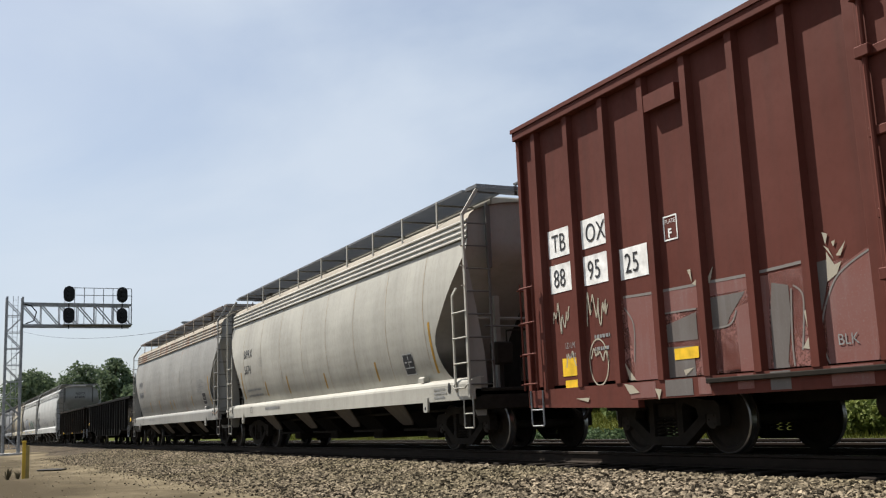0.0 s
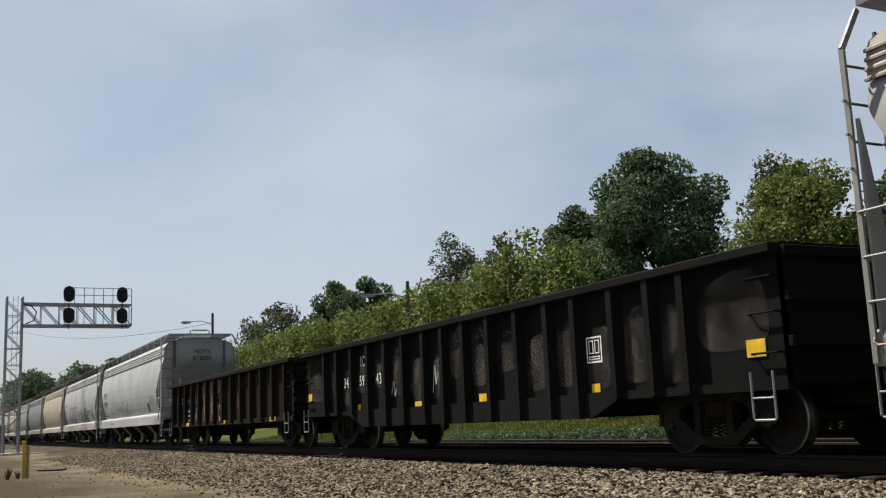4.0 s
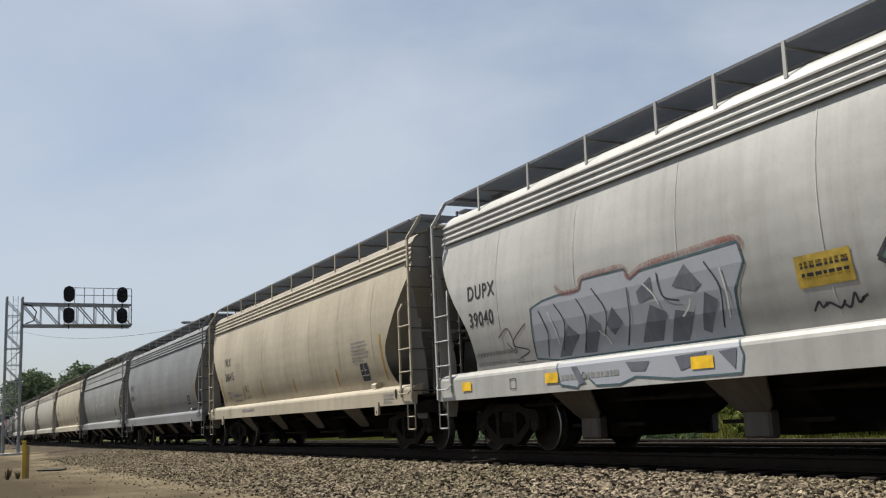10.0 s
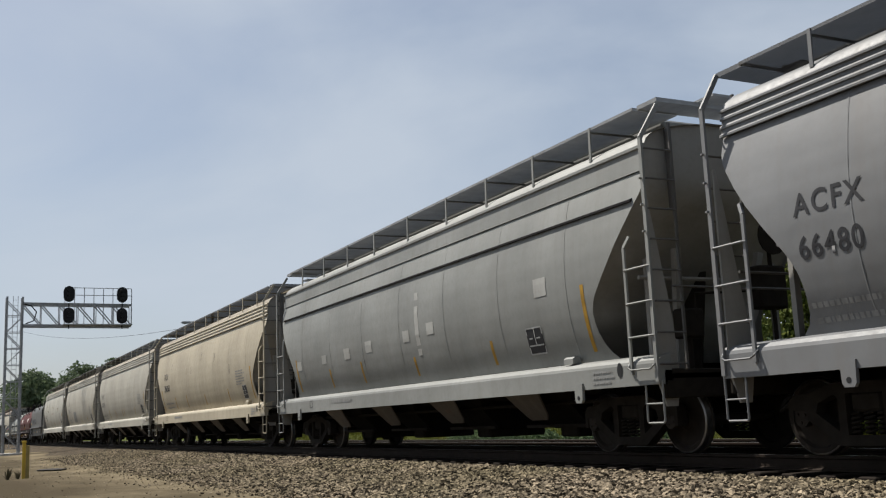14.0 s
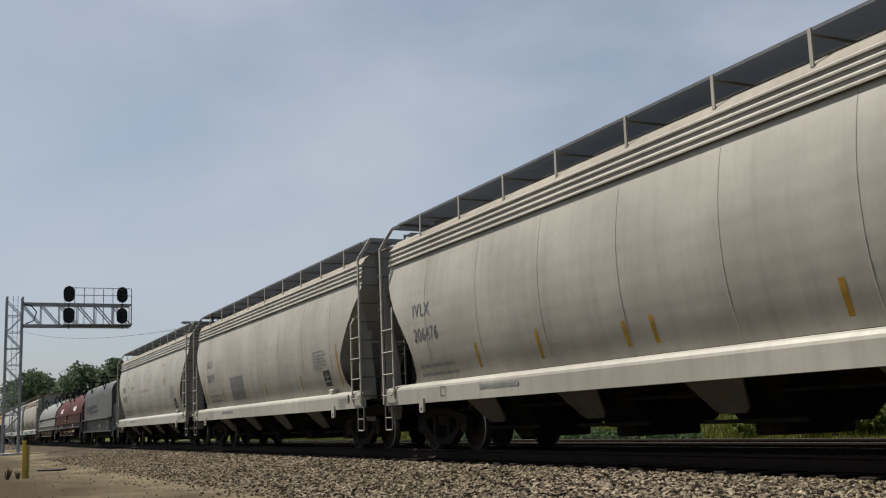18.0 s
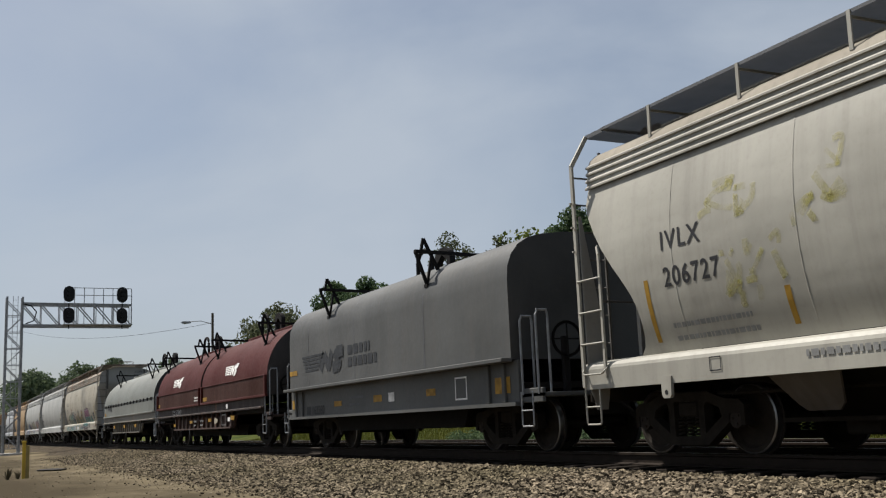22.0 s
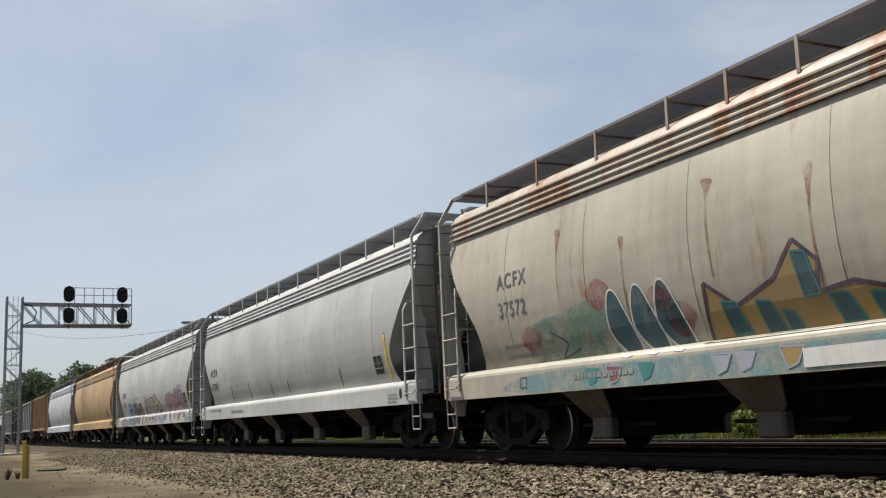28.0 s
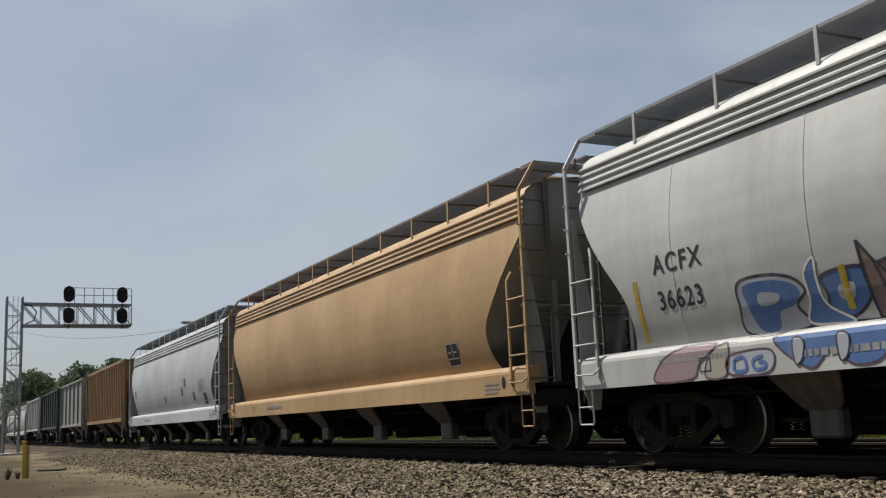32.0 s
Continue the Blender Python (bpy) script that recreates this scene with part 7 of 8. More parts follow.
    # thin blue clouds
    for pts in ([(6.45, 1.28), (6.13, 1.72), (5.7, 1.5), (5.6, 1.3)], [(3.85, 1.95), (3.65, 2.24), (3.0, 2.22), (2.2, 2.1), (2.5, 1.9)], [(1.45, 1.3), (1.06, 1.42), (0.9, 1.3)], [(0.98, 0.97), (0.63, 1.2), (0.28, 0.97)], [(6.4, 1.2), (5.5, 1.22), (5.4, 0.98), (6.3, 0.95)]):
        shape(car, pts, "blue_mist", name="spray_cloud")
    # mauve letters
    shape(car, [(5.62, 1.54), (5.48, 1.91), (4.97, 2.07), (4.5, 2.08), (4.42, 1.85), (4.6, 1.5), (4.8, 1.2), (5.3, 1.05), (5.5, 1.2)], "mauve", "plum_mist", 0.05, False, 0, label="large faded mauve spray letters with grey outlines")
    shape(car, [(5.0, 1.62), (4.85, 1.5), (4.88, 1.36), (5.05, 1.4)], "plum", None, 0, False, 2, name="shade_fill")
    shape(car, [(4.52, 2.13), (4.2, 2.05), (4.0, 2.0), (3.6, 1.93), (3.55, 1.5), (3.9, 1.42), (4.1, 0.98), (4.25, 1.3), (4.45, 1.42)], "mauve", "plum_mist", 0.05, False, 1)
    shape(car, [(3.57, 1.93), (3.35, 2.08), (2.92, 1.99), (2.85, 1.7), (3.1, 1.5), (3.2, 1.05), (3.45, 1.3), (3.6, 1.42)], "mauve", "plum_mist", 0.05, False, 0)
    shape(car, [(2.92, 2.0), (2.48, 2.1), (2.27, 1.95), (2.2, 1.62), (1.9, 1.55), (1.69, 1.55), (1.44, 1.28), (1.6, 1.1), (2.0, 1.3), (2.6, 1.0), (2.75, 1.3)], "mauve", "plum_mist", 0.05, False, 1)
    for pts in ([(4.9, 1.9), (4.65, 1.7), (4.75, 1.45)], [(4.05, 1.85), (3.95, 1.6), (4.1, 1.45)], [(3.2, 1.85), (3.05, 1.7), (3.25, 1.6)], [(2.5, 1.9), (2.45, 1.6), (2.3, 1.45)]):
        stroke(car, pts, "plum_mist", 0.06, 3)
    part("rub_stripe", patch(on_side(4.3, 1.44, 0.014), 0, 0, 0.08, 0.42), YELLOW_INK, car)
    part("rub_stripe", patch(on_side(1.38, 1.44, 0.007), 0, 0, 0.09, 0.9), YELLOW_INK, car)
    scribble(car, side_spot(1.7, 1.55), 0.3, 0.2, 6, "dark", 101, 0.018)
    scribble(car, side_spot(6.35, 1.0), 0.3, 0.22, 6, "dark", 102, 0.02)


mark_hopper_19(hop_19)


def mark_hopper_g(car):
    """Broad faint scrawls of lime spray."""
    rng = random.Random(77)
    for y, z, w, h in ((13.6, 3.02, 0.6, 0.35), (13.0, 2.95, 0.5, 0.4), (11.9, 2.95, 0.5, 0.6), (12.9, 2.2, 0.5, 0.5), (13.45, 2.1, 0.3, 0.5), (13.2, 1.86, 0.3, 0.25), (12.3, 2.6, 0.4, 0.3), (8.6, 2.95, 0.8, 0.35), (7.4, 2.95, 0.7, 0.3), (4.9, 3.15, 0.8, 0.3), (4.3, 2.7, 0.4, 0.7)):
        for i in range(5):
            a, b = rng.uniform(-0.5, 0.5), rng.uniform(-0.5, 0.5)
            pts = [(y + w * a, z + h * b)]
            for q in range(2):
                a, b = max(-0.5, min(0.5, a + rng.uniform(-0.6, 0.6))), max(-0.5, min(0.5, b + rng.uniform(-0.6, 0.6)))
                pts.append((y + w * a, z + h * b))
            stroke(car, pts, "lime_mist", rng.uniform(0.05, 0.1), 0.3 * i, "spray_scrawl")
    part("lettering", text_mesh("DO NOT HAMMER ON CAR", 0.15, on_side(9.7, 2.36), SPRAY["rose"], 0.0, 0.95, 1.05), None, car, "faded red warning")


mark_hopper_g(hop_g)
part("repaint_patch", patch(on_side(11.35, 1.46), 0, 0, 1.5, 0.7, None, 0, 8), DULL_GREY, hop_f, "square of darker repaint")
for u, z, w, h in ((14.6, 1.95, 0.35, 0.22), (12.7, 2.0, 0.3, 0.2), (11.2, 2.0, 0.35, 0.24), (9.9, 2.05, 0.35, 0.24), (7.9, 2.1, 0.3, 0.22), (6.8, 2.15, 0.3, 0.22), (2.9, 2.35, 0.35, 0.28), (7.3, 1.8, 0.16, 1.2)):
    part("primer_patch", patch(on_side(u, z), 0, 0, w, h), MID_GREY_WHITE, hop_9)
for u, z in ((13.0, 3.2), (9.5, 2.9), (6.0, 3.1), (4.0, 2.6), (13.8, 2.4), (8.0, 3.3)):
    part("drip", patch(on_side(u, z - 0.3), 0, 0, 0.03, 0.3), GREY_INK, hop_10)
for u, z in ((16.2, 2.2), (9.5, 1.7), (5.6, 2.2), (4.3, 1.65), (6.2, 1.9)):
    part("dark_patch", patch(on_side(u, z), 0, 0, 0.3, 0.3), GREY_INK, hop_21)


def mark_coil_1(car):
    half = hood_profile(True)
    swoosh_logo(car, hood_spot(half, 10.5, 1.84), 0, 0, 2.95, 0.42, LOGO_INK)
    rng = random.Random(6)
    for i, w in ((0, 1.35), (1, 1.55)):
        part("word_bar", bars_kit([w], lambda u, v: Vector((-1.628, 7.3 - u, 2.1 + v)), 0, -0.27 * i, 0.2, 0.05, rng), LOGO_INK, car)["kind"] = "stuff"
    part("word_bar", patch(on_flat(-1.57, 10.35, 0.83), 0, 0, 0.3, 0.2, None, 0, 1), BLACK_INK, car)
    part("lettering", text_mesh("163560", 0.3, on_flat(-1.57, 9.95, 0.83), BLACK_INK, 0.004, 0.9, 1.1), None, car, "car number")
    for u, z, w, h in ((8.4, 0.98, 0.5, 0.12), (6.0, 1.0, 0.45, 0.14), (11.5, 1.0, 0.4, 0.22), (3.4, 1.02, 0.4, 0.13), (0.75, 0.95, 0.5, 0.26)):
        part("reflector", patch(on_flat(-1.57, u, z), 0, 0, w, h, None, 0, 1), DIRTY_YELLOW, car)
    part("reflector", patch(on_flat(-1.628, 11.5, 1.84), 0, 0, 0.6, 0.12, None, 0, 1), DIRTY_YELLOW, car)
    part("stencil_panel", patch(on_flat(-1.57, 5.2, 0.98), 0, 0, 0.3, 0.18, None, 0, 1), WHITE_INK, car)
    part("stencil_panel", outline_box(on_flat(-1.57, 2.2, 0.9), 0, 0, 0.45, 0.4, 0.03), WHITE_INK, car)
    part("small_print", bars_kit([0.8, 0.6], on_flat(-1.57, 7.4, 1.12), 0, 0, 0.05, 0.1, rng), GREY_INK, car)["kind"] = "stuff"
    for y in (3.3, 6.9, 10.0):
        k = Kit()
        z = [1.5 + 0.14 * i for i in range(14)]
        rows = [[(-(hood_x(half, q) + 0.004), y - 0.012, q), (-(hood_x(half, q) + 0.004), y + 0.012, q)] for q in z]
        for a, b in zip(rows, rows[1:]):
            k.add(a + b, [(0, 1, 3, 2)])
        part("weld_seam", k, GREY_INK, car)


mark_coil_1(coil_1)


def mark_coil_2(car):
    half = hood_profile(False)
    swoosh_logo(car, hood_spot(half, 12.7, 2.25), 0, 0, 1.65, 0.3, WHITE_INK)
    swoosh_logo(car, hood_spot(half, 4.5, 2.25), 0, 0, 1.6, 0.3, WHITE_INK)
    part("lettering", text_mesh("CR  627699", 0.25, on_flat(-1.545, 12.6, 1.2), WHITE_INK, 0.0, 0.95, 1.35), None, car, "car number")
    for u, z, w, h in ((12.2, 0.75, 0.35, 0.1), (9.35, 0.83, 0.45, 0.1), (6.5, 0.84, 0.45, 0.11), (3.5, 0.85, 0.45, 0.13)):
        part("reflector", patch(on_flat(-1.585, u, z), 0, 0, w, h, None, 0, 1), DIRTY_YELLOW, car)
    for u, w in ((7.4, 0.6), (15.4, 0.3)):
        part("reflector", patch(on_flat(-1.566, u, 1.55), 0, 0, w, 0.13, None, 0, 1), DIRTY_YELLOW, car)
    rng = random.Random(8)
    for u, rows in ((8.7, [0.4, 0.35]), (7.7, [0.5, 0.4])):
        part("small_print", bars_kit(rows, on_flat(-1.585, u, 0.86), 0, 0, 0.06, 0.08, rng), FAINT_INK, car)["kind"] = "stuff"
    part("small_print", bars_kit([0.6, 0.8], on_flat(-1.566, 8.75, 1.7), 0, 0, 0.05, 0.05, rng), WHITE_INK, car)
    part("spray_patch", blob(Kit(), on_flat(-1.59, 5.6, 0.76), [(0, 0), (0.4, 0.05), (0.42, 0.18), (0.2, 0.1), (0.05, 0.2)], 0.04), SPRAY["cream"], car)
    part("stencil_panel", outline_box(on_flat(-1.59, 4.6, 0.7), 0, 0, 0.55, 0.34, 0.025), FAINT_INK, car)
    part("stencil_panel", patch(on_flat(-1.59, 3.85, 0.82), 0, 0, 0.3, 0.12, None, 0, 1), WHITE_INK, car)
    part("stencil_panel", patch(on_flat(-1.59, 4.05, 1.22), 0, 0, 0.2, 0.14, None, 0, 1), WHITE_INK, car)
    part("belly", Kit().prism([(3.4, 0.7), (3.7, 0.36), (11.4, 0.36), (11.7, 0.7)], -1.0, 1.0, "x"), BELLY_SHADE, car)
    for a, b in ((-0.4, 7.55), (7.8, 15.6)):
        part("hood_skirt", Kit().box(-1.558, -1.545, a + 0.03, b - 0.03, 1.505, 2.02), COIL_SKIRT, car)
        part("hood_seam", Kit().tube([(-1.562, a + 0.05, 2.04), (-1.562, b - 0.05, 2.04)], 0.018, 6), COIL_RED, car)
        part("top_rail", Kit().box(-0.3, 0.3, a + 1.5, b - 1.5, 3.52, 3.6, 0.01), COIL_RED, car)
        for y in (a + 0.08, b - 0.08):
            part("latch", Kit().box(-1.62, -1.55, y - 0.06, y + 0.06, 1.5, 2.05, 0.01), COIL_RED, car)


mark_coil_2(coil_2)


def mark_coil_3(car):
    half = hood_profile(False)
    swoosh_logo(car, hood_spot(half, 13.75, 1.78), 0, 0, 1.75, 0.34, LOGO_INK)
    part("lettering", text_mesh("165105", 0.27, on_flat(-1.545, 12.7, 1.19), GREY_INK, 0.0, 1.0, 1.3), None, car, "car number")
    part("top_rail", Kit().box(-0.3, 0.3, 1.5, 13.0, 3.52, 3.62, 0.01), COIL_WHITE, car)
    part("hood_seam", Kit().tube([(-1.562, 0.3, 2.04), (-1.562, 14.9, 2.04)], 0.016, 6), STEEL_DARK, car)
    for i in range(16):
        part("latch", Kit().box(-1.60, -1.54, 0.7 + 0.9 * i, 0.76 + 0.9 * i, 1.96, 2.1, 0.01), STEEL_DARK, car)
    part("reflector", patch(on_flat(-1.562, 14.7, 1.55), 0, 0, 0.5, 0.14, None, 0, 1), DIRTY_YELLOW, car)
    for u, w in ((11.2, 0.5), (8.0, 0.5), (4.8, 0.5)):
        part("reflector", patch(on_flat(-1.59, u, 0.85), 0, 0, w, 0.14, None, 0, 1), DIRTY_YELLOW, car)


mark_coil_3(coil_3)


for pts in (((12.24, 2.12), (12.3, 1.76)), ((12.27, 2.1), (11.85, 2.12)), ((12.28, 1.95), (11.99, 1.97)), ((11.81, 2.07), (11.87, 1.75), (11.59, 1.78)), ((11.67, 2.14), (11.7, 1.95)), ((12.1, 1.78), (11.66, 1.79), (11.17, 1.8), (10.96, 1.86)),
            ((11.19, 2.0), (11.31, 1.6)), ((11.18, 1.88), (10.94, 1.74), (11.1, 1.68)), ((10.78, 2.06), (10.85, 1.69), (10.63, 1.73)), ((10.62, 2.08), (10.65, 1.75), (10.36, 1.79)), ((10.69, 2.07), (10.2, 2.08)), ((10.42, 2.02), (10.5, 1.62)), ((10.33, 1.86), (10.12, 1.8), (9.79, 1.94)),
            ((9.93, 1.78), (9.88, 1.59), (9.77, 1.48), (9.57, 1.53), (9.4, 1.75)), ((9.31, 1.98), (9.39, 1.61), (9.22, 1.77), (9.27, 1.53)), ((9.03, 1.91), (9.18, 1.49), (9.02, 1.54)), ((8.84, 2.1), (9.04, 1.46)), ((9.16, 1.93), (8.7, 1.97)), ((8.83, 1.75), (8.72, 1.71), (8.93, 1.46))):
    stroke(hop_5, list(pts), "scrawl_blue", 0.026, 0, "scrawl_stroke")
part("torn_sticker", fill_shape(side_spot(0, 0)(0.012), [(-1.6, 2.2), (-1.32, 2.24), (-1.3, 1.95), (-1.45, 1.86), (-1.58, 2.0)], SPRAY["white"]), None, hop_5)
part("lettering", text_mesh("LD LMT", 0.13, on_side(14.5, 1.64), BLACK_INK, 0.0, 0.9, 1.1), None, hop_e)
part("lettering", text_mesh("LT WT", 0.13, on_side(14.45, 1.48), BLACK_INK, 0.0, 0.9, 1.1), None, hop_e)
part("lettering", text_mesh("DEC 3-99", 0.13, on_side(12.34, 1.44), BLACK_INK, 0.0, 0.85, 1.0), None, hop_e)
part("lettering", text_mesh("286K", 0.13, on_side(12.36, 1.69), BLACK_INK, 0.0, 0.8, 1.0), None, hop_e)
part("stencil_panel", outline_box(on_side(12.4, 1.65), 0, 0, 0.42, 0.17, 0.012), BLACK_INK, hop_e)
for car, y, z in ((hop_e, 12.99, 2.28), (hop_a, 12.9, 2.3), (hop_18, 14.9, 2.1)):
    part("stencil_panel", outline_box(on_side(y, z), 0, 0, 0.26, 0.24, 0.012), FAINT_INK, car)
    part("lettering", text_mesh("C", 0.13, on_side(y - 0.09, z + 0.07), FAINT_INK), None, car)

part("rub_stripe", patch(on_side(1.68, 1.44, 0.006), 0, 0, 0.095, 0.92, None, 0, 8), YELLOW_INK, hop_18)
# Reflected dark band low on each red hood, put into a ribbon's colour.
for y0, y1 in ((-0.35, 7.5), (7.85, 15.55)):
    half = hood_profile(False)
    rng = random.Random(int(40 + y0))
    pts = [(-(y0 + (y1 - y0) * i / 14), 1.79 + rng.uniform(-0.025, 0.025)) for i in range(15)]
    part("dark_line", ribbon(Kit(), hood_spot(half, 0, 0)(0.006), pts[::-1], 0.09), SPRAY["dark_mist"], coil_2)

# ------------------------------------------------------------------ signal bridge, posts and poles

SIGNAL_Y = 72.0


def signal_bridge():
    root = thing("signal_cantilever", "grey lattice signal cantilever with four black signal heads over the tracks", "signal", m=pose(-0.30, SIGNAL_Y, -0.4))
    top, x0, x1 = 10.2, 3.85, 4.8
    for x in (x0, x1):
        for y in (-0.45, 0.45):
            part("mast_leg", Kit().beam((x, y, 0), (x, y, top), 0.13, 0.13, (0, 1, 0)), GALV, root)
    for i in range(9):
        z = 0.3 + 1.08 * i
        a, b = (x0, x1) if i % 2 else (x1, x0)
        for y in (-0.45, 0.45):
            part("mast_brace", Kit().beam((a, y, z), (b, y, z + 1.0), 0.05, 0.05, (0, 1, 0)), GALV, root)
            part("mast_strut", Kit().beam((x0, y, z), (x1, y, z), 0.04, 0.04), GALV, root)
    lad = part("mast_ladder", Kit().beam((4.2, -0.62, 0.3), (4.2, -0.62, top), 0.03, 0.03, (0, 1, 0)).beam((4.5, -0.62, 0.3), (4.5, -0.62, top), 0.03, 0.03, (0, 1, 0)), GALV, root)
    for i in range(28):
        part("rung", Kit().tube([(4.2, -0.62, 0.5 + 0.35 * i), (4.5, -0.62, 0.5 + 0.35 * i)], 0.012, 5), GALV, lad)
    arm = 11.75
    for z in (8.3, 9.75):
        for y in (-0.45, 0.45):
            part("arm_chord", Kit().beam((x1, y, z), (arm, y, z - 0.02), 0.13, 0.15), GALV, root)
    n = 6
    for i in range(n):
        a, b = x1 + (arm - x1) * i / n, x1 + (arm - x1) * (i + 1) / n
        for y in (-0.45, 0.45):
            part("arm_brace", Kit().beam((a, y, 9.72), (b, y, 8.35), 0.07, 0.07, (0, 1, 0)), GALV, root)
            part("arm_post", Kit().beam((b, y, 8.3), (b, y, 9.75), 0.05, 0.05, (0, 1, 0)), GALV, root)
    # catwalk rails
    for z in (10.35, 10.85):
        part("catwalk_rail", Kit().tube([(7.4, -0.6, z), (arm, -0.6, z)], 0.025, 6), GALV, root)
    for i in range(8):
        x = 7.4 + (arm - 7.4) * i / 7
        part("rail_post", Kit().tube([(x, -0.6, 8.4), (x, -0.6, 10.85)], 0.025, 6), GALV, root)
    part("catwalk", Kit().box(7.3, arm, -1.0, -0.5, 8.3, 8.36), GALV, root)
    head = Kit()
    prof = []
    for i in range(20):
        a = math.tau * i / 20
        prof.append((0.36 * math.cos(a), 0.14 * (1 if math.sin(a) > 0 else -1) + 0.40 * math.sin(a)))
    head.prism(prof, -0.06, 0.06)
    for z in (0.3, 0.0, -0.3):
        head.tube([(0, -0.3, z), (0, 0.02, z)], 0.13, 10)
    me = head.mesh("signal_head", BLACK)
    for x in (7.65, 11.1):
        for z in (8.95, 10.4):
            h = part("signal_head", me, None, root, "black oval backboard with hooded lenses", m=pose(x, -0.75, z))
            part("bracket", Kit().beam((0, 0.0, -0.62), (0, 0.0, -0.9), 0.07, 0.07, (0, 1, 0)), BLACK, h)
    part("conduit", Kit().tube([(5.0, -0.5, 8.4), (5.5, -0.55, 8.6), (5.65, -0.55, 9.2), (5.3, -0.55, 9.6), (4.9, -0.5, 9.7)], 0.04, 6), STEEL_DARK, root)
    part("footing", Kit().box(3.5, 5.15, -0.8, 0.8, -0.3, 0.03, 0.03), plain("footing concrete", (0.4, 0.38, 0.35), 0.9), root)


signal_bridge()


def cabinet():
    root = thing("equipment_cabinet", "weathered grey signal equipment cabinet by the mast", "cabinet", m=pose(3.1, 74.5, -0.5))
    part("body", Kit().box(-0.7, 0.7, -0.4, 0.4, 0.0, 1.9, 0.03), plain("grey cabinet paint", (0.10, 0.095, 0.085), 0.7), root)
    part("roof", Kit().box(-0.78, 0.78, -0.48, 0.48, 1.9, 1.98, 0.02), GALV, root)
    for x in (-0.35, 0.35):
        d = part("door", Kit().box(x - 0.32, x + 0.32, -0.43, -0.4, 0.1, 1.8, 0.01), plain("grey cabinet door", (0.12, 0.115, 0.10), 0.7), root)
        part("handle", Kit().tube([(x + 0.22, -0.47, 0.9), (x + 0.22, -0.47, 1.05)], 0.015, 6), GALV, d)


cabinet()


def marker_post():
    z = ground_height(2.02, 29.5)
    root = thing("marker_post", "faded yellow marker post in the dirt", "post", m=pose(2.02, 29.5, z - 0.05))
    yellow = paint("chipped yellow paint", (0.55, 0.36, 0.03), 0.5, 0.2, 0.6)
    part("post", Kit().box(-0.07, 0.02, -0.03, 0.03, 0, 0.98, 0.008), yellow, root)
    part("back_strip", Kit().box(0.024, 0.11, -0.03, 0.03, 0, 0.92, 0.008), plain("weathered post", (0.30, 0.23, 0.09), 0.9), root)
    part("cap", Kit().box(-0.08, 0.03, -0.04, 0.04, 0.98, 1.04, 0.01), yellow, root)


marker_post()


def weed(x, y, size, count, seed):
    rng = np.random.default_rng(seed)
    k = Kit()
    for i in range(count):
        a, r, h = rng.random() * math.tau, size * 0.5 * rng.random(), size * (0.4 + 0.6 * rng.random())
        w = 0.02
        k.add([(-w, 0, 0), (w, 0, 0), (r * math.cos(a) + 0.004, r * math.sin(a), h)], [(0, 1, 2)])
    ob = new("weed", k.mesh("weed", plain("dry weed", (0.10, 0.085, 0.05), 0.9)))
    ob.matrix_basis = pose(x, y, ground_height(x, y) - 0.02)
    tagged(ob, "small dry weed clump at the foot of the post", "weed", "weeds on the lot")


def debris():
    rng = random.Random(2)
    # Added thin disk that stands for a dark patch on the dirt.
    edge = [(0.42 * math.cos(math.tau * i / 14) * rng.uniform(0.7, 1.15), 0.9 * math.sin(math.tau * i / 14) * rng.uniform(0.7, 1.15)) for i in range(14)]
    ob = new("dark_disk", Kit().prism(edge, 0.0, 0.05, "z").mesh("dark_disk", plain("dark ground patch", (0.02, 0.017, 0.013), 0.9)))
    ob.matrix_basis = pose(3.2, 35.2, ground_height(3.2, 35.2) - 0.015)
    tagged(ob, "thin dark disk lying flat on the dirt", "tarp")


debris()
weed(1.6, 29.3, 0.36, 40, 1)
weed(1.85, 29.2, 0.28, 30, 2)


def lamp_pole(x, y, h, reach, name="street_lamp"):
    z = ground_height(x, y)
    root = thing("street_lamp", "dark wooden pole with an outreached cobra-head lamp", "street lamp", "lamps behind the tracks", m=pose(x, y, z))
    part("pole", Kit().tube([(0, 0, 0), (0, 0, h)], 0.17, 10, 0.12), BARK, root)
    part("arm", Kit().tube([(0, 0, h - 1.1), (-0.5 * reach, 0.25 * reach, h - 0.75), (-reach, 0.5 * reach, h - 0.8)], 0.04, 6), GALV, root)
    part("lamp_head", Kit().prism([(-0.5, -0.08), (0.25, -0.14), (0.5, 0.0), (0.3, 0.12), (-0.4, 0.1)], -0.16, 0.16, "x"), GALV, root, m=pose(-reach - 0.2, 0.5 * reach + 0.1, h - 0.85, 0, 0, 60))


lamp_pole(24.0, 100.4, 12.0, 2.2)
lamp_pole(27.5, 60.5, 9.2, 2.2)


def wire():
    k = Kit()
    pts = []
    for i in range(25):
        t = i / 24
        a, b = Vector((14.0, 230.0, 23.0)), Vector((24.0, 100.4, 11.2))
        p = a.lerp(b, t)
        p.z -= 1.6 * 4 * t * (1 - t)
        pts.append(p)
    tagged(new("overhead_wire", k.tube(pts, 0.02, 5).mesh("overhead_wire", STEEL_DARK)), "thin sagging overhead wire", "wire")


wire()

# ------------------------------------------------------------------ plants

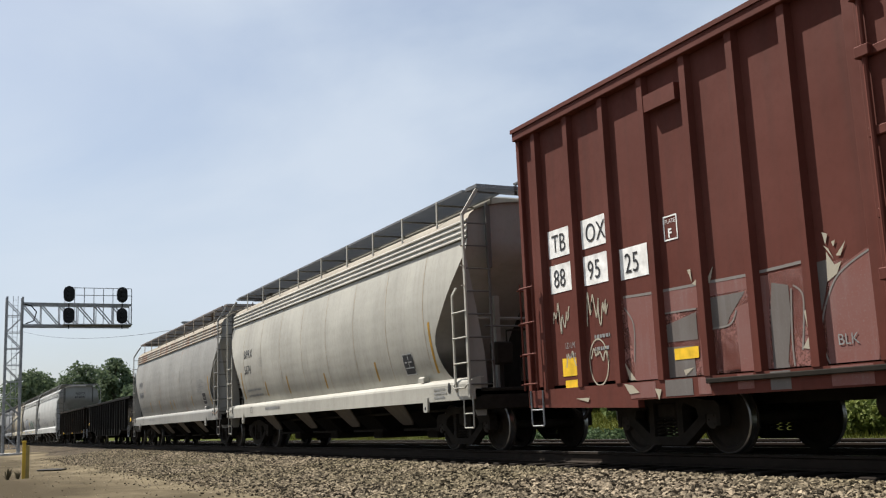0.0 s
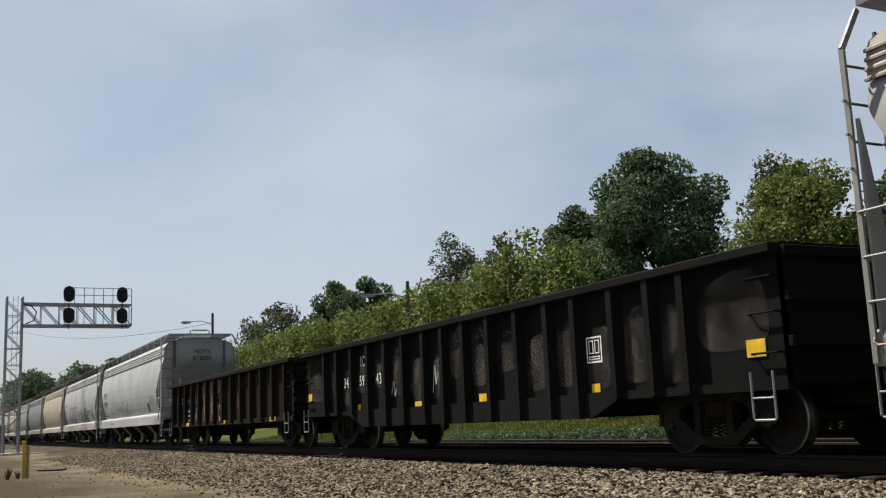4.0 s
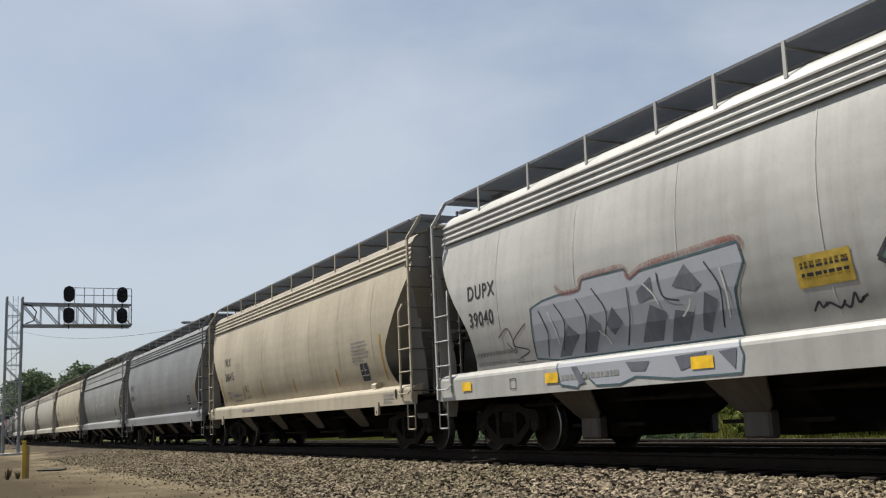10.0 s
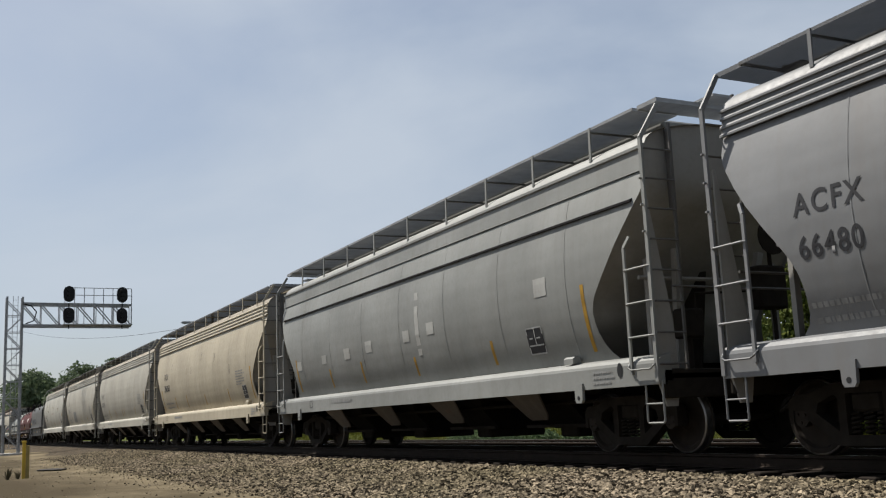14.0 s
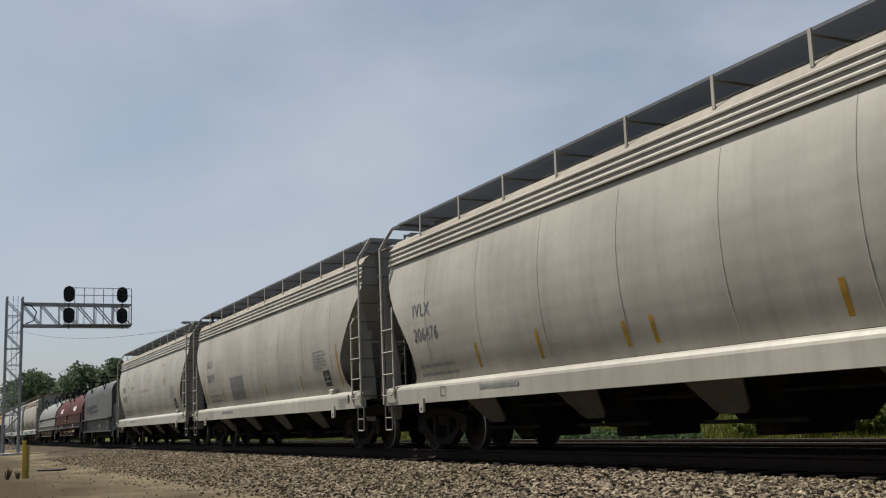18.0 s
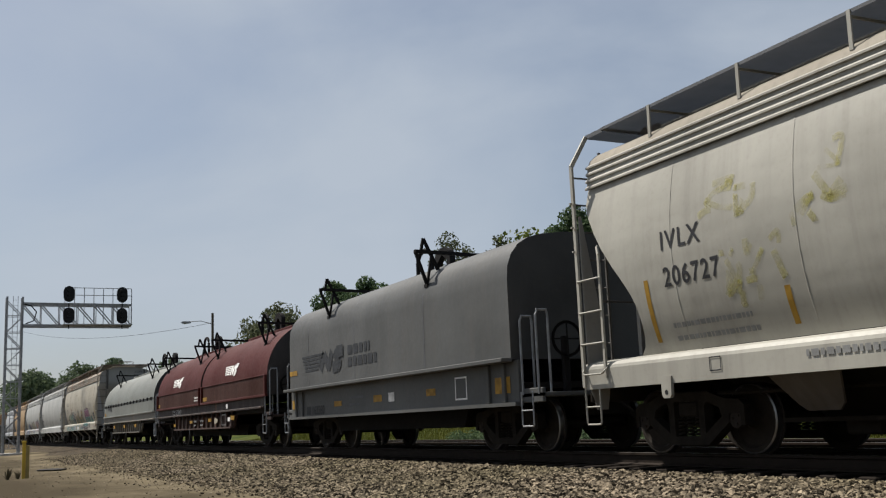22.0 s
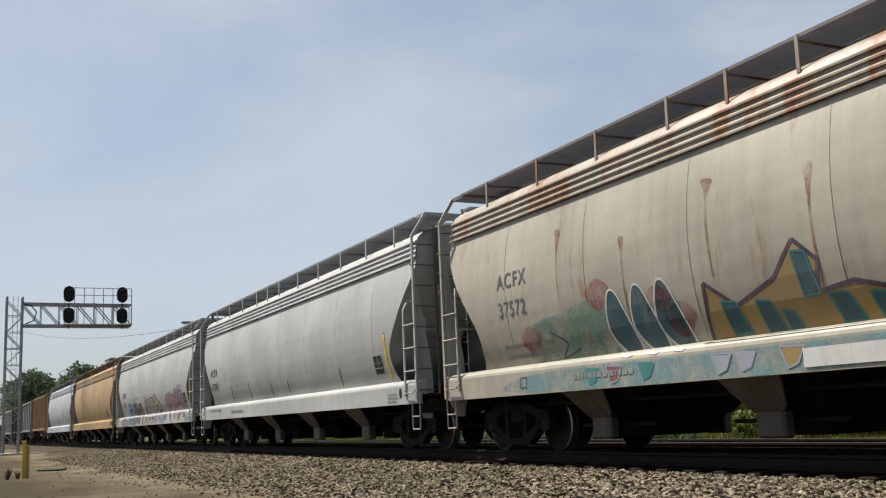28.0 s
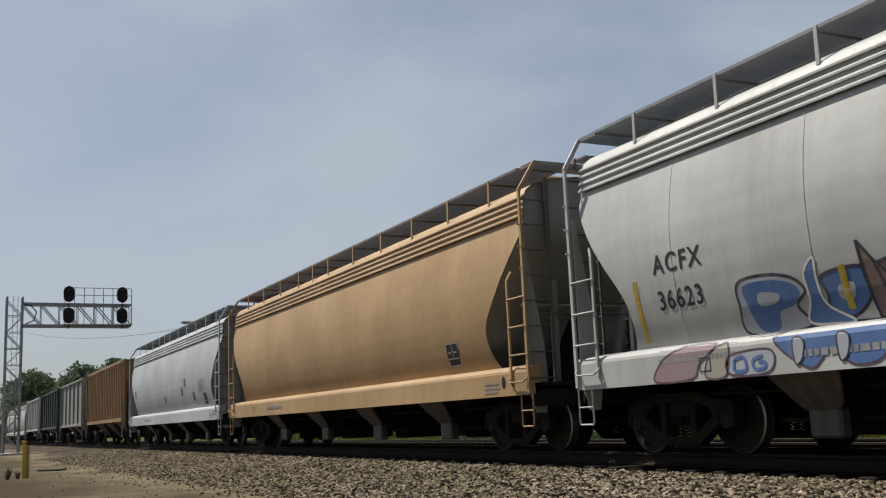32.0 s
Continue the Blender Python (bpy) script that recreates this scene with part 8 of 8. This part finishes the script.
LEAF_DARK = random_mat("dark leaves", (0.032, 0.060, 0.030), (0.145, 0.20, 0.10), 0.75, 0.3)
# Leaf colour of the distant trees, with haze put into it.
LEAF_FAR = random_mat("far leaves paled for haze", (0.065, 0.095, 0.055), (0.155, 0.195, 0.115), 0.8, 0.3)
LEAF_MID = random_mat("mid green leaves", (0.054, 0.084, 0.029), (0.15, 0.19, 0.066), 0.75, 0.3)
LEAF_LIGHT = random_mat("yellow green leaves", (0.076, 0.107, 0.025), (0.215, 0.24, 0.07), 0.75, 0.3)
LEAF_BARE = random_mat("grey green leaves", (0.072, 0.084, 0.048), (0.145, 0.155, 0.09), 0.8, 0.3)


def leaf_mesh(name, clumps, count, size, mat, seed):
    """Many small leaves scattered on lumpy clumps (x, y, z, radius)."""
    rng = np.random.default_rng(seed)
    c = np.array(clumps)
    weight = c[:, 3] ** 2
    pick = rng.choice(len(c), count, p=weight / weight.sum())
    d = rng.normal(size=(count, 3))
    d /= np.linalg.norm(d, axis=1)[:, None]
    r = c[pick, 3] * (0.45 + 0.6 * rng.random(count) ** 0.6)
    pos = c[pick, :3] + d * r[:, None] * np.array([1, 1, 0.85])
    nrm = d + 0.9 * rng.normal(size=(count, 3))
    nrm /= np.linalg.norm(nrm, axis=1)[:, None]
    a = np.cross(nrm, rng.normal(size=(count, 3)))
    a /= np.linalg.norm(a, axis=1)[:, None]
    b = np.cross(nrm, a)
    s = size * (0.6 + 0.8 * rng.random(count))
    a, b = a * s[:, None], b * s[:, None] * 0.62
    bend = nrm * (s * 0.18)[:, None]
    v = np.stack([pos - a, pos - b + bend, pos + a, pos + b + bend], 1).reshape(-1, 3)
    f = (np.array([[0, 1, 2], [0, 2, 3]])[None] + 4 * np.arange(count)[:, None, None]).reshape(-1, 3)
    me = bpy.data.meshes.new(name)
    me.from_pydata(v.tolist(), [], f.tolist())
    me.materials.append(mat)
    return me


def tree(x, y, h, w, mat, label, seed, leaves=9000, size=0.17, bare=0.0, base=0.22, group="trees behind the tracks"):
    rng = random.Random(seed)
    z = ground_height(x, y)
    root = thing("tree", label, "tree", group, m=pose(x, y, z - 0.1))
    k = Kit()
    k.tube([(0, 0, 0), (0.1, 0.05, h * 0.25), (0.05, -0.1, h * 0.55), (0.1, 0.1, h * 0.9)], h * 0.022, 8, h * 0.006)
    clumps = []
    n = 26
    for i in range(n):
        t = (i + 0.5) / n
        zz = h * (base + (0.95 - base) * t)
        env = math.sin(math.pi * min(1, 0.22 + 0.74 * t)) ** 0.8
        a = i * 2.4 + rng.uniform(-0.4, 0.4)
        r = w * env * rng.uniform(0.35, 0.92)
        end = (r * math.cos(a), r * math.sin(a), zz + 0.03 * h)
        k.tube([(0.05, 0, max(0.15 * h, zz - 0.16 * h)), (end[0] * 0.5, end[1] * 0.5, zz - 0.04 * h), end], h * 0.008, 5, h * 0.002)
        clumps.append((*end, w * rng.uniform(0.24, 0.44) * (0.55 + 0.45 * env)))
        for j in range(2):
            b = a + rng.uniform(-0.9, 0.9)
            q = r * rng.uniform(0.7, 1.25)
            clumps.append((q * math.cos(b), q * math.sin(b), zz + rng.uniform(-0.05, 0.07) * h, w * rng.uniform(0.12, 0.24)))
    part("trunk", k, BARK, root, "brown trunk with limbs")
    part("crown", leaf_mesh("crown", clumps, leaves, size, mat, seed), None, root, "crown of many leaves")
    return root


tree(34.0, 42.4, 13.3, 5.0, LEAF_DARK, "tall dense dark green tree", 1, 60000, 0.115, base=0.08)
tree(34.5, 50.5, 11.9, 3.9, LEAF_DARK, "dark green tree of medium height", 2, 40000, 0.115, base=0.08)
tree(36.0, 35.5, 11.6, 3.4, LEAF_BARE, "thin grey-green tree with sparse leaves", 3, 9000, 0.11)
tree(32.0, 30.0, 9.7, 3.6, LEAF_LIGHT, "yellow-green tree with loose branches", 4, 26000, 0.105, base=0.08)
tree(33.0, 26.0, 8.6, 2.6, LEAF_MID, "small bright green tree beside others", 5, 14000, 0.105, base=0.1)
tree(35.0, 68.0, 13.2, 3.8, LEAF_BARE, "grey-green tree with open branches", 6, 10000, 0.12)
tree(34.0, 58.5, 11.9, 2.4, LEAF_BARE, "slim grey-green tree with few leaves", 7, 5000, 0.12)
tree(34.0, 92.0, 13.3, 4.2, LEAF_DARK, "dark green tree with round crown", 8, 18000, 0.155, base=0.08)
tree(34.0, 83.0, 12.3, 3.6, LEAF_DARK, "dark green tree beside a hedge", 9, 16000, 0.155, base=0.08)
tree(36.0, 116.0, 14.4, 5.0, LEAF_BARE, "grey-green tree with bare outer branches", 10, 4200, 0.22)
tree(36.0, 128.0, 13.4, 5.0, LEAF_BARE, "grey-green tree with thin leaves", 11, 4200, 0.22)
tree(22.2, 186.0, 12.3, 8.2, LEAF_FAR, "distant dark green tree beside the line", 12, 6000, 0.34, base=0.05)
tree(25.0, 170.0, 12.0, 5.0, LEAF_FAR, "distant mid-green tree beside the line", 13, 5000, 0.32, base=0.05)


def hedge(name, label, spots, count, size, mat, seed):
    me = leaf_mesh(name, spots, count, size, mat, seed)
    tagged(new(name, me), label, "bushes", kind="stuff")


def hedge_spots(x0, x1, y0, y1, z0, z1, n, r, seed):
    rng = random.Random(seed)
    out = []
    for i in range(n):
        y = y0 + (y1 - y0) * (i + rng.random()) / n
        x = rng.uniform(x0, x1)
        g = ground_height(x, y)
        top = g + rng.uniform(z0, z1)
        zz = g + 0.4
        while zz < top:
            out.append((x + rng.uniform(-0.5, 0.5), y + rng.uniform(-0.5, 0.5), zz, r * rng.uniform(0.7, 1.2)))
            zz += r * 1.1
    return out


hedge("bushes", "tall yellow-green thicket behind the far track", hedge_spots(27, 30, 42, 112, 7.4, 9.0, 70, 1.3, 3), 80000, 0.15, LEAF_LIGHT, 21)
hedge("bushes", "dark green undergrowth under the trees", hedge_spots(29, 33, 14, 112, 2.5, 5.0, 60, 1.3, 4), 34000, 0.18, LEAF_DARK, 22)
hedge("bushes", "low brush at the edge of the grass", hedge_spots(25.5, 28, 24, 80, 0.8, 1.9, 60, 0.6, 5), 22000, 0.11, LEAF_MID, 23)
hedge("bushes", "low dark weeds beside the far track", hedge_spots(16.8, 17.6, 21.5, 34, 0.45, 0.6, 34, 0.38, 14), 12000, 0.05, LEAF_DARK, 27)
hedge("bushes", "bright green brush on the grassy bank", hedge_spots(20.2, 22.4, 15.5, 22.5, 0.7, 1.5, 9, 0.5, 9), 7000, 0.07, LEAF_LIGHT, 26)
hedge("far_woods", "distant hazy green woods along the line", hedge_spots(12.5, 22, 195, 250, 9.5, 12.5, 34, 2.4, 6), 26000, 0.34, LEAF_FAR, 24)
hedge("far_woods", "distant dark green woods", hedge_spots(22, 60, 150, 300, 6, 10, 40, 2.6, 7), 20000, 0.4, LEAF_FAR, 25)


def grass():
    rng = np.random.default_rng(8)
    n = 90000
    x = 17.0 + 12.0 * rng.random(n)
    y = 12 + 60 * rng.random(n) ** 1.5
    z = np.array([ground_height(a, b) for a, b in zip(x, y)])
    h = 0.05 + 0.22 * rng.random(n) ** 2
    a = rng.random(n) * math.tau
    w = 0.018
    dx, dy = np.cos(a) * w, np.sin(a) * w
    lx, ly = (rng.random(n) - 0.5) * 0.2, (rng.random(n) - 0.5) * 0.2
    v = np.stack([np.stack([x - dx, y - dy, z - 0.02], 1), np.stack([x + dx, y + dy, z - 0.02], 1), np.stack([x + lx, y + ly, z + h], 1)], 1).reshape(-1, 3)
    f = np.arange(3 * n).reshape(-1, 3)
    me = bpy.data.meshes.new("grass")
    me.from_pydata(v.tolist(), [], f.tolist())
    me.materials.append(random_mat("grass blades", (0.045, 0.058, 0.008), (0.125, 0.122, 0.022), 0.8, 0.3))
    tagged(new("grass", me), "uncut green grass beyond the far track", "grass", kind="stuff")


grass()


def rubble():
    rng = random.Random(12)
    root = thing("rubble_pile", "low heap of pale broken concrete in the grass", "rubble", m=pose(17.6, 46.0, ground_height(17.6, 46.0)))
    pale = plain("pale broken concrete", (0.42, 0.41, 0.37), 0.9)
    for i in range(16):
        r = rng.uniform(0.09, 0.2)
        a = [(r * rng.uniform(0.7, 1.2) * math.cos(math.tau * j / 6), r * rng.uniform(0.7, 1.2) * math.sin(math.tau * j / 6)) for j in range(6)]
        part("lump", Kit().prism(a, 0, r * rng.uniform(0.7, 1.2), "z"), pale, root, m=pose(rng.uniform(-0.3, 0.3), rng.uniform(-1.0, 1.0), rng.uniform(0.0, 0.12), rng.uniform(-20, 20), rng.uniform(-20, 20), rng.uniform(0, 360)))


rubble()

# ------------------------------------------------------------------ what moves


def motions():
    for car, s0 in CARS:
        walk(car, [(0.0, pose(TRACK_X, s0, 0)), (SECONDS, pose(TRACK_X, s0 - SPEED * SECONDS, 0))])
    step = 1.0 / FPS
    turn = math.degrees(SPEED * step / WHEEL_R)
    for w, (x, y, z), s in WHEELS:
        t0, t1 = max(0.0, (s - 32.0) / SPEED), min(SECONDS, (s + 1.0) / SPEED)
        if t1 <= t0:
            continue
        first, last = round(t0 * FPS), round(t1 * FPS)
        rows = [(0.0, pose(x, y, z))] if first > 0 else []
        rows += [(i * step, pose(x, y, z, (i - first) * turn)) for i in range(first, last + 1)]
        if last < SECONDS * FPS:
            rows.append((SECONDS, pose(x, y, z, (last - first) * turn)))
        walk(w, rows)


motions()
